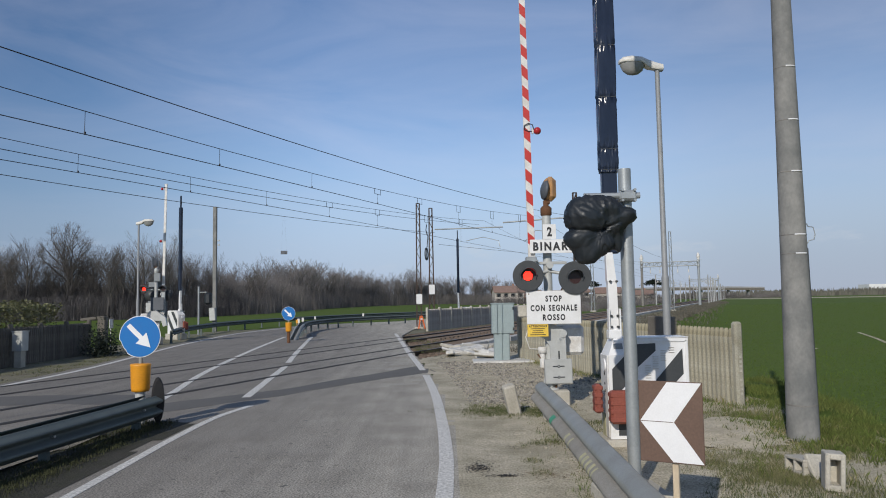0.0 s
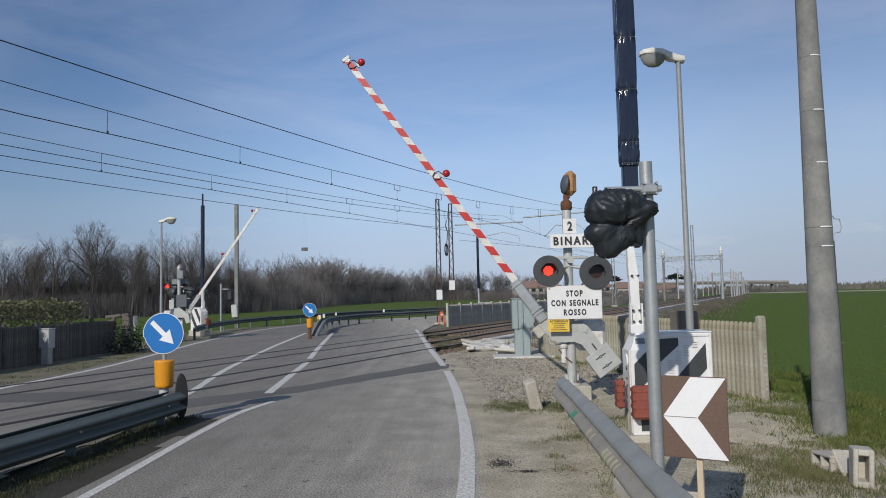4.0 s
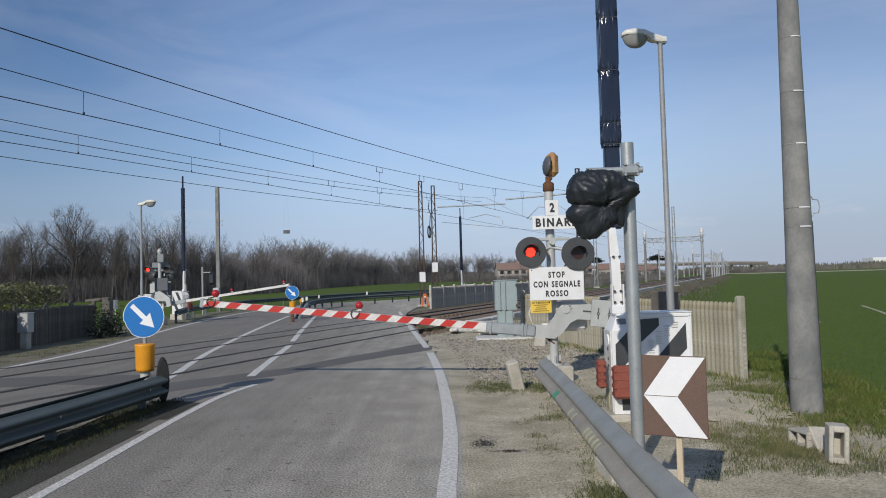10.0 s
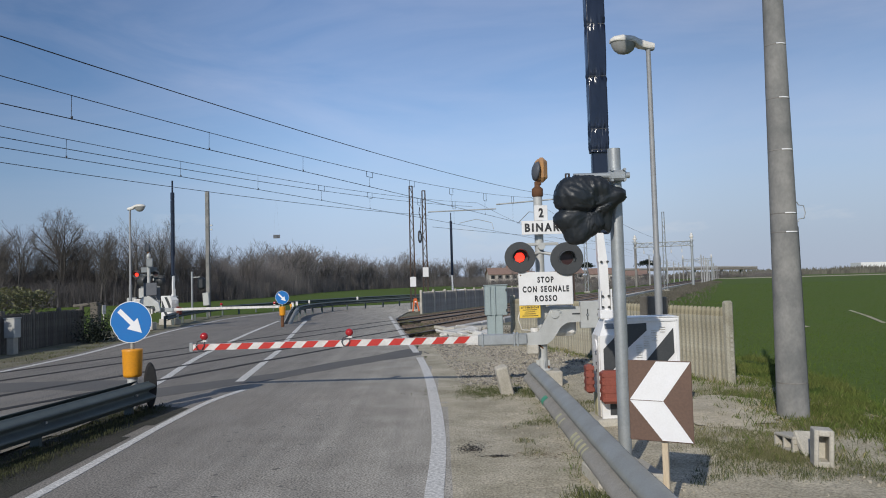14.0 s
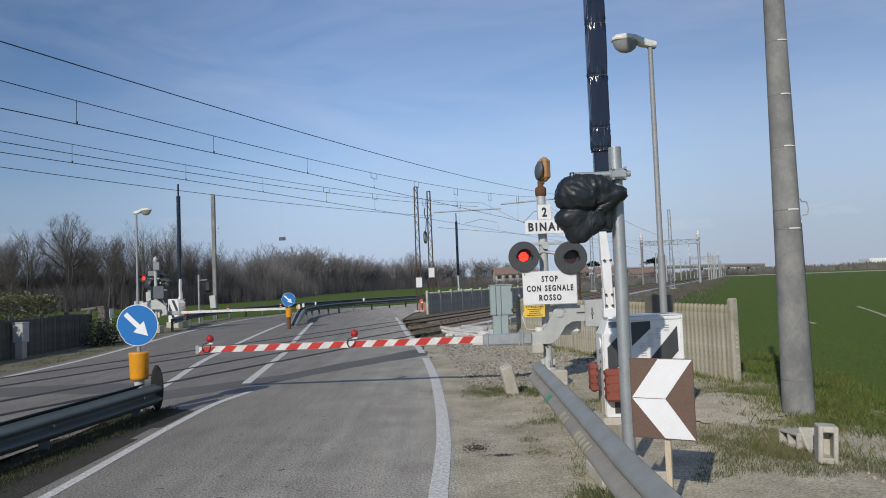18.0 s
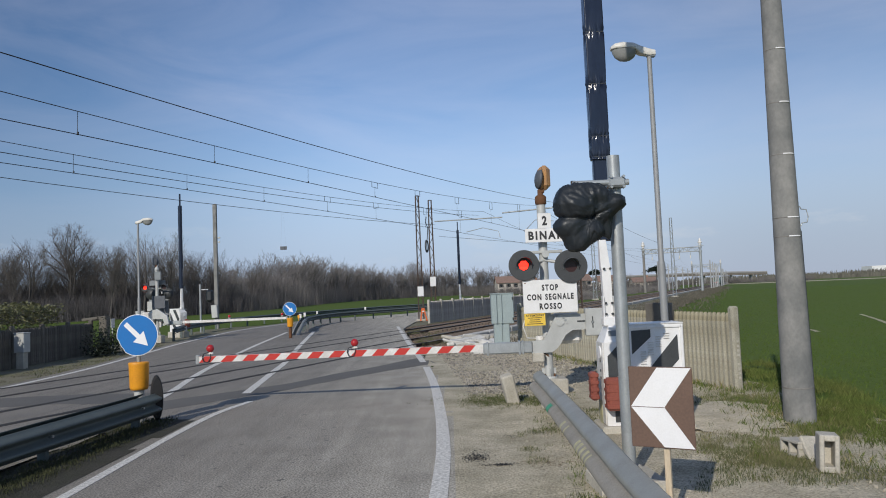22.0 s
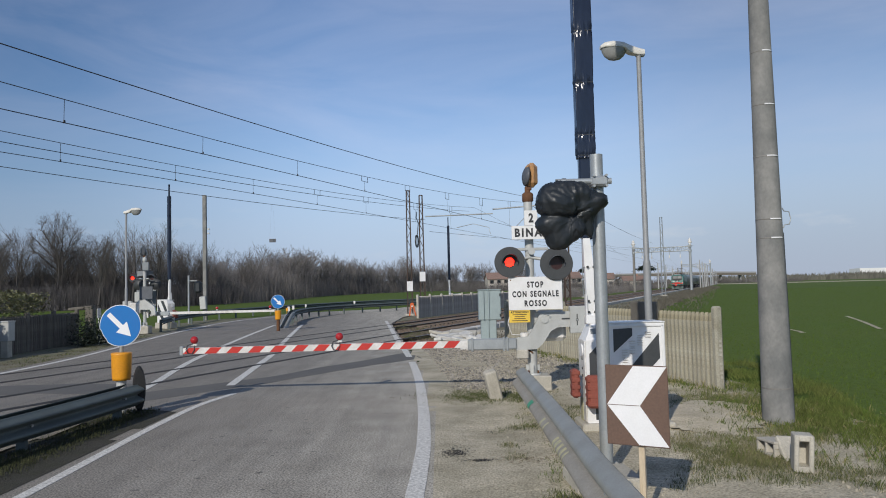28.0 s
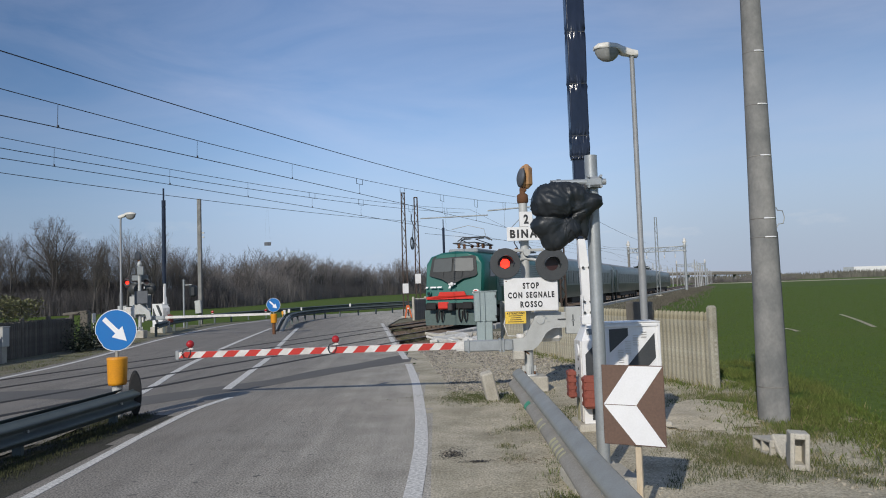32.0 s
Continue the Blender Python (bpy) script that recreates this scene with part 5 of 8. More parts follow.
    part("cable_gland", Shape().tube((-0.13, -0.02, 0.62), (-0.13, -0.02, 0.86), 0.05, n=14).lathe([(0.05, 0.86), (0.075, 0.87), (0.075, 0.97), (0.05, 0.98)], 14, Matrix.Translation((-0.13, -0.02, 0))), M_WHITEDIRTY, b)
    part("loose_cable", Shape().path([(-0.32, 0.0, 1.45), (-0.42, -0.05, 1.15), (-0.36, -0.05, 0.95), (-0.15, 0.0, 0.93), (0.0, 0.0, 0.95)], 0.010), M_WHITEDIRTY, b)
    part("push_rod", Shape().path([(-0.22, -0.03, 0.85), (-0.10, -0.06, 0.70), (0.0, -0.09, 0.62)], 0.012), M_RUST, b)
    return b


M_BELL = mat("ochre_and_rust", (0.50, 0.26, 0.09), 0.8, spot=(0.20, 0.15, 0.13), amount=0.85, scale=6, fine=40, bump=0.2, stretch=(3, 3, 0.8))
barrier_near = barrier(pose(1.70, 12.7, 0), False, "half-barrier with red flashing signals and a red and white boom")
barrier_far = barrier(pose(-13.87, 34.1, 0.10, 0, 0, 180), True, "half-barrier across the oncoming lane, its white back turned")

# ---- the new barrier machine, not yet in use ----
def wrapped_boom(sh_name, parent, x, y, z0, z1, w, d, seed):
    sh = Shape()
    rings, n = int((z1 - z0) / 0.018), 80
    ties = [z0 + 0.03] + [z0 + 0.30 + 0.69 * k for k in range(int((z1 - z0 - 0.3) / 0.69) + 1)]
    vs = []
    for i in range(rings + 1):
        z = z0 + (z1 - z0) * i / rings
        near = max(math.exp(-((z - t) / 0.085) ** 2) for t in ties)
        pinch = max(math.exp(-((z - t) / 0.016) ** 2) for t in ties)
        for k in range(n):
            a = 2 * math.pi * k / n
            c, s = math.cos(a), math.sin(a)
            e = 1 / max(abs(c), abs(s)) ** 0.95
            pleat = 0.35 - abs(noise.noise(Vector((c * 7 + seed, s * 7, z * 4 + 1.2 * noise.noise(Vector((c * 2, s * 2, z * 3))))))) * 2
            g = 1 - 0.03 * near - 0.05 * pinch + 0.20 * near * pleat + 0.05 * (1 - near) * noise.noise(Vector((c * 1.2 + seed, s * 1.2, z * 1.1))) + (0.07 * max(0.0, noise.noise(Vector((seed, 3.0, z * 1.3)))) if c < -0.6 else 0.0)
            vs.append((x + c * e * w / 2 * g, y + s * e * d / 2 * g, z))
    sh.add(vs, [(i * n + k, i * n + (k + 1) % n, (i + 1) * n + (k + 1) % n, (i + 1) * n + k) for i in range(rings) for k in range(n)], True)
    sh.add(vs, [tuple(range(n))[::-1], tuple(range(len(vs) - n, len(vs)))])
    boom = part(sh_name, sh, M_WRAP, parent, "boom wrapped in dark plastic film, tied at steps")
    for z in ties:
        part("tie", Shape().box((x, y, z), (w * 0.95, d * 0.95, 0.012), bevel=0.003), M_BLACK, boom, "black tie drawn tight")
    return boom


def new_machine(m, label, top, wide=0.245):
    b = thing("wrapped_barrier_machine", m, label, "barrier machine", "wrapped barrier machines")
    body = Shape()
    body.prism([(-0.50, 0.0), (0.50, 0.0), (0.50, 1.30), (-0.26, 1.30), (-0.26, 1.09), (-0.50, 1.09)], 0.42)
    cab = part("cabinet", body, M_WHITE, b, "white steel cabinet with black diagonal stripes")
    part("plinth", Shape().box((0.0, 0.21, -0.10), (1.16, 0.60, 0.32), bevel=0.02), M_CONC, b)
    part("lid", Shape().box((0.12, 0.205, 1.304), (0.77, 0.44, 0.012), bevel=0.004), M_WHITE, b)
    low = [(-0.50, 0.0, 1.09), (-0.262, 0.0, 1.09), (-0.262, 0.42, 1.09), (-0.50, 0.42, 1.09)]
    high = [(-0.40, 0.12, 1.295), (-0.262, 0.12, 1.295), (-0.262, 0.42, 1.295), (-0.40, 0.42, 1.295)]
    hood = part("hood", Shape().add(low + high, [(3, 2, 1, 0), (4, 5, 6, 7), (0, 1, 5, 4), (1, 2, 6, 5), (2, 3, 7, 6), (3, 0, 4, 7)]), M_WHITE, b, "sloping white hood over the lock")
    part("plate", Shape().box((0, 0, 0), (0.115, 0.008, 0.075), m=pose(-0.365, 0.058, 1.20, -30, 0, 0)), M_CABGREY, hood, "grey-brown label plate")
    part("door_edge", Shape().box((0.475, -0.008, 0.66), (0.035, 0.016, 1.22), bevel=0.004).box((0.02, -0.008, 1.265), (0.92, 0.016, 0.03), bevel=0.004).box((-0.22, -0.006, 0.62), (0.02, 0.012, 1.2)).box((0.0, -0.006, 0.03), (0.98, 0.012, 0.06)), M_WHITE, cab)
    for pts in ([(-0.15, 1.225), (0.09, 1.235), (0.09, 1.14), (-0.15, 0.93)], [(0.425, 1.165), (0.43, 0.85), (0.01, 0.42), (-0.15, 0.42), (-0.15, 0.51)],
                [(-0.46, 0.92), (-0.25, 1.13), (-0.25, 0.76), (-0.46, 0.55)], [(-0.40, 0.10), (-0.25, 0.10), (-0.25, 0.28), (-0.40, 0.28)]):
        part("black_stripe", Shape().prism(pts[::-1], 0.004, Matrix.Translation((0, -0.005, 0))), M_BLACK, cab)
    for pts in ([(-0.44, 0.78), (-0.10, 1.24), (0.16, 1.24), (-0.44, 0.42)], [(-0.30, 0.08), (0.44, 1.12), (0.44, 0.72), (-0.02, 0.08)]):
        part("back_stripe", Shape().prism(pts[::-1], 0.004, Matrix.Translation((0, 0.421, 0))), M_BLACK, cab)
    for cx, cz, rows in ((0.083, 0.92, 6), (-0.012, 0.81, 6), (0.183, 1.02, 5), (0.286, 1.12, 3)):
        for k in range(rows):
            part("louvre", Shape().box((cx, -0.009, cz + 0.030 * k), (0.072, 0.012, 0.010), bevel=0.003), M_WHITEDIRTY, cab)
    side = part("key_panel", Shape().box((-0.508, 0.21, 0.58), (0.02, 0.38, 1.02), bevel=0.006), M_WHITEDIRTY, b, "white key panel on the cabinet's end")
    part("lock_cover", Shape().tube((-0.535, 0.16, 0.96), (-0.515, 0.16, 0.96), 0.080, n=20), M_WHITE, side)
    for z in (0.85, 0.73, 0.64):
        part("keyhole", Shape().tube((-0.526, 0.16, z), (-0.515, 0.16, z), 0.017, n=10), M_BLACK, side)
    part("yellow_tag", Shape().box((-0.520, 0.26, 0.20), (0.008, 0.16, 0.30), bevel=0.003), M_YELLOWPAINT, side)
    for cx, cy, h, z in ((-0.63, 0.10, 0.36, 0.55), (-0.32, -0.12, 0.40, 0.47)):
        cw = part("counterweight", Shape().box((cx, cy, z), (0.10 if cx < -0.6 else 0.42, 0.16, h), bevel=0.03), M_COUNTER, b, "brick-red ribbed counterweight")
        for k in range(4):
            part("rib", Shape().box((cx, cy, z - h / 2 + h * (k + 0.5) / 4), (0.106 if cx < -0.6 else 0.428, 0.168, 0.06), bevel=0.012), M_COUNTER, cw)
    st = part("boom_stub", Shape().add([(-0.425, 0.17, 1.36), (-0.315, 0.17, 1.36), (-0.315, 0.27, 1.36), (-0.425, 0.27, 1.36), (-0.440, 0.17, 2.03), (-0.325, 0.17, 2.03), (-0.325, 0.27, 2.03), (-0.440, 0.27, 2.03)],
                                       [(3, 2, 1, 0), (4, 5, 6, 7), (0, 1, 5, 4), (1, 2, 6, 5), (2, 3, 7, 6), (3, 0, 4, 7)]), M_WHITE, b, "white steel root of the upright boom")
    part("tapered_end", Shape().add([(-0.447, 0.165, 2.02), (-0.327, 0.165, 2.02), (-0.327, 0.275, 2.02), (-0.447, 0.275, 2.02), (-0.455, 0.18, 2.50), (-0.375, 0.18, 2.50), (-0.375, 0.26, 2.50), (-0.455, 0.26, 2.50)],
                                    [(3, 2, 1, 0), (4, 5, 6, 7), (0, 1, 5, 4), (1, 2, 6, 5), (2, 3, 7, 6), (3, 0, 4, 7)]), M_WHITE, st, "tapered white end")
    part("bracket", Shape().box((-0.37, 0.205, 1.345), (0.17, 0.17, 0.12), bevel=0.015).box((-0.44, 0.18, 1.50), (0.02, 0.10, 0.34), bevel=0.005).box((-0.30, 0.18, 1.50), (0.02, 0.10, 0.34), bevel=0.005), M_WHITE, st)
    for z in (1.44, 1.58, 2.02):
        for sx in (-0.41, -0.33):
            part("clamp_bolt", Shape().tube((sx, 0.14, z), (sx, 0.175, z), 0.016, n=8), M_BLACK, st)
    part("inner_boom", Shape().box((-0.37, 0.23, 2.95), (0.20, 0.12, 1.14), bevel=0.02), M_WRAP, b)
    wrapped_boom("wrapped_boom", b, -0.37, 0.22, 3.44, top - 0.65, wide, wide * 0.7, 3.0)
    wrapped_boom("wrapped_tip", b, -0.37, 0.22, top - 0.7, top, wide * 0.4, wide * 0.33, 5.0)
    return b


new_machine(pose(2.42, 9.08, 0, 0, 0, 0), "white barrier machine with stripes and a boom wrapped in black film", 9.2)
new_machine(pose(-14.66, 39.3, 0.22, 0, 0, 142), "white striped barrier machine by the oncoming lane with a wrapped boom", 7.55, 0.19)
new_machine(pose(1.2, 55.0, 0.0, 0, 0, 0), "white barrier machine beyond the tracks with a wrapped boom", 7.2, 0.19)

# ---- pole with the bagged signal ----
sp = thing("bagged_road_signal", pose(1.66, 6.95, 0), "zinc pole with a road signal hidden in a black plastic bag", "traffic signal")
part("pole", Shape().tube((0, 0, 0.04), (0, 0, 3.06), 0.062, n=28), M_GALV, sp, "mottled zinc pole")
part("foundation", Shape().box((-0.15, -0.35, 0.0), (0.60, 0.58, 0.20), m=pose(0, 0, 0, 0, 1, 4), bevel=0.02).box((0.0, 0.02, -0.02), (0.30, 0.26, 0.19), bevel=0.03), M_CONC, sp, "pale cracked concrete foundation")
part("pole_cap", Shape().lathe([(0.062, 3.06), (0.05, 3.062), (0.05, 2.98)], 28), M_BLACK, sp)
part("cross_arm", Shape().tube((-0.42, -0.10, 2.785), (0.115, -0.10, 2.785), 0.03, n=18), M_GALV, sp)
clampo = part("clamp", Shape().box((0.0, -0.06, 2.785), (0.17, 0.16, 0.10), bevel=0.02), M_GALV, sp, "cast clamp")
for sx in (-0.06, 0.06):
    for sz in (-0.05, 0.05):
        part("bolt", Shape().tube((sx, -0.16, 2.785 + sz), (sx, -0.10, 2.785 + sz), 0.014, n=6), M_GALV, clampo)


def bag(parent):
    """A crumpled plastic bag over a signal head: three lobes that run into one another, creased."""
    lobes = (((-0.43, -0.19, 2.59), (0.215, 0.19, 0.20)), ((-0.22, -0.17, 2.675), (0.16, 0.15, 0.105)), ((-0.04, -0.16, 2.595), (0.115, 0.12, 0.085)), ((-0.19, -0.15, 2.52), (0.17, 0.14, 0.13)),
             ((-0.49, -0.16, 2.36), (0.155, 0.14, 0.12)), ((-0.42, -0.15, 2.235), (0.13, 0.12, 0.125)), ((-0.28, -0.14, 2.33), (0.14, 0.12, 0.13)), ((-0.10, -0.12, 2.37), (0.055, 0.07, 0.14)))
    centre = Vector((-0.28, -0.15, 2.48))
    n, rings = 96, 66
    vs = []
    for i in range(rings + 1):
        for k in range(n):
            a, b = 2 * math.pi * k / n, math.pi * i / rings
            d = Vector((math.cos(a) * math.sin(b), math.sin(a) * math.sin(b), math.cos(b)))
            r = 0.05
            t = 0.55
            while t > 0.02:
                q = centre + d * t
                f = sum(math.exp(-2.6 * (sum(((q[j] - c[j]) / s[j]) ** 2 for j in range(3)) - 1)) for c, s in lobes)
                if f >= 1:
                    r = t
                    break
                t -= 0.012
            q = centre + d * r
            w = Vector((q.x * 7 + 0.5 * noise.noise(q * 5), q.y * 7, q.z * 4))
            crumple = 1.0 if q.z > 2.44 else 0.55
            fold = noise.noise(d * 2.1) * 0.014 + crumple * ((0.25 - abs(noise.noise(w * 0.9))) * 0.045 + (0.22 - abs(noise.noise(w * 2.2 + Vector((2, 5, 1))))) * 0.030 + (0.2 - abs(noise.noise(w * 4.5 + Vector((7, 5, 1))))) * 0.012)
            cut = 2.455 - 0.03 * math.sin((q.x + 0.6) * 7) + 0.28 * max(0.0, q.x + 0.3)
            fold -= (0.035 + 0.012 * noise.noise(q * 6)) * math.exp(-((q.z - cut) / 0.020) ** 2) * min(1, max(0, -0.05 - q.x) / 0.15)
            vs.append(centre + d * (r + fold - 0.01))
    sh = Shape().add(vs, [(i * n + k, (i + 1) * n + k, (i + 1) * n + (k + 1) % n, i * n + (k + 1) % n) for i in range(rings) for k in range(n)], True)
    return part("plastic_bag", sh, M_BAG, parent, "crumpled black plastic bag tied over the signal")


bag(sp)

# ---- chevron board ----
ch = thing("chevron_board", pose(1.585, 5.52, 0, 0, 0, -30), "brown board with a white chevron on a wooden stake", "road sign")
part("board", Shape().box((0, 0, 0.865), (0.475, 0.012, 0.61), bevel=0.004), M_BROWN, ch, "faded brown sheet")
part("chevron", Shape().prism([(-0.2375 + 0.475 * a, 1.17 - 0.61 * b) for a, b in ((0.46, 0.01), (0.99, 0.01), (0.55, 0.5), (0.99, 0.985), (0.52, 0.985), (0.015, 0.5))][::-1], 0.002, Matrix.Translation((0, -0.009, 0))), M_REFLWHITE, ch, "white reflective arrow")
part("seam", Shape().box((-0.105, -0.0105, 0.865), (0.25, 0.002, 0.004)), M_BROWN, ch)
part("stake", Shape().box((0.015, 0.04, 0.40), (0.046, 0.04, 1.2), bevel=0.004), M_WOOD, ch, "raw wooden stake")

# ---- utility pole, street lamps ----
up = thing("utility_pole", pose(4.36, 9.2, 0), "tall tapered grey concrete pole in the grass", "utility pole")
part("shaft", Shape().lathe([(0.190 - 0.0122 * z, z) for z in (-0.3, 0.0, 0.3, 1, 2, 3, 4, 5, 6, 7, 8, 9.5)], 32), M_POLE, up)
part("joint", Shape().lathe([(0.1855, 0.42), (0.1875, 0.425), (0.1875, 0.435), (0.1855, 0.44)], 32), M_GREYFENCE, up)
for z in (4.75, 4.05, 3.38, 2.57, 2.33):
    r = 0.190 - 0.0122 * z
    # white arc on the front only: the band's highlight as a shape
    part("steel_band", Shape().path([((r + 0.001) * math.cos(math.radians(q)), (r + 0.001) * math.sin(math.radians(q)), z) for q in range(-108, -50, 6)], 0.010), M_REFLWHITE, up, "short white arc for the glint on a steel band")
    part("joint", Shape().lathe([(r, z - 0.006), (r + 0.0008, z - 0.006), (r + 0.0008, z + 0.006), (r, z + 0.006)], 32), M_GREYFENCE, up)
part("loop", Shape().path([(0.18, 0, 2.46), (0.20, 0, 2.50), (0.265, 0, 2.51), (0.285, 0, 2.58), (0.265, 0, 2.67), (0.20, 0, 2.68), (0.18, 0, 2.72)], 0.007), M_GALV, up, "bent wire loop")
part("cable_duct", Shape().tube((0.19, -0.02, 0.05), (0.162, -0.02, 2.4), 0.016, n=8), M_BLACK, up)


def street_lamp(m, label, h=6.0):
    b = thing("street_lamp", m, label, "street lamp", "street lamps")
    part("column", Shape().lathe([(0.067, -0.1), (0.067, 2.14), (0.062, 2.18), (0.050, 2.21), (0.042, h)], 20), M_LAMPZINC, b, "stepped dull grey column")
    head = Shape()
    # end towards the column, narrow and low; the lamp end is wide with a high rounded top
    secs = [(0.11, 0.050, 0.09, 0.0), (-0.02, 0.065, 0.125, -0.01), (-0.16, 0.085, 0.175, 0.02), (-0.28, 0.125, 0.225, 0.105), (-0.48, 0.155, 0.245, 0.125), (-0.63, 0.13, 0.225, 0.125), (-0.70, 0.06, 0.175, 0.125)]
    n, vs = 16, []
    for x, w, hi, lo in secs:
        for k in range(n):
            a = 2 * math.pi * k / n
            c, s = math.cos(a), math.sin(a)
            vs.append((x, math.copysign(abs(c) ** 0.6, c) * w, h + (lo + (hi - lo) * s ** 0.7 if s > 0 else lo + 0.012 * s)))
    head.add(vs, [(i * n + k, i * n + (k + 1) % n, (i + 1) * n + (k + 1) % n, (i + 1) * n + k) for i in range(len(secs) - 1) for k in range(n)], True)
    head.add(vs, [tuple(range(n))[::-1], tuple(range(len(vs) - n, len(vs)))])
    hd = part("lamp_head", head, M_LAMPHEAD, b, "pale lamp head with a rounded top")
    part("glass_bowl", Shape().lathe([(0.0, -0.235), (0.10, -0.215), (0.18, -0.155), (0.225, -0.07), (0.24, 0.0)], 24, Matrix.Translation((-0.45, 0, h + 0.125)) @ Matrix.Diagonal((1, 0.60, 1, 1))), M_BULBGLASS, hd, "cloudy lamp bowl")
    part("rim", Shape().lathe([(0.235, -0.012), (0.252, -0.012), (0.252, 0.006), (0.235, 0.006)], 24, Matrix.Translation((-0.45, 0, h + 0.125)) @ Matrix.Diagonal((1, 0.60, 1, 1))), M_GREYPAINT, hd)
    part("neck", Shape().box((0.03, 0, h - 0.015), (0.16, 0.085, 0.06), bevel=0.015), M_CABGREY, hd)
    return b


M_LAMPHEAD = mat("cream_lamp_paint", (0.72, 0.70, 0.64), 0.45, spot=(0.45, 0.43, 0.37), amount=0.4, scale=5, bump=0.03)
street_lamp(pose(3.86, 13.0, 0), "slim street lamp behind the concrete fence")
street_lamp(pose(-14.35, 33.2, -0.05, 0, 0, 180), "slim street lamp beyond the oncoming lane", 5.65)

# ---- guardrails ----
W_OLD = [(0.05 - 0.05 * math.cos(4 * math.pi * k / 24), -0.155 + 0.31 * k / 24) for k in range(25)]
W_OUT = [(0.088 * abs(math.sin(2 * math.pi * k / 32)) ** 0.62, -0.155 + 0.31 * k / 32) for k in range(33)]
W_PROFILE = W_OUT + [(x - 0.008, z) for x, z in W_OUT[::-1]]


def guardrail(pts, top, label, side=1, posts=2.0, double=False, zinc=None, first=0.35, detail=True, tilt=0.0, lobes=None):
    """A W-beam on C-posts along a line; its outer face to the left of the way when side is 1."""
    zinc = zinc or M_RAILZINC
    g = thing("guardrail", pose(0, 0, 0), label, "guardrail", "guardrails")
    line = smooth_line([(*p, 0) for p in pts], 6)
    zc = top - 0.155
    outer = lobes or W_OLD
    shell = outer + [(x - 0.008, z) for x, z in outer[::-1]]
    prof = [((x - tilt * z) * side, z) for x, z in (shell if side > 0 else shell[::-1])]
    part("beam", Shape().sweep([(x + 0.10 * side, z + zc) for x, z in prof], line, closed=True, smooth=True), zinc, g, "dull zinc W-beam")
    if double:
        part("beam", Shape().sweep([(-x - 0.10 * side, z + zc) for x, z in prof[::-1]], line, closed=True, smooth=True), zinc, g)
    run, nxt = 0.0, first
    for a, b in zip(line, line[1:]):
        d = (b - a).length
        while run + d >= nxt:
            p = a + (b - a) * ((nxt - run) / d)
            ang = math.degrees(math.atan2((b - a).y, (b - a).x))
            part("post", Shape().box((0, 0, (top - 0.1) / 2 - 0.15), (0.06, 0.12, top - 0.05 + 0.3), m=pose(p.x, p.y, 0, 0, 0, ang), bevel=0.008), zinc, g)
            part("spacer", Shape().box((0, 0.05 * side, zc), (0.10, 0.12, 0.18), m=pose(p.x, p.y, 0, 0, 0, ang), bevel=0.01), zinc, g)
            if detail:
                part("bolt", Shape().tube(tuple(pose(p.x, p.y, zc, 0, 0, ang) @ Vector((0, 0.11 * side, 0))), tuple(pose(p.x, p.y, zc, 0, 0, ang) @ Vector((0, 0.135 * side, 0))), 0.018, n=8), M_GALV, g)
            nxt += posts
        run += d
    return g


gl = guardrail([(-4.54, 10.85), (-4.70, 9.3), (-4.87, 7.8), (-5.02, 6.2), (-5.1, 3.0), (-5.1, -8)], 0.47, "median guardrail, darkened for its shaded face, with a black padded end", 1, double=True, zinc=M_RAILSHADE, first=0.4)
pad = Shape()
n, vs = 20, []
for x, r in ((-0.10, 0.30), (-0.07, 0.335), (0.06, 0.335), (0.09, 0.30)):
    vs += [(math.cos(2 * math.pi * k / n) * r * 0.27, x, math.sin(2 * math.pi * k / n) * r) for k in range(n)]
pad.add(vs, [(i * n + k, i * n + (k + 1) % n, (i + 1) * n + (k + 1) % n, (i + 1) * n + k) for i in range(3) for k in range(n)], True)
pad.add(vs, [tuple(range(n))[::-1], tuple(range(3 * n, 4 * n))])
part("end_pad", pad, M_RUBBER, gl, "black rubber end pad", pose(-4.46, 10.92, 0.40, 0, 0, 25))
for dx in (-0.05, 0.03, 0.08):
    part("tie_wire", Shape().path([(-4.46 + dx, 10.9, 0.1), (-4.45 + dx * 1.3, 10.88, 0.0), (-4.44 + dx * 1.6, 10.84, -0.03)], 0.006), M_WIRE, gl)
part("green_mark", Shape().box((0, 0, 0), (0.002, 0.13, 0.10), m=pose(-4.755, 8.15, 0.27, 0, 0, 8)), M_GREENPAINT, gl)

gr = guardrail([(1.44, 11.55), (1.43, 10.0), (1.40, 8.0), (1.36, 6.0), (1.34, 4.0), (1.33, -8)], 0.50, "grey guardrail along the shoulder with paint marks", -1, first=0.5, double=False, tilt=0.42, lobes=W_OUT)
beam = next(c for c in gr.children if c.name.startswith("beam"))
beam.data.materials.append(M_RAILDUST)
for f in beam.data.polygons:
    if f.center.z < 0.345:
        f.material_index = 1
for y, w, material in ((9.15, 0.22, M_GREENPAINT), (8.0, 0.10, M_YELLOWPAINT), (7.75, 0.07, M_YELLOWPAINT), (6.98, 0.09, M_YELLOWPAINT), (6.84, 0.09, M_YELLOWPAINT), (6.68, 0.08, M_YELLOWPAINT), (6.52, 0.08, M_YELLOWPAINT), (6.4, 0.05, M_YELLOWPAINT)):
    ends = [(line_x([(1.36, 6.0), (1.40, 8.0), (1.43, 10)], q), q, 0) for q in (y, y + w)]
    part("paint_mark", Shape().sweep([((x - 0.42 * z) + 0.10 + 0.004, z + 0.345) for x, z in W_OUT[3:15]], ends), material, gr)
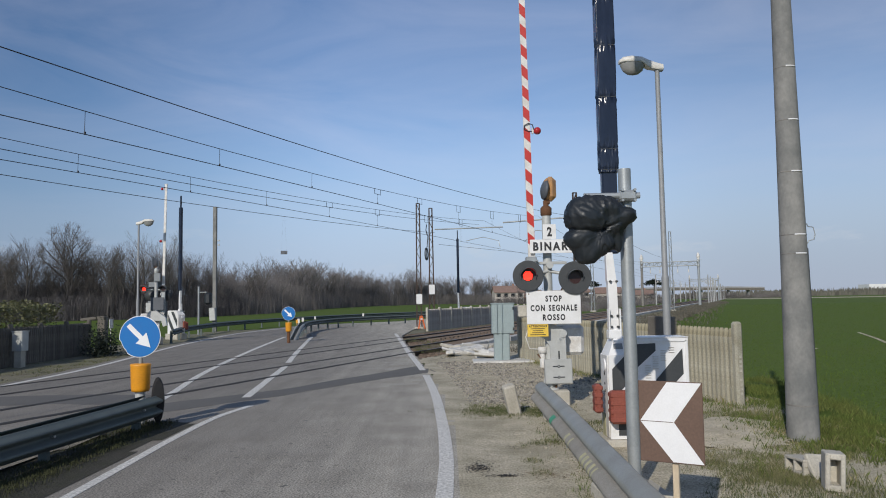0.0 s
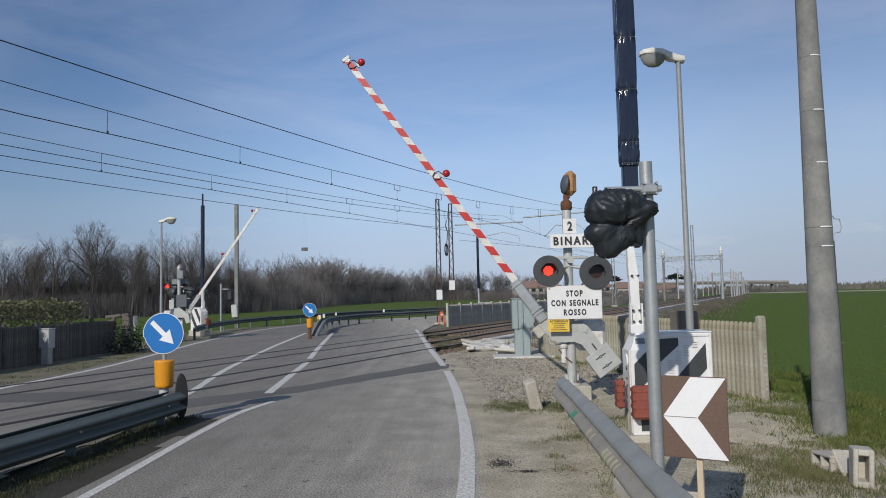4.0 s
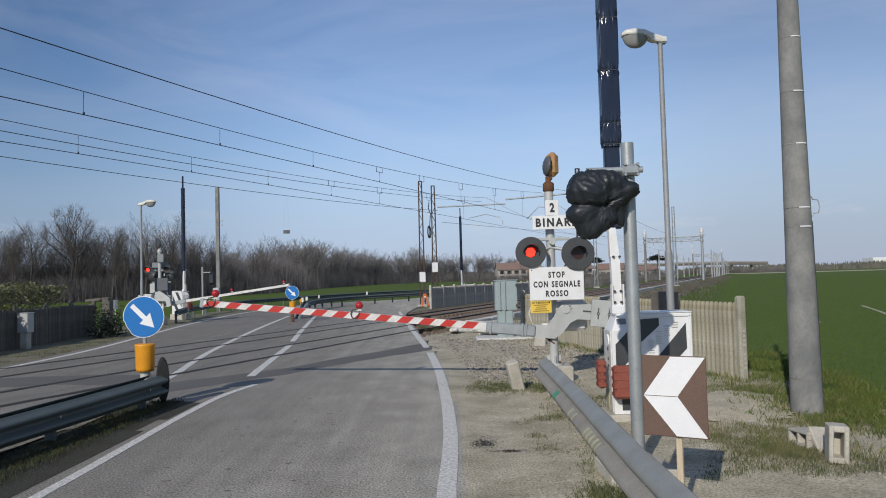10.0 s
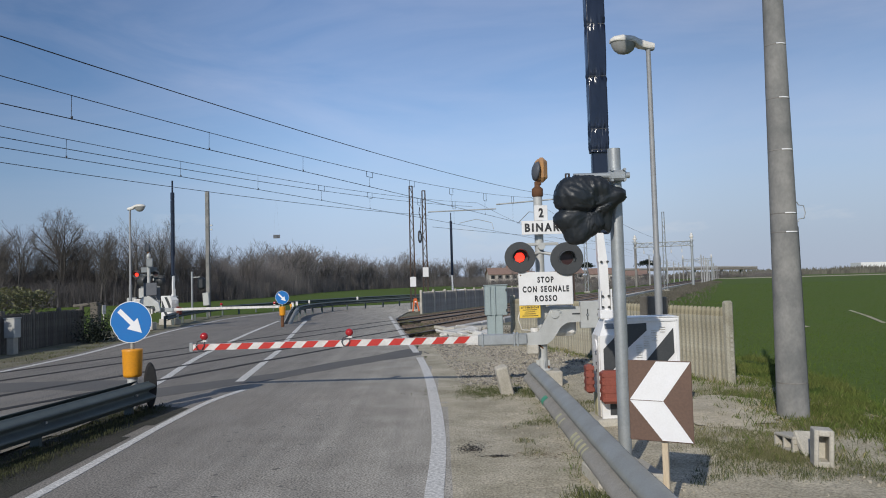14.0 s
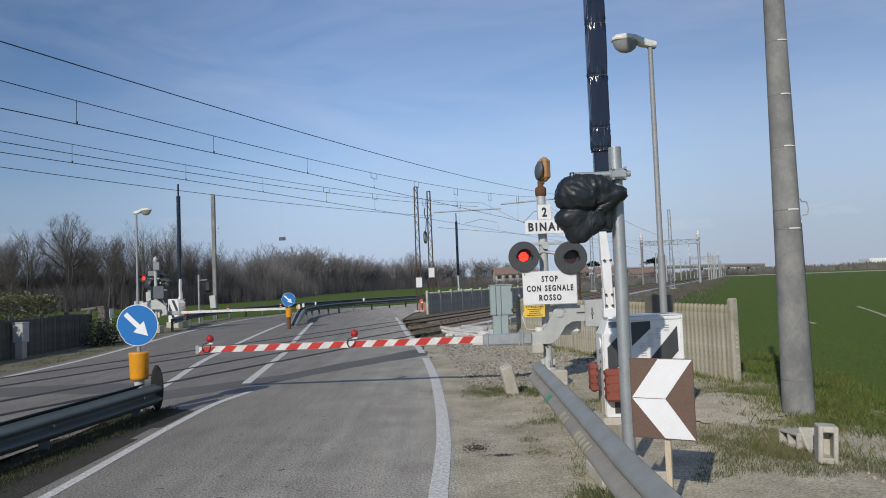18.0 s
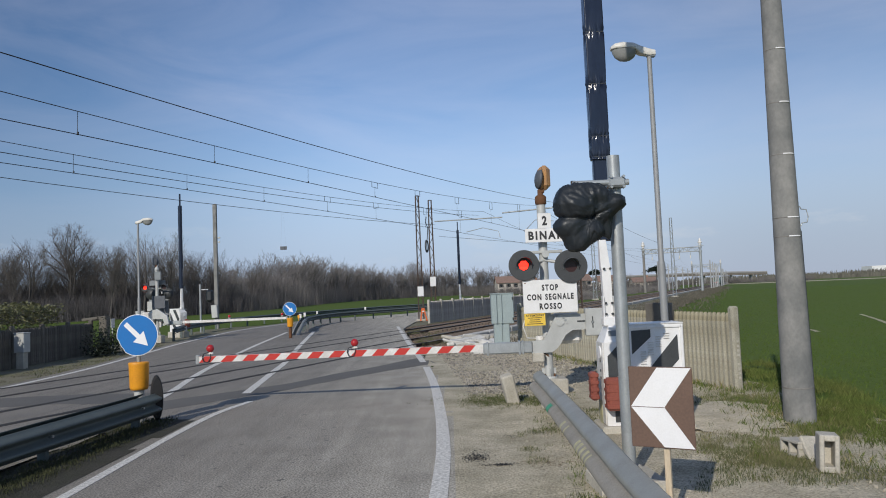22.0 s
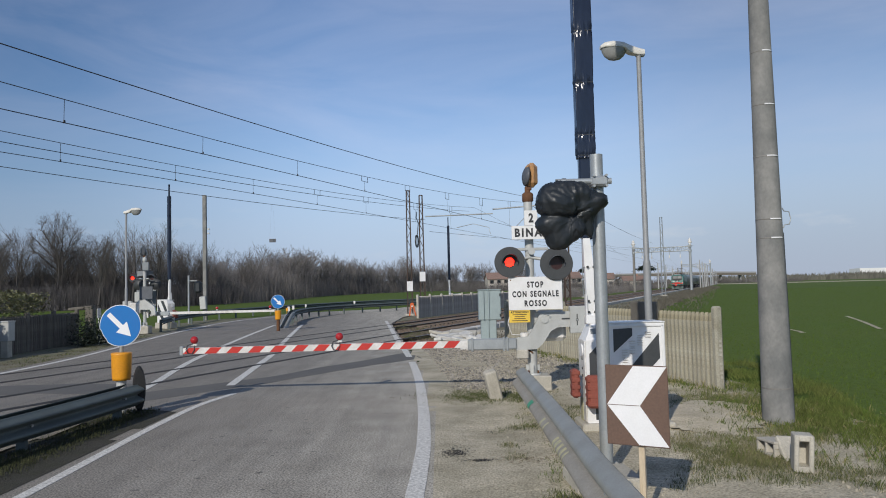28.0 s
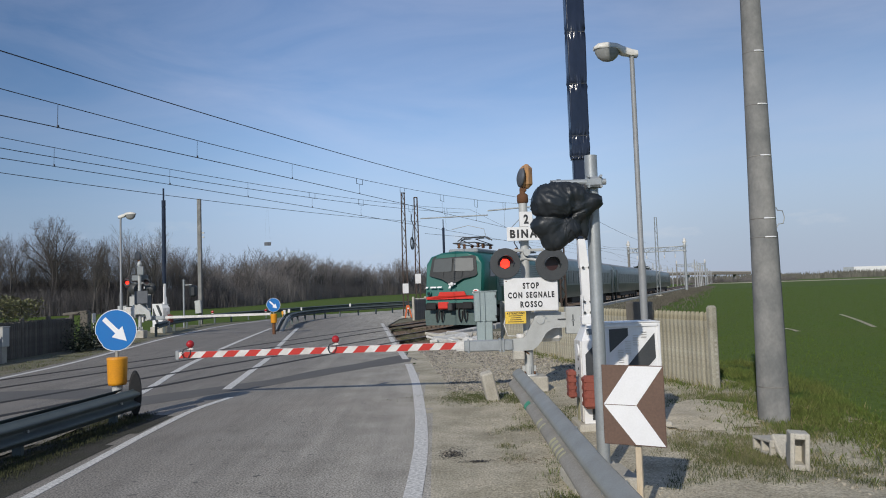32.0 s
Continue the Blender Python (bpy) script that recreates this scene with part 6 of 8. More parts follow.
for y, h in ((11.1, 0.42), (10.4, 0.3)):
    solid("kerb_stone", Shape().box((1.45, y, h / 2 - 0.1), (0.20, 0.22, h), bevel=0.03), M_CONC, "short weathered concrete stub by the guardrail", "concrete stub", "concrete stubs")

gm = guardrail([(-7.80, 38.2), (-8.25, 40.5), (-8.65, 44.3), (-8.55, 48.5), (-7.6, 53.3), (-5.2, 57.2), (-2.6, 61), (2.5, 67)], 0.71, "shade-darkened guardrail of the far median, curving away", -1, posts=2.2, double=True, first=0.9, detail=False, zinc=M_RAILSHADE)
for sd in (1, -1):
    slope = smooth_line([(-7.72, 35.2, -0.80), (-7.74, 36.2, -0.45), (-7.76, 37.3, -0.09), (-7.80, 38.2, 0.0)], 5)
    # paler zinc gives the bent end a lit look beside the shade-dark beam
    part("sloped_end", Shape().sweep([(x * sd + 0.10 * sd, z + 0.555) for x, z in (W_PROFILE if sd > 0 else W_PROFILE[::-1])], slope, closed=True, smooth=True), M_RAILZINC, gm, "end of the rail bent down to the ground")
guardrail([(-13.55, 35.0), (-14.6, 39.5), (-15.2, 44), (-15.4, 50), (-14.2, 58), (-11.0, 68), (-7, 77), (0, 86), (12, 98)], 0.64, "shade-darkened guardrail along the oncoming lane's outer edge", -1, posts=3.0, first=0.6, detail=False, zinc=M_RAILSHADE)

# ---- keep-right signs ----
def keep_right(m, label, foot):
    b = thing("arrow_sign", m, label, "road sign", "arrow signs")
    part("sleeve", Shape().lathe([(0.0, 0.52), (0.125, 0.52), (0.135, 0.56), (0.146, 0.90), (0.152, 0.925), (0.14, 0.935), (0.0, 0.94)], 28), M_ORANGE, b, "scuffed orange plastic sleeve")
    part("post", Shape().tube((0, 0, -0.1), (0, 0, 1.6), 0.03, n=12), M_RAILZINC, b)
    part("foot", Shape().tube((0, 0, -0.06), (0, 0, 0.54), 0.075, n=18), foot, b, "thick foot tube")
    outline = []
    for k in range(48):
        a = 2 * math.pi * k / 48
        r = 0.315 * (0.94 if 3.35 < a < 4.05 else 1.0)
        outline.append((r * math.cos(a), 1.345 + r * math.sin(a)))
    disc = part("disc", Shape().prism([(x * 0.965, 1.345 + (z - 1.345) * 0.965) for x, z in outline][::-1], 0.006, Matrix.Translation((0, -0.047, 0))), M_BLUE, b, "blue disc")
    part("rim", Shape().prism(outline[::-1], 0.008, Matrix.Translation((0, -0.041, 0))), M_REFLWHITE, b, "thin white rim")
    t = pose(0, 0, 1.345, 0, 45, 0)
    arrow = [(-0.25, 0.036), (0.03, 0.036), (0.03, 0.115), (0.235, 0.0), (0.03, -0.115), (0.03, -0.036), (-0.25, -0.036)]
    part("arrow", Shape().prism(arrow, 0.002, Matrix.Translation((0, -0.051, 0)) @ t), M_REFLWHITE, disc, "white arrow that points down to the right")
    return b


for x, y, m_, sc in ((-8.1, 38.5, "o", 1.2), (-8.3, 39.9, "w", 1.6), (-8.6, 42.6, "w", 1.5), (-8.68, 47, "w", 1.2), (-6.5, 55.3, "w", 1.5)):
    solid("delineator", Shape().box((x, y, 0.84), (0.09 * sc, 0.03, 0.15 * sc), m=None, bevel=0.01).tube((x, y, 0.57), (x, y, 0.80), 0.015, n=6), M_WHITEDIRTY if m_ == "w" else M_ORANGE,
          "small reflector on top of the far guardrail", "reflector", "guardrail reflectors")
keep_right(pose(-4.76, 11.0, 0), "blue arrow sign on an orange sleeve at the guardrail's end", M_GREYPAINT)
keep_right(pose(-7.38, 33.2, 0, 0, 0, 4), "blue arrow sign on an orange sleeve beyond the tracks", M_RUST)

# ---- fences, blocks, boxes on the right ----
def picket_panel(m, length, h, root, material, cap):
    """A concrete panel of upright ribs between two rails."""
    n = int(length / 0.125)
    for k in range(n):
        x = 0.09 + k * (length - 0.18) / (n - 1)
        sh = PICKETS.setdefault((h, material.name), None)
        if sh is None:
            s = Shape()
            levels = [(0.0, 0.046, 1.0), (h * 0.76, 0.046, 1.0), (h * 0.77, 0.048, 1.1), (h - 0.15, 0.047, 1.1), (h - 0.05, 0.033, 0.85), (h, 0.012, 0.35)]
            vs_, fs_ = [], []
            for z_, w_, d_ in levels:
                vs_ += [(-w_, 0.03, z_), (-w_, -0.02 * d_, z_), (-w_ * 0.5, -0.05 * d_, z_), (w_ * 0.5, -0.05 * d_, z_), (w_, -0.02 * d_, z_), (w_, 0.03, z_)]
            for i in range(5):
                fs_ += [(i * 6 + j, (i + 1) * 6 + j, (i + 1) * 6 + (j + 1) % 6, i * 6 + (j + 1) % 6) for j in range(6)]
            s.add(vs_, [f[::-1] for f in fs_] + [tuple(range(30, 36))[::-1]])
            sh = PICKETS[(h, material.name)] = s.mesh("picket")
            sh.materials.append(material)
            if material == M_LICHEN:
                sh.materials.append(M_LICHENTOP)
                for f in sh.polygons:
                    if f.center.z > h * 0.85:
                        f.material_index = 1
        part("picket", sh, None, root, m=m @ pose(x, 0, 0))
    part("panel_rail", Shape().box((length / 2, 0.02, h * 0.80), (length - 0.05, 0.05, 0.13), m=m, bevel=0.012).box((length / 2, 0.02, h * 0.15), (length - 0.05, 0.05, 0.2), m=m, bevel=0.012).box((length / 2, 0.045, h * 0.43), (length - 0.05, 0.02, h * 0.78), m=m), cap, root)


PICKETS = {}


def picket_fence(a, b, h, label, material, post_material, panels, lean=0.0, extra=0.10):
    a, b = Vector(a), Vector(b)
    root = thing("concrete_fence", pose(0, 0, 0), label, "fence", "concrete fences")
    ang = math.degrees(math.atan2((b - a).y, (b - a).x))
    step = (b - a) / panels
    for k in range(panels + 1):
        p = a + step * k
        part("fence_post", Shape().box((0, 0, (h + extra) / 2 - 0.1), (0.14, 0.15, h + extra + 0.2), m=pose(p.x, p.y, -0.05, 0, lean, ang), bevel=0.035), post_material, root)
        if k < panels:
            q = p + step.normalized() * 0.06
            picket_panel(pose(q.x, q.y, -0.06, 0, 0, ang), step.length - 0.12, h, root, material, material)
    return root


picket_fence((2.15, 22.3), (4.72, 12.05), 1.33, "old ribbed concrete fence, yellowed by lichen", M_LICHEN, M_LICHEN, 5)
post_marks = bpy.data.objects["concrete_fence"]
for k in range(9):
    if k != 4:
        part("illegible_mark", Shape().box((0, -0.001, 0.20 + 0.075 * k), (0.045, 0.006, 0.04), m=pose(4.737, 11.981, 0, 0, 0, 14), bevel=0.002), M_CONC, post_marks)
solid("dark_screen", Shape().box((0, 0, 0.70), (0.95, 0.07, 1.46), m=pose(4.09, 14.12, 0, 0, 0, -76), bevel=0.02), M_DARKFENCE, "dark rubber-faced panel leaning on the fence", "panel")
picket_fence(tr(41.0, 17.95), tr(67.0, 17.95), 1.36, "grey slab fence beyond the tracks", M_SLABFENCE, M_CONC, 13)
picket_fence((-13.5, 8.5), (-14.1, 28.2), 1.25, "dark stained ribbed fence under a hedge", M_DARKFENCE, M_DARKFENCE, 11)


def hollow_block(m, label):
    """Lies flat; its core opens to one long side."""
    b = thing("hollow_block", m, label, "concrete block", "hollow blocks")
    s = Shape().box((0, 0, 0.015), (0.20, 0.36, 0.03), bevel=0.006).box((0, 0, 0.145), (0.20, 0.36, 0.03), bevel=0.006).box((0.085, 0, 0.08), (0.03, 0.352, 0.10), bevel=0.004)
    for y in (-0.165, 0.0, 0.165):
        s.box((-0.016, y, 0.08), (0.166, 0.03, 0.10), bevel=0.004)
    part("shell", s, M_CONC, b)
    part("groove", Shape().box((0, -0.1805, 0.085), (0.186, 0.003, 0.012)), M_LICHEN, b)
    return b


def upright_block(m, label):
    """Stands on end; its core shows in front."""
    b = thing("hollow_block", m, label, "concrete block", "hollow blocks")
    s = Shape().box((-0.075, 0, 0.18), (0.05, 0.2, 0.36), bevel=0.01).box((0.075, 0, 0.18), (0.05, 0.2, 0.36), bevel=0.01).box((0, 0, 0.33), (0.12, 0.2, 0.06), bevel=0.01).box((0, 0, 0.03), (0.12, 0.2, 0.06), bevel=0.01).box((0, 0.08, 0.18), (0.12, 0.02, 0.3))
    part("shell", s, M_CONC, b)
    return b


solid("broken_slab", Shape().box((0, 0, 0.10), (0.24, 0.06, 0.30), m=pose(3.60, 7.25, 0.0, -38, 6, 12), bevel=0.015), M_CONC, "broken slab of pale concrete leaning on the blocks", "rubble", "broken slabs")
upright_block(pose(3.50, 6.90, -0.02, 0, 3, -16) @ Matrix.Diagonal((0.86, 1, 0.97, 1)), "pale hollow concrete block standing on end in the dirt")
hollow_block(pose(3.52, 7.50, -0.01, -3, 2, 4), "pale hollow concrete block lying on its side")
solid("marker_stone", Shape().box((0, 0, 0.18), (0.20, 0.18, 0.62), m=pose(0.97, 11.72, -0.02, 10, -14, 8), bevel=0.025), M_CONC, "leaning weathered concrete marker stone", "marker stone")

M_RUBBLE = mat("broken_white_concrete", (0.66, 0.65, 0.61), 0.9, spot=(0.45, 0.43, 0.39), amount=0.6, scale=4, fine=40, bump=0.5, vary=0.15)
sc = thing("signal_cabinet", pose(1.56, 21.5, 0), "grey-green steel cabinet on a pedestal beside the track", "cabinet")
part("case", Shape().box((0, 0, 1.25), (0.66, 0.42, 0.88), bevel=0.02), M_CABINET, sc)
part("ridge", Shape().box((-0.19, -0.23, 1.25), (0.05, 0.05, 0.86), bevel=0.012).box((-0.04, -0.23, 1.25), (0.05, 0.05, 0.86), bevel=0.012), M_CABINET, sc)
part("top", Shape().box((0, 0, 1.70), (0.70, 0.46, 0.03), bevel=0.01), M_CABINET, sc)
part("pedestal", Shape().box((-0.04, 0, 0.40), (0.46, 0.36, 0.86), bevel=0.02).box((-0.06, -0.19, 0.42), (0.05, 0.05, 0.8), bevel=0.01), M_CABINET, sc)
for z in (0.95, 1.55):
    part("hinge", Shape().tube((0.30, -0.225, z - 0.04), (0.30, -0.225, z + 0.04), 0.02, n=8), M_BLACK, sc)
solid("cabinet_footing", Shape().box((1.6, 21.5, -0.02), (1.9, 1.1, 0.12), bevel=0.03), M_RUBBLE, "pale concrete footing under the cabinet", "footing")
rnd = random.Random(5)
for k in range(26):
    x, y = rnd.uniform(-0.1, 1.5), rnd.uniform(22.4, 27.5)
    solid("broken_slab", Shape().box((0, 0, 0), (rnd.uniform(0.4, 1.1), rnd.uniform(0.25, 0.6), rnd.uniform(0.06, 0.13)), m=pose(x, y, 0.05 + 0.05 * rnd.random(), rnd.uniform(-18, 18), rnd.uniform(-14, 14), rnd.uniform(0, 180)), bevel=0.02),
          M_RUBBLE if k % 4 else M_CONC, "broken pale concrete slab in a heap by the track", "rubble", "broken slabs")

# ---- left side ----
wb = thing("meter_box", pose(-13.53, 22.7, 0, 0, 0, -12), "pale grey meter box on a concrete post by the fence", "meter box")
part("case", Shape().box((0, 0, 0.76), (0.38, 0.28, 0.60), bevel=0.015), M_GREYPAINT, wb)
part("lid", Shape().box((0, 0, 1.075), (0.41, 0.31, 0.03), bevel=0.008), M_GREYPAINT, wb)
part("post", Shape().box((0, 0, 0.2), (0.26, 0.2, 0.6), bevel=0.01), M_CONC, wb)
gate = thing("gate_pillar", pose(-13.75, 28.4, 0), "weathered concrete gate pillar with a capping", "gate pillar")
part("pillar", Shape().box((0.1, 0, 0.60), (0.30, 0.35, 1.5), bevel=0.03), M_DARKFENCE, gate)
part("capping", Shape().box((-0.15, 0, 1.36), (0.95, 0.3, 0.12), m=pose(0, 0, 0, 0, -5, 0), bevel=0.03), M_DARKFENCE, gate)
solid("enamel_plate", Shape().box((-12.95, 27.6, 1.15), (0.02, 0.3, 0.35), bevel=0.004).tube((-12.97, 27.6, -0.1), (-12.97, 27.6, 1.3), 0.02, n=8), M_WHITEDIRTY, "small pale plate on a rod by the gate", "plate")


def leafy(name, area, count, size, seed, material, label, category):
    rnd, sh = random.Random(seed), Shape()
    for _ in range(count):
        p = Vector(area(rnd))
        t = Matrix.Translation(p) @ Euler((rnd.uniform(-1, 1), rnd.uniform(-1, 1), rnd.uniform(0, 6.28))).to_matrix().to_4x4()
        l = size * rnd.uniform(0.6, 1.3)
        sh.add([(0, -l, 0), (l * 0.45, 0, 0.01), (0, l, 0), (-l * 0.45, 0, 0.01)], [(0, 1, 2), (0, 2, 3)], False, t)
    return solid(name, sh, material, label, category, kind="stuff")


def hedge_area(r):
    y = r.uniform(7.5, 26.5)
    k = 0.5 + 0.5 * noise.noise(Vector((y * 0.6, 0, 0)))
    return (-14.2 - abs(r.gauss(0, 0.5)), y, 0.9 + r.random() ** 0.6 * (0.85 + 0.5 * k))


leafy("hedge", hedge_area, 11000, 0.065, 31, M_LEAF, "overgrown hedge with yellowing leaves above the fence", "hedge")
leafy("bush", lambda r: (-13.0 + r.gauss(0, 0.28), 27.0 + r.gauss(0, 0.4), abs(r.gauss(0.3, 0.4))), 1400, 0.06, 32, M_PINE, "dark evergreen bush beside the gate", "bush")

fp = thing("grey_mast", pose(-16.3, 50.3, 0), "tall square grey concrete mast", "mast")
part("shaft", Shape().box((0, 0, 4.2), (0.25, 0.24, 9.0), bevel=0.02), M_POLE, fp)
part("box", Shape().box((0.0, -0.22, 1.15), (0.42, 0.22, 0.9), m=pose(0, 0, 0, 0, -4, 0), bevel=0.03), M_GREYPAINT, fp)
part("bracket", Shape().box((0.26, 0, 6.3), (0.15, 0.1, 0.1)), M_GREYPAINT, fp)
part("bracket", Shape().box((0.26, 0, 6.0), (0.12, 0.1, 0.1)), M_GREYPAINT, fp)
rs = thing("road_signal_back", pose(-15.6, 45.0, 0), "dark road signal on a zinc pole, seen from behind", "traffic signal")
part("pole", Shape().tube((0, 0, -0.1), (0, 0, 2.95), 0.06, n=12), M_GALV, rs)
part("arm", Shape().tube((0, 0, 2.6), (0.5, 0, 2.6), 0.03, n=8), M_GALV, rs)
part("head", Shape().box((0.6, 0, 2.2), (0.45, 0.35, 0.75), bevel=0.12), M_BAG, rs)

# ---- overhead line ----
def lattice_mast(m, h, label, w=0.34, material=None, step=0.55, plate=None):
    b = thing("catenary_mast", m, label, "catenary mast", "catenary masts")
    material = material or M_RUSTMAST
    for sx in (-1, 1):
        part("leg", Shape().add([(sx * w / 2 - 0.035, -0.06, -0.2), (sx * w / 2 + 0.035, -0.06, -0.2), (sx * w / 2 + 0.035, 0.06, -0.2), (sx * w / 2 - 0.035, 0.06, -0.2),
                                 (sx * w * 0.3 - 0.035, -0.06, h), (sx * w * 0.3 + 0.035, -0.06, h), (sx * w * 0.3 + 0.035, 0.06, h), (sx * w * 0.3 - 0.035, 0.06, h)],
                                [(0, 1, 2, 3), (4, 7, 6, 5), (0, 4, 5, 1), (1, 5, 6, 2), (2, 6, 7, 3), (3, 7, 4, 0)]), material, b)
    for y in (-0.05, 0.05):
        lace = Shape()
        k, z = 0, 0.2
        while z < h - step:
            wa, wb = w / 2 - (w * 0.2) * z / h, w / 2 - (w * 0.2) * (z + step) / h
            sg = 1 if k % 2 else -1
            lace.path([(-sg * wa, y, z), (sg * wb, y, z + step)], 0.016, 4)
            z += step
            k += 1
        part("lacing", lace, material, b)
    part("top_tie", Shape().box((0, 0, h), (w * 0.7, 0.14, 0.05)), material, b)
    part("foot", Shape().box((0, 0, -0.05), (0.7, 0.7, 0.3), bevel=0.04), M_CONC, b)
    if plate:
        part("plate", Shape().box((0, -0.09, plate), (0.40, 0.015, 0.66), bevel=0.004), M_WHITE, b, "blank-looking white plate")
    return b


MA, MB = tr(44.4, 20.0), tr(45.7, 19.62)
lattice_mast(pose(MA.x, MA.y, 0, 0, 0, 10), 8.45, "rusty brown lattice mast with a white plate", plate=1.95)
mb = lattice_mast(pose(MB.x, MB.y, 0, 0, 0, 10), 8.25, "rusty brown lattice mast carrying a cantilever arm", plate=2.6)
inv = mb.matrix_basis.inverted()
part("cantilever", Shape().tube(inv @ tr(45.7, 19.3, 6.75), inv @ tr(45.7, 14.4, 6.66), 0.045, n=10), M_GALV, mb, "grey tubular cantilever")
part("registration_arm", Shape().path([inv @ tr(45.7, 17.0, 5.85), inv @ tr(45.7, 15.8, 6.05), inv @ tr(45.7, 14.7, 5.75), inv @ tr(45.7, 14.6, 5.3)], 0.022), M_GALV, mb)
part("tension_wheel", Shape().lathe([(0.38, -0.03), (0.44, -0.04), (0.44, 0.04), (0.38, 0.03), (0.38, -0.03)], 26, pose(-0.34, -0.12, 5.05, 90, 0, 68)).box((-0.34, -0.12, 5.05), (0.05, 0.05, 0.76)), M_BLACK, mb, "black tension wheel")
part("hanging_chain", Shape().path([(-0.3, -0.1, 7.1), (-0.36, -0.1, 6.7), (-0.22, -0.1, 6.3), (-0.30, -0.12, 5.5)], 0.03), M_WIRE, mb)
mc_at = tr(41.0, 8.55)
mc = lattice_mast(pose(mc_at.x, mc_at.y, 0, 0, 0, 10), 7.9, "brown lattice mast on the near side of the track")
inv = mc.matrix_basis.inverted()
part("cantilever", Shape().tube(inv @ tr(41.0, 9.0, 6.5), inv @ tr(41.0, 12.9, 6.42), 0.045, n=10), M_GALV, mc, "grey tubular cantilever")
part("registration_arm", Shape().path([inv @ tr(41.0, 9.8, 5.7), inv @ tr(41.0, 10.9, 5.85), inv @ tr(41.0, 11.6, 5.2)], 0.022), M_GALV, mc)
for p in (8.2, 18.8):
    q = tr(101, p)
    lattice_mast(pose(q.x, q.y, 0, 0, 0, 10), 10.6, "slim grey lattice mast beside the line", 0.5, M_GALV, 0.8)


def gantry(s, label):
    b = thing("catenary_gantry", along_track(s, 0), label, "catenary gantry", "catenary gantries")
    for p in (7.4, 19.0):
        mast = part("mast", Shape().tube((0, p, -0.2), (0, p, 9.6), 0.30, 0.24, n=14), M_GREYFENCE if p > 15 else M_GALV, b)
        part("collar", Shape().tube((0, p, 8.1), (0, p, 8.5), 0.36, n=14).tube((0, p, 9.0), (0, p, 9.4), 0.34, n=14), M_GALV, mast)
        top = part("insulator", Shape().lathe([(0.10, 9.5), (0.36, 9.7), (0.14, 9.85), (0.42, 10.05), (0.44, 10.3), (0.2, 10.5), (0.34, 10.65), (0.16, 10.9), (0.04, 11.1)], 10, Matrix.Translation((0, p, 0))), M_WHITEDIRTY, b, "pale ribbed insulator")
        part("platform", Shape().box((0, p, 9.45), (0.6, 1.3, 0.08)), M_GALV, top)
    truss = Shape()
    for x in (-0.3, 0.3):
        for z in (8.35, 9.25):
            truss.tube((x, 7.4, z), (x, 19.0, z), 0.085, n=6)
        for k in range(14):
            y = 7.4 + k * 11.6 / 14
            truss.tube((x, y, 8.35 if k % 2 else 9.25), (x, y + 11.6 / 14, 9.25 if k % 2 else 8.35), 0.055, n=5)
            truss.tube((x, y, 8.35), (x, y, 9.25), 0.04, n=4)
    part("truss", truss, M_GALV, b, "deep lattice beam")
    for p in (NEAR, FAR, 9.4, 17.2):
        hang = part("hanger", Shape().tube((0, p, 8.4), (0, p, 7.6), 0.05, n=6), M_GALV, b)
        part("insulator", Shape().lathe([(0.05, 6.9), (0.16, 7.0), (0.06, 7.1), (0.16, 7.25), (0.06, 7.35), (0.16, 7.5), (0.05, 7.6)], 8, Matrix.Translation((0, p, 0))), M_WHITEDIRTY, hang)
    return b


for s in (160, 328):
    gantry(s, "grey steel gantry with a lattice beam across both tracks")
M_PALEMAST = mat("pale_spun_mast", (0.36, 0.365, 0.36), 0.7, spot=(0.25, 0.255, 0.25), amount=0.5, scale=1.0, fine=20, bump=0.05, vary=0.2)


def line_mast(m, h, side, label):
    """A slim pale round mast with a bracket over the track."""
    b = thing("line_mast", m, label, "catenary mast", "line masts")
    part("shaft", Shape().tube((0, 0, -0.2), (0, 0, h), 0.20, 0.14, n=10), M_PALEMAST, b)
    part("bracket", Shape().path([(0, 0, h - 1.9), (0, side * 2.6, h - 1.6)], 0.06).path([(0, 0, h - 0.7), (0, side * 2.6, h - 1.6)], 0.035), M_GALV, b)
    part("insulator", Shape().lathe([(0.05, 0.0), (0.15, 0.1), (0.06, 0.2), (0.15, 0.32), (0.05, 0.45)], 8, Matrix.Translation((0, side * 0.5, h - 1.95))), M_WHITEDIRTY, b)
    return b


for s, p in ((188, 19.0), (216, 7.6), (216, 19.0), (236, 7.6), (244, 19.0), (256, 7.6), (272, 7.6), (272, 19.0), (292, 7.6), (300, 19.0), (345, 7.6), (356, 19.0), (370, 7.6), (384, 7.6), (384, 19.0), (412, 19.0), (440, 7.6), (470, 7.6), (500, 7.6), (530, 19.0)):
    line_mast(along_track(s, p), 7.9 if p < 10 else 7.4, 1 if p < 10 else -1, "slim pale mast beside the line")

SUPPORTS = [-23.7, 45.7, 101, 160, 216, 272, 328, 384, 440]


def sag(s, low, high, near_low, near_high):
    for a, b in zip(SUPPORTS, SUPPORTS[1:]):
        if a <= s <= b:
            lo, hi = (near_low, near_high) if a < 0 else (low, high)
            f = (2 * (s - a) / (b - a) - 1) ** 2
            return lo + (hi - lo) * f
    return low


def wire(name, f, p, s0, s1, r, label):
    pts, s = [], s0
    while s <= s1:
        pts.append(tr(s, p, f(s)))
        s += 2.0 if s < 60 else 7.0
    return solid(name, Shape().path(pts, r, 5), M_WIRE, label, "overhead wire", "overhead wires")


def near_messenger(s):
    return sag(s, 5.75, 6.9, 5.573, 7.2)


def far_messenger(s):
    return sag(s, 5.75, 6.9, 5.625, 7.1)


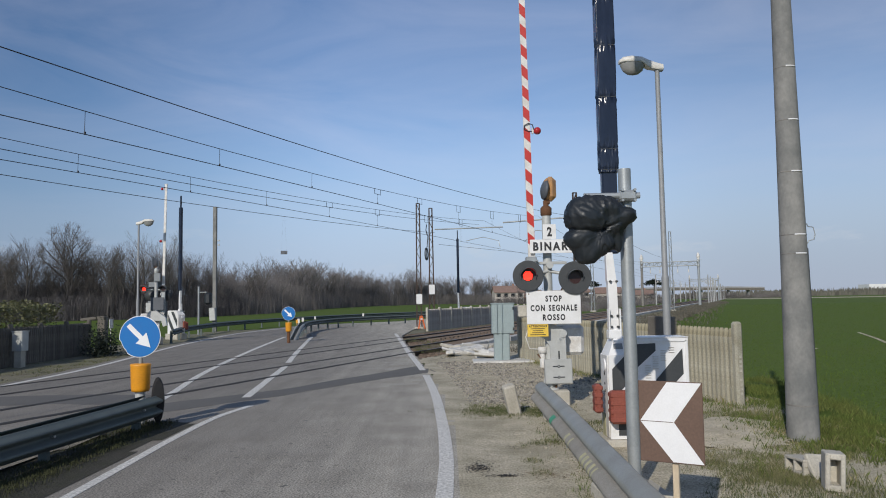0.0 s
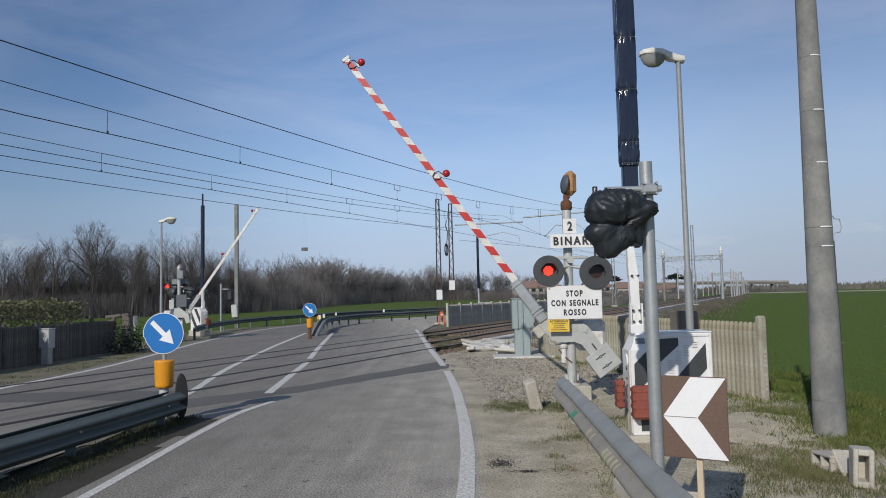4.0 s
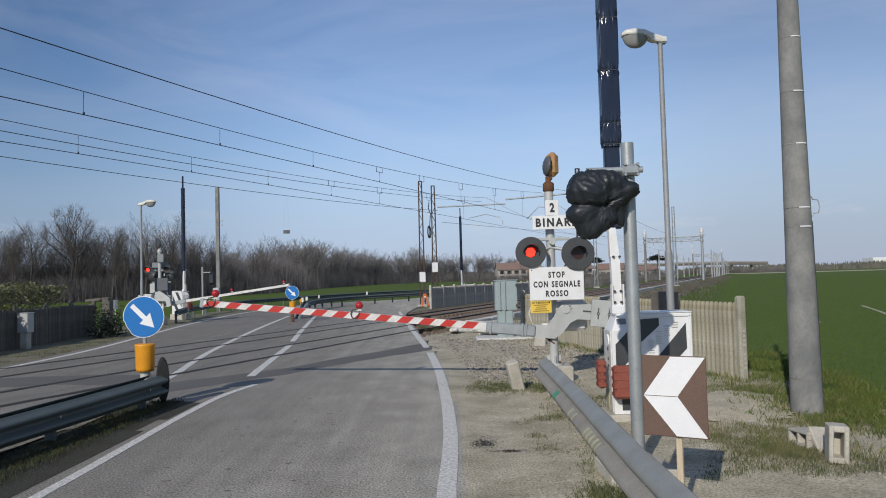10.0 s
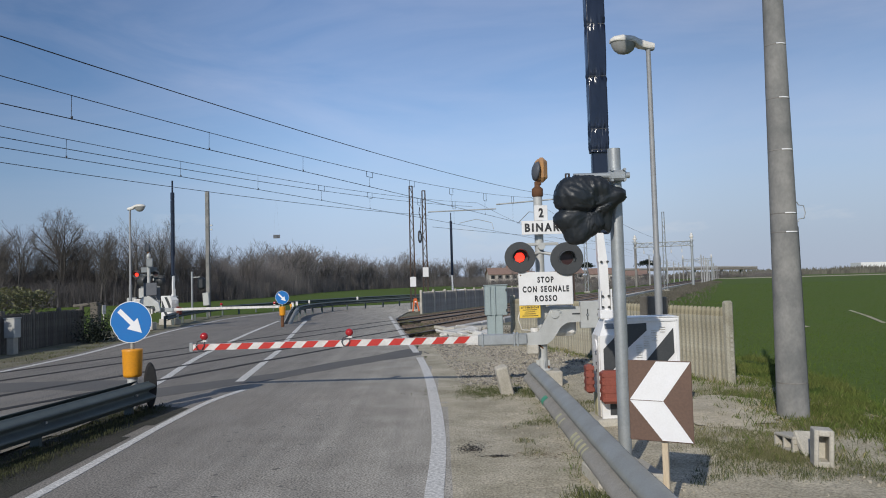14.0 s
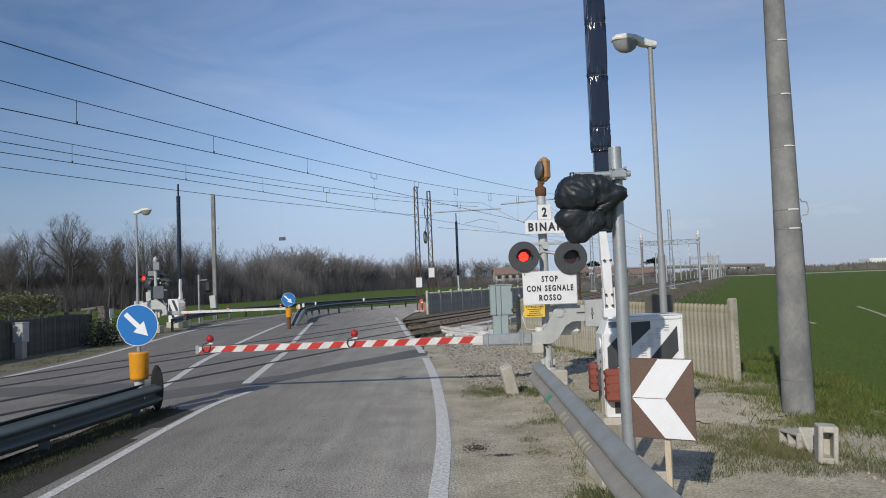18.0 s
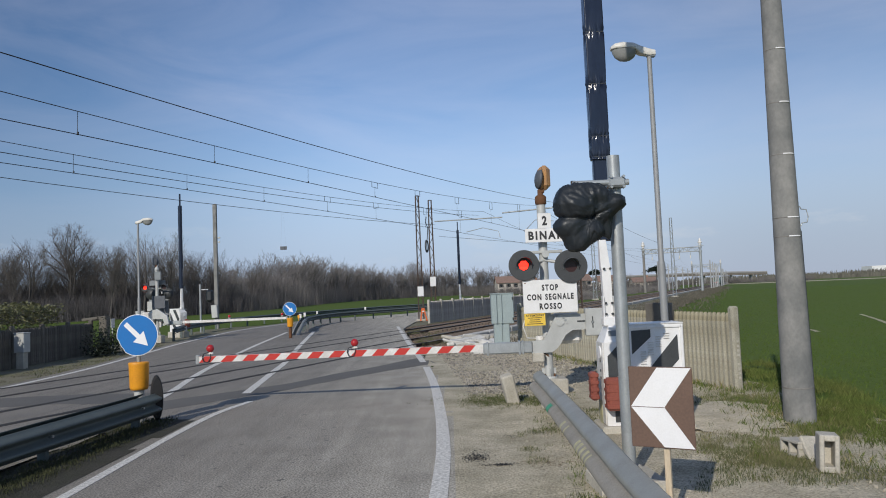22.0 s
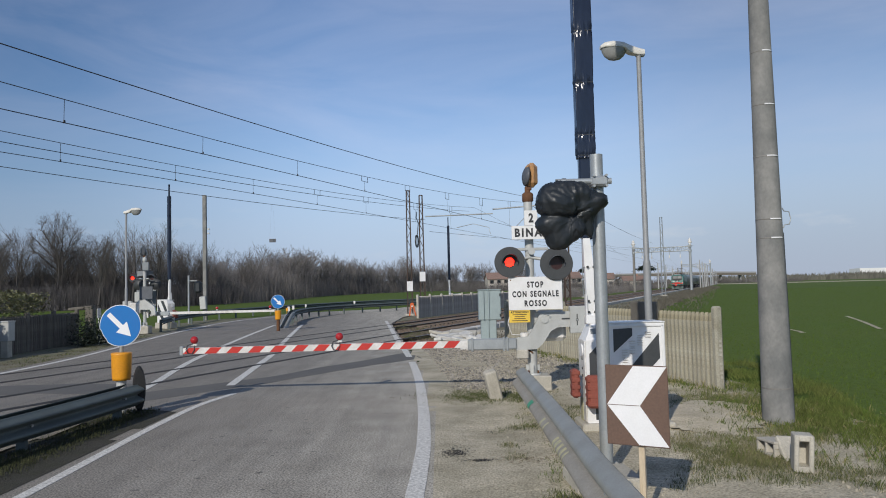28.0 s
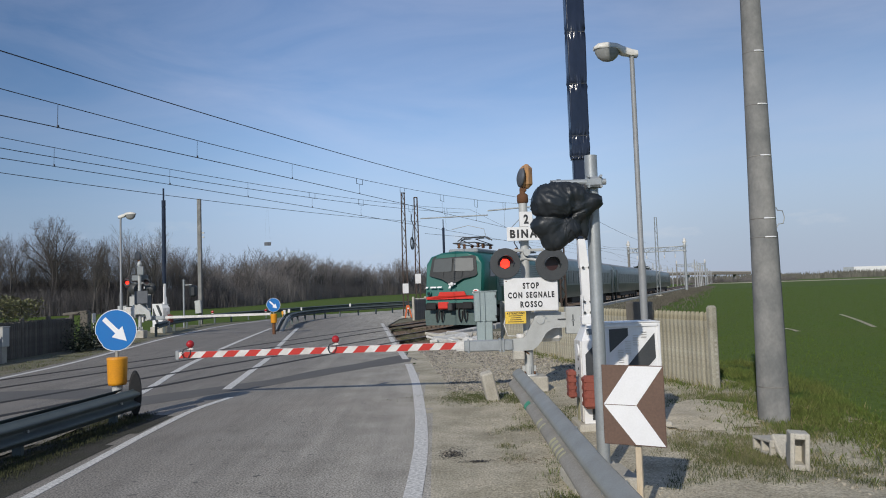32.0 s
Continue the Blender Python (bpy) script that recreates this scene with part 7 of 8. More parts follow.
wire("catenary_wire", near_messenger, NEAR, -23.7, 440, 0.0085, "sagging carrier wire over the near track")
def near_contact(s):
    return 5.28 - 0.185 * math.exp(-abs(s - 8) / 12)


def far_contact(s):
    return 5.36 - 0.25 * math.exp(-abs(s - 9.5) / 15)


wire("contact_wire", near_contact, NEAR, -23.7, 440, 0.0095, "level contact wire over the near track")
wire("catenary_wire", far_messenger, FAR, -23.7, 440, 0.0085, "sagging carrier wire over the far track")
wire("contact_wire", far_contact, FAR, -23.7, 440, 0.0095, "level contact wire over the far track")
wire("catenary_wire", lambda s: 5.446 + 0.0041 * (s - 10) + 0.001 * (s - 10) ** 2, FAR + 0.35, -23.7, 46, 0.010, "second carrier wire over the far track")
wire("feeder_wire", lambda s: 5.27 + 0.00105 * (s - 5) ** 2, 9.0, -22, 45.7, 0.0088, "feeder wire slung beside the line")
wire("feeder_wire", lambda s: 6.99 - 0.02 * (s - 45.7) + 0.00036 * (s - 45.7) ** 2, 9.0, 45.7, 101, 0.013, "feeder wire slung beside the line")
wire("return_wire", lambda s: 5.53 + 0.00075 * (s - 10) ** 2, 19.0, -23, 45.7, 0.011, "return wire on the far side of the line")
wire("feeder_wire", lambda s: 5.7 + 0.028 * (s - 46), 19.0, 45.7, 160, 0.012, "feeder wire rising to the gantry")


def dropper(s, p, upper, lower):
    """A thin dropper; towards the masts it hangs from a U-shaped stirrup."""
    sh = Shape()
    top = upper(s)
    if s > 21:
        drop = min(0.42, (top - lower(s)) * 0.35)
        sh.path([tr(s - 0.22, p, upper(s - 0.22)), tr(s - 0.22, p, top - drop), tr(s + 0.22, p, top - drop), tr(s + 0.22, p, upper(s + 0.22))], 0.011, 4)
        top -= drop
    sh.path([tr(s, p, top), tr(s, p + 0.012, lower(s) + 0.02)], 0.0055, 4).box(tuple(tr(s, p, lower(s) + 0.02)), (0.03, 0.03, 0.06))
    solid("dropper", sh, M_WIRE, "thin dropper between the wires", "dropper", "droppers")


for s in (6.0, 10.0, 13.9, 18.0, 22.2, 25.8, 30.1, 34.9, 40.0):
    dropper(s, NEAR, near_messenger, near_contact)
for s in (8.9, 13.0, 17.0, 20.8, 25.0, 29.2, 34.8, 40.0):
    dropper(s, FAR, far_messenger, far_contact)
hp = tr(27.3, 19.0)
solid("hanging_plate", Shape().box((hp.x, hp.y, 4.11), (0.30, 0.02, 0.16), bevel=0.005).path([(hp.x - 0.12, hp.y, 4.19), tr(27.25, 19.0, 5.73)], 0.0012, 4).path([(hp.x + 0.12, hp.y, 4.19), tr(27.35, 19.0, 5.73)], 0.0012, 4),
      M_GONG, "small grey plate hung from the return wire", "plate")

tc_at = MA + Vector((0.15, -0.8, 0))
M_CONE = mat("orange_cone", (0.75, 0.14, 0.03), 0.5, spot=(0.5, 0.2, 0.1), amount=0.6, scale=6, bump=0.05)
wp = thing("orange_barrier_board", pose(tc_at.x + 0.05, tc_at.y - 0.2, 0, -8, 0, 20), "orange work barrier leaning at the mast", "work barrier")
part("board", Shape().prism([(-0.26, 0.0), (-0.18, 0.0), (-0.06, 0.55), (0.06, 0.55), (0.18, 0.0), (0.26, 0.0), (0.10, 0.85), (-0.10, 0.85)], 0.04), M_CONE, wp)
part("white_panel", Shape().box((0.0, -0.012, 0.63), (0.14, 0.012, 0.08)), M_REFLWHITE, wp)


# ---- trees ----
def bare_tree(seed, h, spread, twig=0.018, levels=4, trunk=0.13, stems=1, kids=(7, 6, 5, 4)):
    """A leafless tree: trunk and limbs split again and again into fine twigs."""
    rnd, wood, fine = random.Random(seed), Shape(), Shape()

    def grow(p, d, length, r, level):
        n = 4 if level == 0 else 3 if level < 3 else 2
        pts, rs, q = [p], [r], p
        for k in range(n):
            d = (d + Vector((rnd.gauss(0, 0.07 if level < 2 else 0.11), rnd.gauss(0, 0.07 if level < 2 else 0.11), 0.06))).normalized()
            q = q + d * length / n
            pts.append(q)
            rs.append(max(r * (1 - 0.6 * (k + 1) / n), twig * 0.6))
        if level < 2:
            wood.path(pts, rs, 6 if level == 0 else 4, caps=False)
        elif level < levels:
            fine.path(pts, rs, 3, caps=False)
        else:
            a = rnd.uniform(0, 6.283)
            w = Vector((math.cos(a), math.sin(a), 0.2)) * twig * 0.9
            fine.add([pts[0] - w, pts[0] + w, pts[1] + w * 0.7, pts[1] - w * 0.7, pts[2]], [(0, 1, 2, 3), (3, 2, 4)])
        if level >= levels:
            return
        m_ = kids[min(level, 3)]
        for k in range(m_):
            f = (0.28 if level == 0 else 0.2) + (0.72 if level == 0 else 0.8) * (k + rnd.random()) / m_
            i = min(int(f * n), n - 1)
            base = pts[i] + (pts[i + 1] - pts[i]) * min(1, f * n - i)
            a = rnd.uniform(0, 6.283)
            out = Vector((math.cos(a), math.sin(a), 0.15)) * spread
            nd = (d * (0.7 + 0.3 * rnd.random()) + out * rnd.uniform(0.6, 1.15)).normalized()
            grow(base, nd, length * rnd.uniform(0.40, 0.62) * (1.15 - 0.35 * f), max(rs[i] * 0.42, twig), level + 1)

    for _ in range(stems):
        lean = Vector((rnd.gauss(0, 0.14), rnd.gauss(0, 0.14), 1)).normalized() if stems > 1 else Vector((0, 0, 1))
        grow(Vector((rnd.gauss(0, 0.35) if stems > 1 else 0, rnd.gauss(0, 0.35) if stems > 1 else 0, -0.2)), lean, h * (0.70 if stems == 1 else 0.74) * rnd.uniform(0.85, 1.1), trunk, 0)
    return wood.mesh("trunk"), fine.mesh("crown")


def round_tree(seed, h, wide):
    """A free-standing leafless tree: a short trunk whose limbs fan out into a domed crown of fine twigs."""
    rnd, wood, fine = random.Random(seed), Shape(), Shape()
    fork, mid = h * 0.36, h * 0.62
    wood.path([Vector((0, 0, -0.2)), Vector((0.05, 0, fork * 0.5)), Vector((0, 0.05, fork)), Vector((0.1, 0, h * 0.55))], [0.17, 0.14, 0.12, 0.07], 7, caps=False)

    def dome(a, e):
        k = rnd.uniform(0.9, 1.02)
        return Vector((math.cos(a) * math.cos(e) * wide * k, math.sin(a) * math.cos(e) * wide * k, mid + math.sin(e) * (h - mid) * k))

    def bend(p, q, lift):
        wave = 0.06 * (q - p).length
        return [p, p.lerp(q, 0.33) + Vector((rnd.gauss(0, wave), rnd.gauss(0, wave), lift * 0.8 + rnd.gauss(0, wave))), p.lerp(q, 0.68) + Vector((rnd.gauss(0, wave), rnd.gauss(0, wave), lift)), q]

    def at(pts, f):
        i = min(int(f * 3), 2)
        return pts[i].lerp(pts[i + 1], f * 3 - i)

    for k in range(24):
        a, e = k * 2.4 + rnd.uniform(-0.3, 0.3), math.asin(max(-0.35, min(0.98, -0.3 + 1.3 * (k + rnd.random()) / 24)))
        limb = bend(Vector((0, 0, fork + (h * 0.5 - fork) * rnd.random())), dome(a, e), 0.25)
        wood.path(limb, [0.075, 0.055, 0.032, 0.012], 4, caps=False)
        for _ in range(11):
            p = at(limb, rnd.uniform(0.3, 0.95))
            branch = bend(p, p.lerp(dome(a + rnd.gauss(0, 0.4), min(1.5, e + rnd.gauss(0, 0.32))), rnd.uniform(0.55, 1.0)), 0.08)
            fine.path(branch, [0.016, 0.012, 0.009, 0.006], 3, caps=False)
            for _ in range(20):
                p = at(branch, rnd.uniform(0.2, 1.0))
                q = p + Vector((math.cos(a) * 0.45 + rnd.gauss(0, 0.4), math.sin(a) * 0.45 + rnd.gauss(0, 0.4), rnd.uniform(0.05, 0.7))) * rnd.uniform(0.5, 1.1)
                w = Vector((rnd.gauss(0, 1), rnd.gauss(0, 1), 0.1)).normalized() * 0.008
                fine.add([p - w, p + w, q + w * 0.4, q - w * 0.4], [(0, 1, 2, 3)])
    return wood.mesh("trunk"), fine.mesh("crown")


def thicket_mesh(seed, width, height, count):
    """A dense stand of thin upright stems with fine side twigs over low brambles."""
    rnd, sh = random.Random(seed), Shape()
    for i in range(count):
        low = i % 2 == 0
        x, y = rnd.uniform(-width / 2, width / 2), rnd.gauss(0, 1.6)
        h = height * (rnd.uniform(0.12, 0.5) if low else rnd.uniform(0.45, 1.0) ** 0.8 * (0.8 + 0.25 * noise.noise(Vector((x * 0.5, seed, 0)))))
        a, lean = rnd.uniform(0, 6.283), rnd.gauss(0, 0.75 if low else 0.16) * h
        w, q = rnd.uniform(0.006, 0.014) * (1.6 if low else 1.0), rnd.uniform(0, 3.14)
        side = Vector((math.cos(q) * w, math.sin(q) * w, 0))
        stem = [Vector((x + math.cos(a) * lean * f * f, y + math.sin(a) * lean * f * f, h * f - 0.05)) for f in (0, 0.4, 0.75, 1.0)]
        for k in range(3):
            f0, f1 = 1 - 0.28 * k, 1 - 0.28 * (k + 1)
            sh.add([stem[k] - side * f0, stem[k] + side * f0, stem[k + 1] + side * f1, stem[k + 1] - side * f1], [(0, 1, 2, 3)])
        for _ in range(4 if low else 9):
            f = rnd.uniform(0.25, 1.0)
            k = min(int(f * 3), 2)
            p = stem[k].lerp(stem[k + 1], f * 3 - k)
            b, l = rnd.uniform(0, 6.283), h * rnd.uniform(0.10, 0.26)
            tip = p + Vector((math.cos(b) * l * 0.55, math.sin(b) * l * 0.55, l * rnd.uniform(0.5, 0.95)))
            s2 = side * rnd.uniform(0.4, 0.6)
            sh.add([p - s2, p + s2, tip], [(0, 1, 2)])
    me = sh.mesh("thicket")
    me.materials.append(M_THICKET)
    return me


TREES = []
for k, (h, spread, twig, stems, kids) in enumerate(((9.5, 0.95, 0.010, 1, (9, 7, 6, 4)), (9.4, 0.62, 0.008, 1, (15, 6, 4, 2)), (8.6, 0.55, 0.008, 2, (11, 6, 4, 2)), (7.0, 1.0, 0.013, 2, (7, 5, 4, 3)),
                                                    (6.6, 0.9, 0.013, 3, (6, 5, 4, 3)), (7.6, 0.7, 0.013, 2, (6, 5, 4, 3)), (8.6, 0.75, 0.020, 3, (7, 6, 6, 0)), (8.0, 0.9, 0.020, 3, (7, 6, 6, 0)))):
    wood, fine = bare_tree(40 + k, h, spread, twig, 3 if k > 5 else 4, 0.13 if stems == 1 else 0.085, stems, kids)
    wood.materials.append(M_BARK)
    # kinds from 3 on stand far off and get the haze-paled twigs
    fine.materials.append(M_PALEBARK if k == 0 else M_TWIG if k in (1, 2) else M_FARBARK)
    TREES.append((wood, fine))
oak = [me.copy() for me in TREES[0]]
for me in oak:
    me.materials.clear()
    me.materials.append(M_BARK)
TREES.append(tuple(oak))
dome_tree = round_tree(5, 11.9, 3.4)
for me, m in zip(dome_tree, (M_BARK, M_TWIG)):
    me.materials.append(m)
TREES.append(dome_tree)
DARK_THICKETS = []
THICKETS = [thicket_mesh(70 + k, 9.0, 2.9, 1900) for k in range(4)]

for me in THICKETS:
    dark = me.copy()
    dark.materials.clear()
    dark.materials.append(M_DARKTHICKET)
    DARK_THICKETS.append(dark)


def plant_tree(k, x, y, scale, turn, label):
    wood, fine = TREES[k]
    b = thing("bare_tree", pose(x, y, -0.1, 0, 0, turn) @ Matrix.Scale(scale, 4), label, "tree", "bare trees")
    part("trunk", wood, None, b)
    part("crown", fine, None, b)


rnd = random.Random(77)
BELT = smooth_line([(-84, 92, 0), (-66, 97, 0), (-50, 102, 0), (-41, 116, 0), (-38, 137, 0), (-40, 165, 0), (-42, 200, 0), (-42, 250, 0), (-38, 300, 0), (-28, 345, 0), (-12, 395, 0), (14, 430, 0), (55, 450, 0)], 9)
for i, p in enumerate(BELT):
    d = BELT[min(i + 1, len(BELT) - 1)] - BELT[max(i - 1, 0)]
    ang = math.degrees(math.atan2(d.y, d.x))
    side = Vector((-d.y, d.x, 0)).normalized()
    for row in range(3):
        q = p + side * (1.0 + 4.0 * row + rnd.uniform(-1.5, 1.5)) + d * rnd.uniform(-0.5, 0.5)
        left = p.y < 112
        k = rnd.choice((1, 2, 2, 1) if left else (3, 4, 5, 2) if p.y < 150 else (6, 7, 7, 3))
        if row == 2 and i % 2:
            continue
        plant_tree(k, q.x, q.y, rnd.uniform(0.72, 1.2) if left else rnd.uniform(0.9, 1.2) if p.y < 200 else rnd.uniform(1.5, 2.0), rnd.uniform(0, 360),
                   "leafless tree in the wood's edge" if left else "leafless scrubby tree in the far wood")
    for row in range(2 if 112 < p.y < 150 else 3):
        q = p + side * (1.5 + 4.5 * row)
        # the tone follows distance, as haze would
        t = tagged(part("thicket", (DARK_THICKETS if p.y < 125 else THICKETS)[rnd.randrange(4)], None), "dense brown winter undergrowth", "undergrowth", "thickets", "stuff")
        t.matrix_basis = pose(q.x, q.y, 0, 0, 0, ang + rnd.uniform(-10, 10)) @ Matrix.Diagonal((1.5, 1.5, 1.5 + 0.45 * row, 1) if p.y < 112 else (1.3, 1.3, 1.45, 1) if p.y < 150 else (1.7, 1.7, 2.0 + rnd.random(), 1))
for k, x, y, sc_, lab in ((9, -55.2, 104.5, 1.22, "broad leafless tree that stands above the wood"), (8, -62, 98, 1.2, "broad leafless tree in the wood's edge"), (1, -42.5, 100, 1.3, "slender leafless tree in the wood's edge"),
                          (2, -40.5, 104, 1.35, "slender leafless tree in the wood's edge"), (1, -57, 97, 1.25, "slender leafless tree in the wood's edge"), (2, -47, 100, 1.15, "slender leafless tree in the wood's edge"),
                          (0, -17.2, 385, 2.15, "pale round-crowned leafless tree far off"), (0, -20.6, 390, 2.1, "pale round-crowned leafless tree far off"), (0, -19, 380, 2.25, "pale round-crowned leafless tree far off"), (0, 30, 300, 0.9, "leafless tree far off")):
    plant_tree(k, x, y, sc_, 40 * k, lab)
for k in range(9):
    plant_tree(1 + k % 2, -73 + 3.3 * k + rnd.uniform(-1, 1), 101 + rnd.uniform(-2, 4), rnd.uniform(1.05, 1.38), 77 * k, "slender leafless tree in the wood's edge")

# distant woods and buildings
rnd = random.Random(91)
far_wood = Shape()
for k in range(16000):
    x, y = 60 + rnd.random() * 1500, 980 + rnd.uniform(-60, 60)
    if x < 330:
        y += 350
    h = 10 * (0.55 + 0.5 * noise.noise(Vector((x * 0.02, 0, 0))) + 0.3 * noise.noise(Vector((x * 0.11, 3, 0)))) + rnd.uniform(1, 4)
    if k % 2:
        h = rnd.uniform(3.5, 6.5)
    w, lean = (rnd.uniform(1.6, 3.4), 0.0) if k % 2 else (rnd.uniform(0.3, 1.1), rnd.gauss(0, 0.8))
    far_wood.add([(x - w, y, -0.5), (x + w, y, -0.5), (x + w * 0.7 + lean, y, h * 0.7), (x - w * 0.7 + lean, y, h * 0.75), (x + lean * 1.5, y, h)], [(0, 1, 2, 3), (3, 2, 4)])
solid("field_track", sheet([(160, 385), (2500, 385), (2500, 470), (160, 470)], -0.02, 0.05), M_DIRT, "pale gravel track along the far edge of the wheat", "track", kind="structure")
solid("far_wood", far_wood, M_FARWOOD, "low brown line of distant woods", "woods", kind="stuff")


def house(m, l, w, eaves, ridge, wall, label, windows=5):
    b = thing("farmhouse", m, label, "house", "far houses")
    part("wall", Shape().prism([(-w / 2, -0.2), (w / 2, -0.2), (w / 2, eaves), (0, ridge - 0.25), (-w / 2, eaves)][::-1], l, pose(-l / 2, 0, 0, 0, 0, -90)), wall, b)
    for sy in (-1, 1):
        run = math.hypot(w / 2 + 0.5, ridge - eaves)
        ang = math.degrees(math.atan2(ridge - eaves + 0.25, w / 2 + 0.5))
        part("roof_slope", Shape().add([(-l / 2 - 0.5, sy * (w / 2 + 0.5), eaves - 0.25), (l / 2 + 0.5, sy * (w / 2 + 0.5), eaves - 0.25), (l / 2 + 0.5, 0, ridge), (-l / 2 - 0.5, 0, ridge),
                                        (-l / 2 - 0.5, sy * (w / 2 + 0.5), eaves), (l / 2 + 0.5, sy * (w / 2 + 0.5), eaves), (l / 2 + 0.5, 0, ridge + 0.22), (-l / 2 - 0.5, 0, ridge + 0.22)],
                                       [(0, 1, 2, 3), (7, 6, 5, 4), (0, 4, 5, 1), (1, 5, 6, 2), (3, 7, 4, 0), (2, 6, 7, 3)]), M_TILE, b)
    part("chimney", Shape().box((l * 0.2, 0.6, ridge + 0.3), (0.7, 0.7, 1.4), bevel=0.05), M_BRICKWALL, b)
    for k in range(windows):
        for z in ((eaves * 0.3, eaves * 0.74) if eaves > 4 else (eaves * 0.5,)):
            x = -l / 2 + l * (k + 0.5) / windows
            wn_ = part("window", Shape().box((x, -w / 2 - 0.02, z), (1.0, 0.08, 1.4)), M_GLASS, b)
            for sg in (-0.75, 0.75):
                part("shutter", Shape().box((x + sg, -w / 2 - 0.05, z), (0.45, 0.06, 1.4)), M_BARK, wn_)
    return b


house(pose(26.5, 312, 0, 0, 0, 6), 12.5, 8, 5.0, 7.6, M_PLASTER, "pale farmhouse with a red tiled roof, far off", 4)
house(pose(37.5, 325, 0, 0, 0, -10), 9, 7, 3.6, 5.8, M_BRICKWALL, "brick farm building with a red tiled roof, far off", 3)
house(pose(56, 315, 0, 0, 0, 12), 10, 8, 4.6, 7.2, M_PLASTER, "plastered house with a red tiled roof, far off", 4)
house(pose(72, 322, 0, 0, 0, -5), 11, 7, 4.0, 6.4, M_PLASTER, "pale house with a red tiled roof, far off", 4)
house(pose(90, 335, 0, 0, 0, 3), 11, 8, 3.0, 5.0, M_PLASTER, "low plastered house, far off", 3)
def umbrella_pine(x, y, h, wide, seed):
    """A tall pine with a flat spreading crown."""
    rnd_, sh = random.Random(seed), Shape()
    for _ in range(1500):
        f = rnd_.gauss(0, 0.5)
        p = Vector((x + f * wide, y + rnd_.gauss(0, 0.4) * wide, h - 0.35 * abs(f) * wide * 0.6 + rnd_.gauss(0, 0.45)))
        t = Matrix.Translation(p) @ Euler((rnd_.uniform(-1, 1), rnd_.uniform(-1, 1), rnd_.uniform(0, 6.28))).to_matrix().to_4x4()
        sh.add([(0, -0.45, 0), (0.2, 0, 0.01), (0, 0.45, 0), (-0.2, 0, 0.01)], [(0, 1, 2), (0, 2, 3)], False, t)
    b = thing("umbrella_pine", pose(0, 0, 0), "dark evergreen pine with a flat crown, far off", "tree", "far pines")
    part("trunk", Shape().tube((x, y, -0.2), (x + 0.3, y, h - 0.4), 0.28, n=8), M_BARK, b)
    part("crown", sh, M_PINE, b)


umbrella_pine(67, 330, 8.4, 2.4, 3)
umbrella_pine(92, 320, 8.6, 3.4, 4)
for k in range(24):
    plant_tree(rnd.choice((6, 7)), rnd.uniform(-5, 110), rnd.choice((rnd.uniform(270, 295), rnd.uniform(330, 380))), rnd.uniform(0.55, 0.9), rnd.uniform(0, 360), "leafless tree among the far houses")

for k in range(9):
    t = tagged(part("thicket", THICKETS[k % 4], None), "low bare hedge before the far houses", "undergrowth", "thickets", "stuff")
    t.matrix_basis = pose(12 + 9.5 * k, 292 + 2 * (k % 3), 0, 0, 0, rnd.uniform(-10, 10)) @ Matrix.Scale(1.3 + 0.4 * rnd.random(), 4)
for k in range(26):
    t = tagged(part("thicket", THICKETS[k % 4], None), "low grey scrub on the far side of the line", "undergrowth", "thickets", "stuff")
    t.matrix_basis = Matrix.Translation(tr(84 + 7.5 * k, 21.5 + 1.5 * (k % 3))) @ pose(0, 0, -0.1, 0, 0, 68 + rnd.uniform(-12, 12)) @ Matrix.Scale(0.45 + 0.25 * rnd.random(), 4)
for k in range(15):
    t = tagged(part("thicket", THICKETS[k % 4], None), "bare brown scrub under the far overpass", "undergrowth", "thickets", "stuff")
    t.matrix_basis = pose(66 + 15.5 * k, 570 + 4 * (k % 3), 0, 0, 0, rnd.uniform(-10, 10)) @ Matrix.Scale(1.7 + 0.4 * rnd.random(), 4)
br = thing("overpass", pose(0, 0, 0), "long pale concrete road overpass across the plain", "bridge")
pts = [(40, 590, 7.6), (100, 595, 8.6), (150, 600, 9.3), (195, 603, 9.5), (236, 606, 9.2), (266, 609, 8.4)]
part("deck", Shape().sweep([(-4.6, -2.2), (4.6, -2.2), (4.6, -0.6), (5, -0.6), (5, 0.5), (4.7, 0.5), (4.7, 0.0), (-4.7, 0.0), (-4.7, 0.5), (-5, 0.5), (-5, -0.6), (-4.6, -0.6)], pts, closed=True), M_FARCONC, br)
part("girder", Shape().sweep([(-4.75, -2.4), (4.75, -2.4), (4.75, -0.62), (-4.75, -0.62)], pts, closed=True), M_DARKFENCE, br, "dark girder under the deck")
for k in range(9):
    f = k / 8 * 4.6
    i = int(f)
    a, b_ = Vector(pts[i]), Vector(pts[i + 1])
    q = a + (b_ - a) * (f - i)
    part("pier", Shape().box((q.x, q.y, q.z / 2 - 0.7), (1.2, 3.5, q.z + 0.3)), M_FARCONC, br)
solid("warehouse", Shape().box((700, 1150, 8), (70, 30, 17), bevel=0.3), M_WHITE, "white warehouse on the horizon", "warehouse")


# ---- the train ----
def ring(hw, z0, z1, shoulder, n=6):
    """A carriage's outline, from the lower left round the roof to the lower right."""
    pts = [(-hw, z0), (-hw, shoulder)]
    for k in range(1, n):
        a = math.pi * k / n
        pts.append((-hw * math.cos(a) * (1 - 0.03 * math.sin(a)), shoulder + (z1 - shoulder) * math.sin(a) ** 0.75))
    return pts + [(hw, shoulder), (hw, z0)]


def rake(z):
    return 0.0 if z < 1.7 else 0.27 * (z - 1.7)


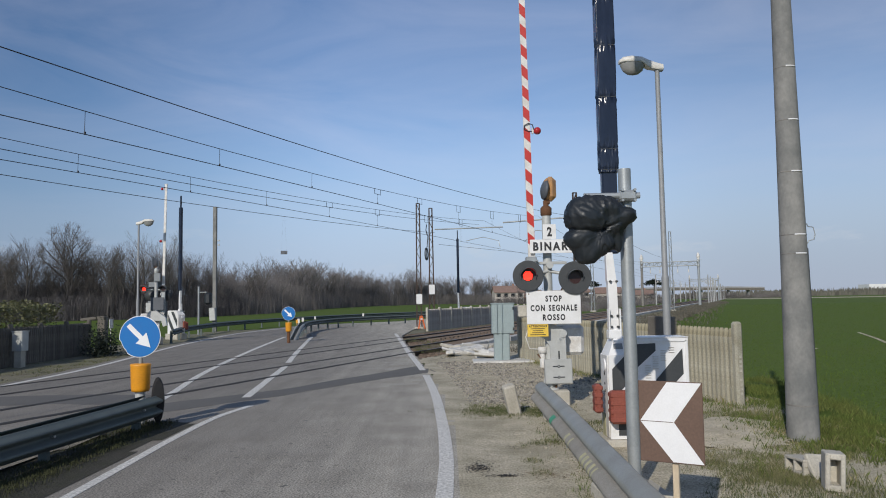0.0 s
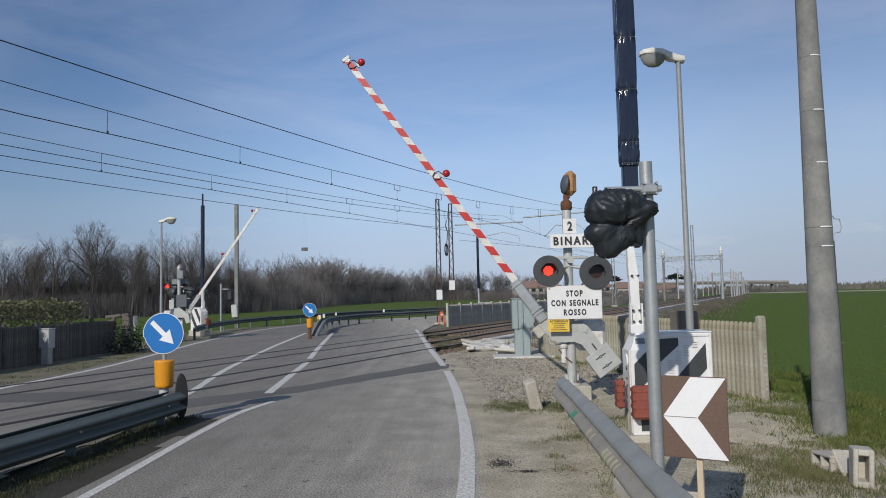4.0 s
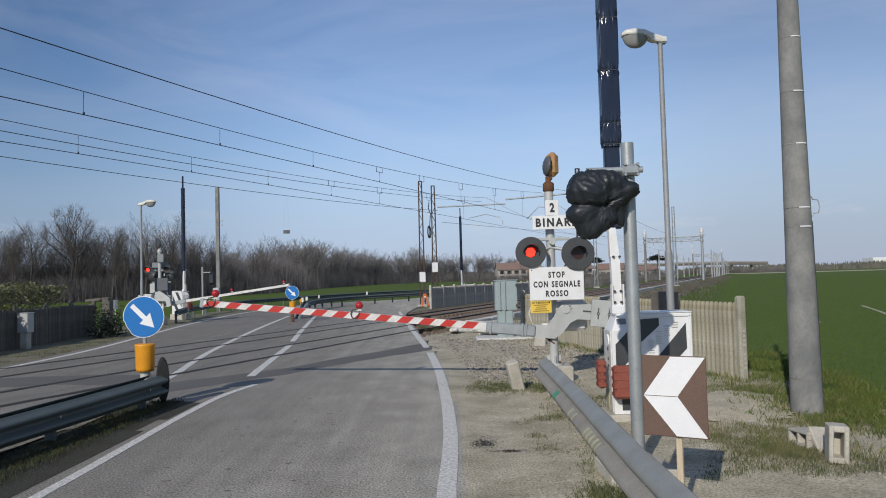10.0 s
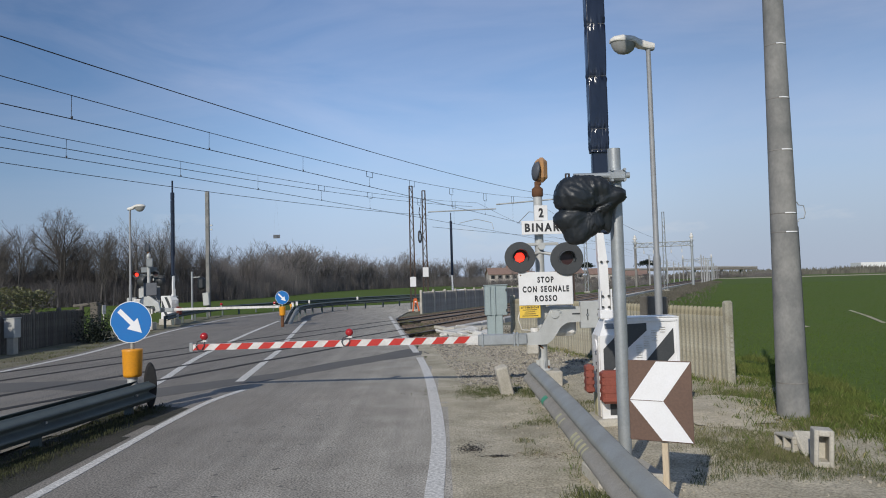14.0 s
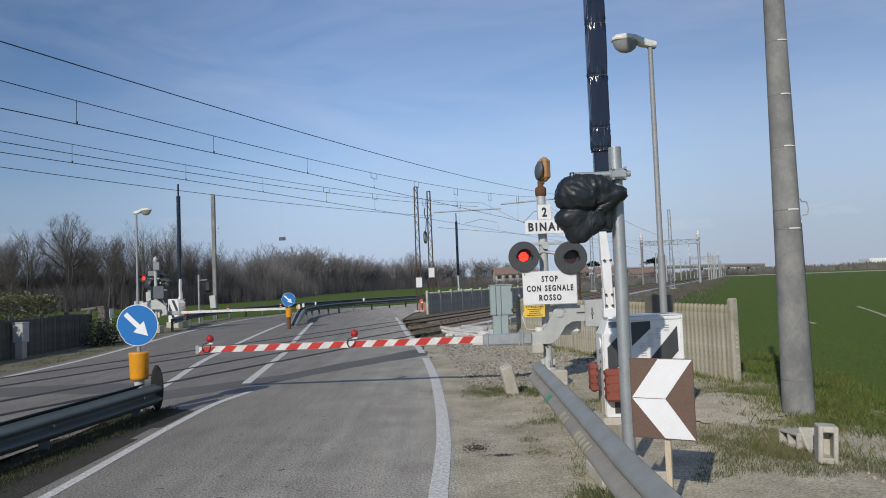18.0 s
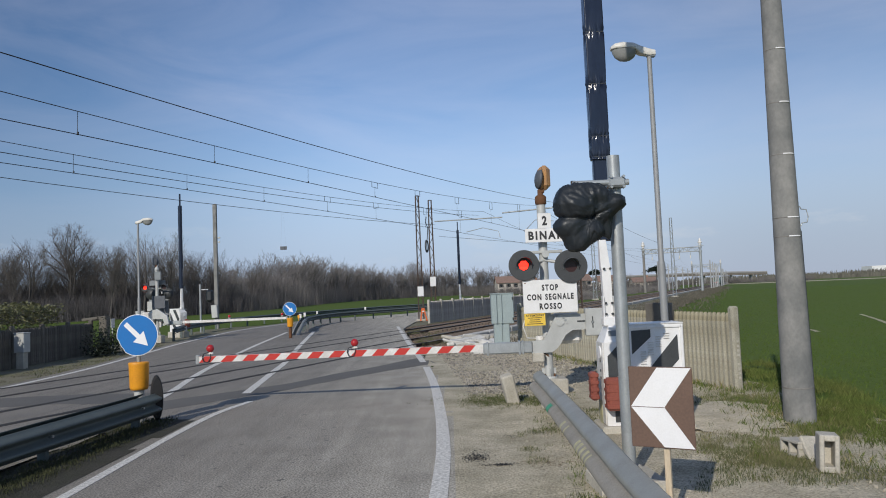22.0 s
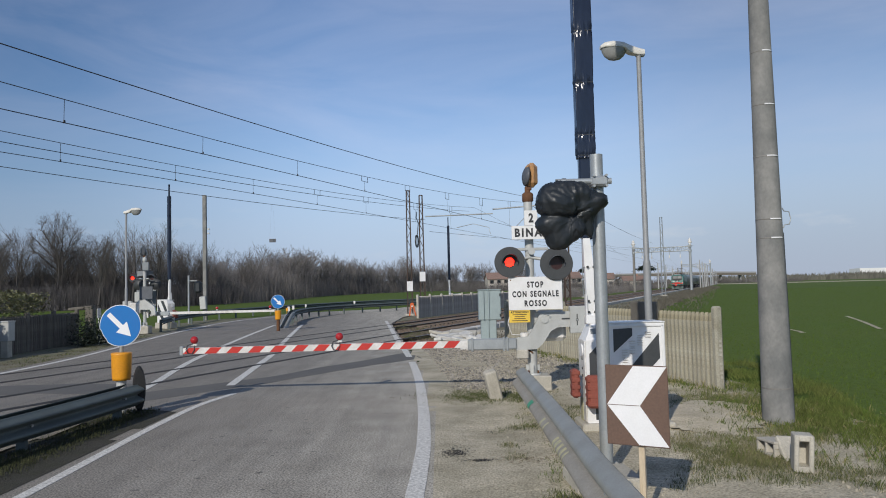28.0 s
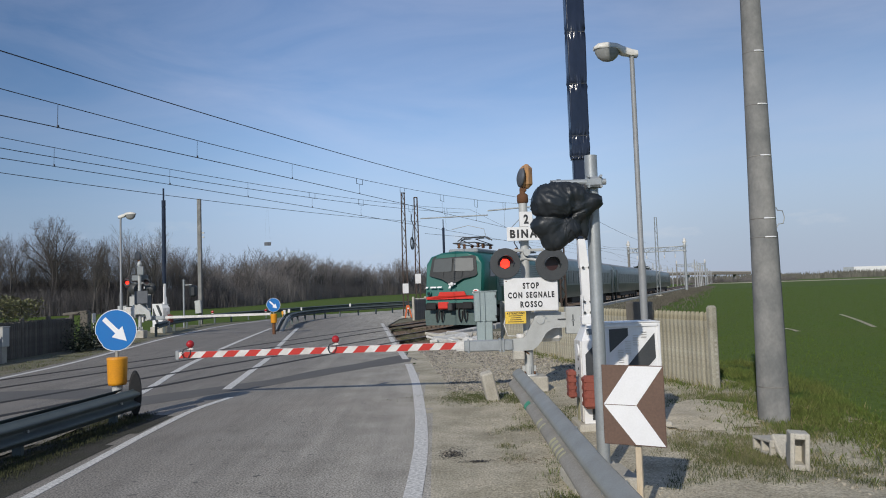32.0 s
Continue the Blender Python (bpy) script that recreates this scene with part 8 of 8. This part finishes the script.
def on_front(pts, off, thick=0.02, base=0.0):
    """A plate on the raked front, given by (y, z)."""
    s = Shape()
    k = len(pts)
    bulge = lambda y: 0.13 * (y / 1.45) ** 2
    vs = [(base - rake(z) - bulge(y) + off, y, z) for y, z in pts] + [(base - rake(z) - bulge(y) + off - thick, y, z) for y, z in pts]
    return s.add(vs, [tuple(range(k)), tuple(range(k, 2 * k))[::-1]] + [(i, k + i, k + (i + 1) % k, (i + 1) % k) for i in range(k)])


def locomotive():
    b = thing("locomotive", pose(0, 0, 0), "green electric locomotive with a red buffer beam", "locomotive")
    base = ring(1.45, 1.0, 3.58, 3.0)
    k = len(base)
    vs = []
    for x, s, bulged in ((0.0, 0.93, True), (-0.10, 0.975, True), (-0.32, 1.0, True), (-1.2, 1.0, False), (-15.2, 1.0, False), (-15.7, 0.95, False)):
        for y, z in base:
            yy = y * s
            zz = 1.0 + (z - 1.0) * (1 - (1 - s) * 0.5)
            vs.append((x - (rake(zz) if bulged else 0.0) - (0.13 * (yy / 1.45) ** 2 if bulged and x > -0.2 else 0), yy, zz))
    body = Shape().add(vs, [(i * k + j, i * k + (j + 1) % k, (i + 1) * k + (j + 1) % k, (i + 1) * k + j) for i in range(5) for j in range(k)], True)
    body.add(vs, [tuple(range(k))[::-1], tuple(range(5 * k, 6 * k))])
    part("body", body, M_TRAINGREEN, b, "glossy green body")
    shield = part("windscreen_surround", on_front([(-1.18, 2.45), (-1.08, 3.27), (-0.96, 3.34), (0.96, 3.34), (1.08, 3.27), (1.18, 2.45), (1.08, 2.37), (0.50, 2.26), (0.12, 2.04), (-0.12, 2.04), (-0.50, 2.26), (-1.10, 2.42)][::-1], 0.012), mat("dark_grey_cab_paint", (0.035, 0.038, 0.038), 0.7, amount=0.3, bump=0.02), b, "dark grey surround of the windscreen")
    for sg in (-1, 1):
        part("windscreen", on_front([(sg * 0.05, 2.62), (sg * 0.05, 3.24), (sg * 0.95, 3.21), (sg * 1.0, 2.66), (sg * 0.94, 2.61)][:: -sg], 0.024), M_BLIND, shield, "grey reflecting windscreen")
        part("wiper", Shape().path([(0.03 - rake(2.35), sg * 0.45, 2.33), (0.035 - rake(2.7), sg * 0.48, 2.62)], 0.012), M_BLACK, shield)
        part("headlight", Shape().lathe([(0.0, 0.03), (0.10, 0.02), (0.155, 0.03), (0.16, 0.0), (0.16, -0.1)], 20, pose(-0.09, sg * 1.15, 1.62, 0, 90, 0) @ Matrix.Scale(1.0 if sg > 0 else 0.7, 4)), M_LIGHTRING if sg > 0 else M_TRAINGREEN, b, "small round lamp" if sg < 0 else "round lamp with a white ring")
        part("lamp_glass", Shape().lathe([(0.0, 0.045), (0.11, 0.035)], 16, pose(-0.09, sg * 1.15, 1.62, 0, 90, 0) @ Matrix.Scale(1.0 if sg > 0 else 0.7, 4)), M_TRAINRED if sg > 0 else M_GLASS, b)
        buf = part("buffer", Shape().tube((-0.2, sg * 0.875, 1.05), (0.30, sg * 0.875, 1.05), 0.13, n=16), M_RUBBER, b)
        part("buffer_head", Shape().box((0.33, sg * 0.875, 1.05), (0.06, 0.44, 0.32), bevel=0.05), M_RUBBER, buf)
        part("step", Shape().box((-0.25, sg * 1.15, 0.62), (0.3, 0.3, 0.3), bevel=0.03), M_TRAINDARK, b)
        for k2, (y, w) in enumerate(((0.35, 0.5), (0.6, 0.35))):
            part("hose", Shape().path([(0.08, sg * y, 0.95), (0.18, sg * (y + 0.04), 0.55), (0.14, sg * (y + 0.1), 0.32), (0.06, sg * (y + 0.15), 0.45), (0.04, sg * (y + 0.16), 0.8)], 0.03), M_RUBBER, b)
    part("red_beam", on_front([(-1.28, 1.34), (-1.28, 1.47), (-0.66, 1.50), (-0.58, 1.68), (0.62, 1.68), (0.70, 1.50), (1.28, 1.47), (1.28, 1.34)][::-1], 0.03, 0.05), M_TRAINRED, b, "red buffer beam")
    part("front_skirt", Shape().box((-0.35, 0, 1.02), (0.6, 2.7, 0.3), bevel=0.05), M_RUBBER, b)
    part("coupler", Shape().box((0.2, 0.05, 1.0), (0.4, 0.24, 0.34), bevel=0.03), M_TRAINDARK, b)
    part("coupler_cover", Shape().box((0.28, -0.30, 1.06), (0.2, 0.52, 0.32), bevel=0.05), M_TRAINRED, b, "red cover on the coupler")
    part("plough", Shape().add([(0.05, -1.3, 0.16), (0.05, 1.3, 0.16), (-0.05, 1.38, 0.85), (-0.05, -1.38, 0.85), (-0.1, -1.3, 0.16), (-0.1, 1.3, 0.16), (-0.2, 1.38, 0.85), (-0.2, -1.38, 0.85)],
                               [(0, 1, 2, 3), (7, 6, 5, 4), (0, 4, 5, 1), (2, 6, 7, 3), (1, 5, 6, 2), (3, 7, 4, 0)]), mat("grey_green_plough", (0.07, 0.11, 0.10), 0.6, amount=0.5, bump=0.1), b, "grey-green rail guard")
    part("roof_lamp", Shape().ball((0.02 - rake(2.07), 0, 2.02), 0.10, 14, 8), M_LIGHTRING, b, "centre lamp")
    for k2, (y, w) in enumerate(((-1.28, 0.13), (-0.94, 0.30), (-0.62, 0.22))):
        part("number_bar", on_front([(y - w / 2, 1.87), (y + w / 2, 1.87), (y + w / 2 + 0.02, 1.94), (y - w / 2 + 0.02, 1.94)][::-1], 0.02, 0.01), M_REFLWHITE, b)
    part("maker_mark", on_front([(-0.16, 1.84), (-0.06, 1.84), (0.0, 2.0), (0.18, 2.0), (0.18, 2.06), (-0.16, 2.06), (-0.16, 2.0), (-0.10, 2.0)][::-1], 0.02, 0.01), M_REFLWHITE, b)
    for sg in (-1, 1):
        part("grille", Shape().box((-7.5, sg * 1.455, 2.45), (9.5, 0.02, 1.15)), M_LOUVRE, b, "pale louvred side panel")
        for k2 in range(10):
            part("grille_slat", Shape().box((-7.5, sg * 1.47, 1.93 + 0.115 * k2), (9.4, 0.03, 0.03)), M_COACH, b)
        part("cab_window", Shape().box((-1.75, sg * 1.455, 2.68), (0.75, 0.02, 0.68), bevel=0.005), M_GLASS, b)
        part("cab_door", Shape().box((-2.75, sg * 1.455, 2.1), (0.7, 0.02, 1.8), bevel=0.005), M_TRAINGREEN, b)
        part("side_skirt", Shape().box((-7.8, sg * 1.35, 0.85), (8.0, 0.15, 0.5), bevel=0.04), M_TRAINDARK, b)
    for x in (-2.4, -5.0, -10.6, -13.2):
        for sg in (-1, 1):
            part("wheel", Shape().tube((x, sg * 0.68, 0.55), (x, sg * 0.82, 0.55), 0.55, n=24), M_TRAINDARK, b)
    for x in (-3.7, -11.9):
        part("bogie", Shape().box((x, 0, 0.6), (3.6, 2.3, 0.45), bevel=0.05), M_TRAINDARK, b)
    roof = Shape().box((-8, 0, 3.62), (12.5, 1.5, 0.22), bevel=0.06)
    part("roof_gear", roof, M_GREYROOF, b)
    for x in (-2.6, -3.4, -4.6, -9.5, -11.0):
        for sg in (-0.5, 0.5):
            part("insulator", Shape().lathe([(0.05, 3.8), (0.1, 3.86), (0.05, 3.92), (0.1, 3.98), (0.05, 4.06)], 10, Matrix.Translation((x, sg, 0))), M_RUST, b)
    fold = Shape()
    for sg in (-0.55, 0.55):
        fold.path([(-1.9, sg, 4.02), (-4.9, sg, 4.02)], 0.03)
        fold.path([(-4.8, sg * 0.9, 4.05), (-2.6, sg * 0.7, 4.22), (-4.0, sg * 0.6, 4.34)], 0.025)
    fold.path([(-3.4, -0.85, 4.20), (-3.4, -0.6, 4.38), (-3.4, 0.6, 4.38), (-3.4, 0.85, 4.20)], 0.03)
    fold.path([(-3.8, -0.85, 4.20), (-3.8, -0.6, 4.38), (-3.8, 0.6, 4.38), (-3.8, 0.85, 4.20)], 0.03)
    fold.path([(-1.9, -0.55, 4.02), (-1.9, 0.55, 4.02)], 0.03).path([(-4.9, -0.55, 4.02), (-4.9, 0.55, 4.02)], 0.03)
    part("folded_pantograph", fold, M_BLACK, b, "folded black pantograph")
    up_ = Shape().path([(-14.0, 0, 4.0), (-12.2, 0, 4.55), (-13.2, 0, 5.22)], 0.055)
    for sg in (-0.45, 0.45):
        up_.path([(-13.9, sg, 4.0), (-12.25, sg * 0.8, 4.55), (-13.2, sg * 1.2, 5.2)], 0.035)
    for x in (-13.0, -13.4):
        up_.path([(x, -0.85, 5.08), (x, -0.6, 5.24), (x, 0.6, 5.24), (x, 0.85, 5.08)], 0.03)
    up_.path([(-12.4, -0.5, 3.95), (-14.2, -0.5, 3.95), (-14.2, 0.5, 3.95), (-12.4, 0.5, 3.95)], 0.04)
    part("raised_pantograph", up_, M_BLACK, b, "raised black pantograph")
    return b


M_LIGHTRING = mat("pale_lamp_ring", (0.75, 0.75, 0.72), 0.3, amount=0.2, bump=0)


def coach():
    b = thing("passenger_coach", pose(0, 0, 0), "dull green passenger coach with a row of tinted windows", "railway coach", "passenger coaches")
    base = ring(1.43, 0.95, 3.9, 3.1)
    k = len(base)
    vs = [(x, y * s, z) for x, s in ((0, 0.97), (-0.15, 1.0), (-25.9, 1.0), (-26.05, 0.97)) for y, z in base]
    body = Shape().add(vs, [(i * k + j, i * k + (j + 1) % k, (i + 1) * k + (j + 1) % k, (i + 1) * k + j) for i in range(3) for j in range(k)], True)
    body.add(vs, [tuple(range(k))[::-1], tuple(range(3 * k, 4 * k))])
    part("body", body, M_COACH, b)
    part("roof", Shape().sweep([(y, z + 0.012) for y, z in base if z > 3.3][::-1], [(0.0, 0, 0), (-26.0, 0, 0)]), M_GREYROOF, b)
    for sg in (-1, 1):
        part("window_band", Shape().box((-13.0, sg * 1.432, 2.35), (20.5, 0.012, 1.05)), M_COACH, b)
        for j in range(11):
            part("window", Shape().box((-4.0 - j * 1.8, sg * 1.442, 2.38), (1.35, 0.02, 0.92), bevel=0.006), M_COACHGLASS, b)
        for x in (-1.5, -24.5):
            part("door", Shape().box((x, sg * 1.44, 2.1), (1.1, 0.03, 2.2), bevel=0.01), M_COACHGLASS, b)
    part("underframe", Shape().box((-13, 0, 0.75), (14, 2.2, 0.5), bevel=0.05), M_TRAINDARK, b)
    for x in (-2.4, -5.0, -21.0, -23.6):
        for sg in (-1, 1):
            part("wheel", Shape().tube((x, sg * 0.68, 0.46), (x, sg * 0.82, 0.46), 0.46, n=18), M_TRAINDARK, b)
    part("gangway", Shape().box((-26.2, 0, 2.0), (0.6, 1.2, 2.4), bevel=0.05), M_RUBBER, b)
    return b


loco = locomotive()
first = coach()
COACHES = [first] + [copy_thing(first, pose(0, 0, 0)) for _ in range(3)]
# where the front of the train stands along the line
TRAIN = [(0.0, 1230.0), (8.0, 930.0), (16.0, 630.0), (24.0, 333.0), (28.5, 162.0), (30.0, 104.6), (31.0, 66.5), (31.8, 38.1), (32.0, 30.9)]
HEADING = pose(0, 0, 0, 0, 0, 270 - 21.96)
# how far the booms are raised, in degrees
RAISED = [(0.0, 89.2), (0.5, 85.0), (1.0, 80.1), (2.0, 71.7), (3.0, 63.2), (4.0, 54.3), (5.0, 45.5), (6.0, 36.9), (7.0, 28.6), (8.0, 20.9), (9.0, 12.8), (10.0, 6.2), (11.0, 1.7), (12.0, 0.2), (13.0, 0.0), (32.0, 0.0)]
RAISED_FAR = [(0.0, 89.0), (0.5, 85.0), (1.0, 79.6), (2.0, 71.8), (3.0, 63.4), (4.0, 55.0), (5.0, 46.5), (6.0, 38.0), (7.0, 30.2), (8.0, 22.2), (9.0, 14.0), (10.0, 7.2), (11.0, 1.6), (12.0, 0.2), (13.0, 0.0), (32.0, 0.0)]


def motions():
    walk(loco, [(t, Matrix.Translation(tr(s, NEAR)) @ HEADING) for t, s in TRAIN])
    for k, c in enumerate(COACHES):
        walk(c, [(t, Matrix.Translation(tr(s + 16.3 + 26.6 * k, NEAR)) @ HEADING) for t, s in TRAIN])
    for (arm, (x, y, z)), rows in zip(ARMS, (RAISED, RAISED_FAR)):
        walk(arm, [(t, pose(x - 0.04, y, z + 0.04, 0, a, 0) @ Matrix.Translation((0.04, 0, -0.04))) for t, a in rows])
    for halves, late in FLASHERS:
        # shut 0 leaves the lens free, shut 1 covers it; the lamps take turns once a second
        steps = [(0.0, 1.0 if late else 0.0)]
        for s in range(32):
            covers = ((s + 0.36, 0.0 if late else 1.0), (s + 0.85, 1.0 if late else 0.0))
            for t, shut in covers:
                steps += [(t, 1.0 - shut), (t + 0.04, shut)]
        steps.append((32.0, 1.0 if late else 0.0))
        for half, sign in halves:
            walk(half, [(t, pose(0, (1 - shut) * 0.128 * sign, -0.018)) for t, shut in steps])


motions()
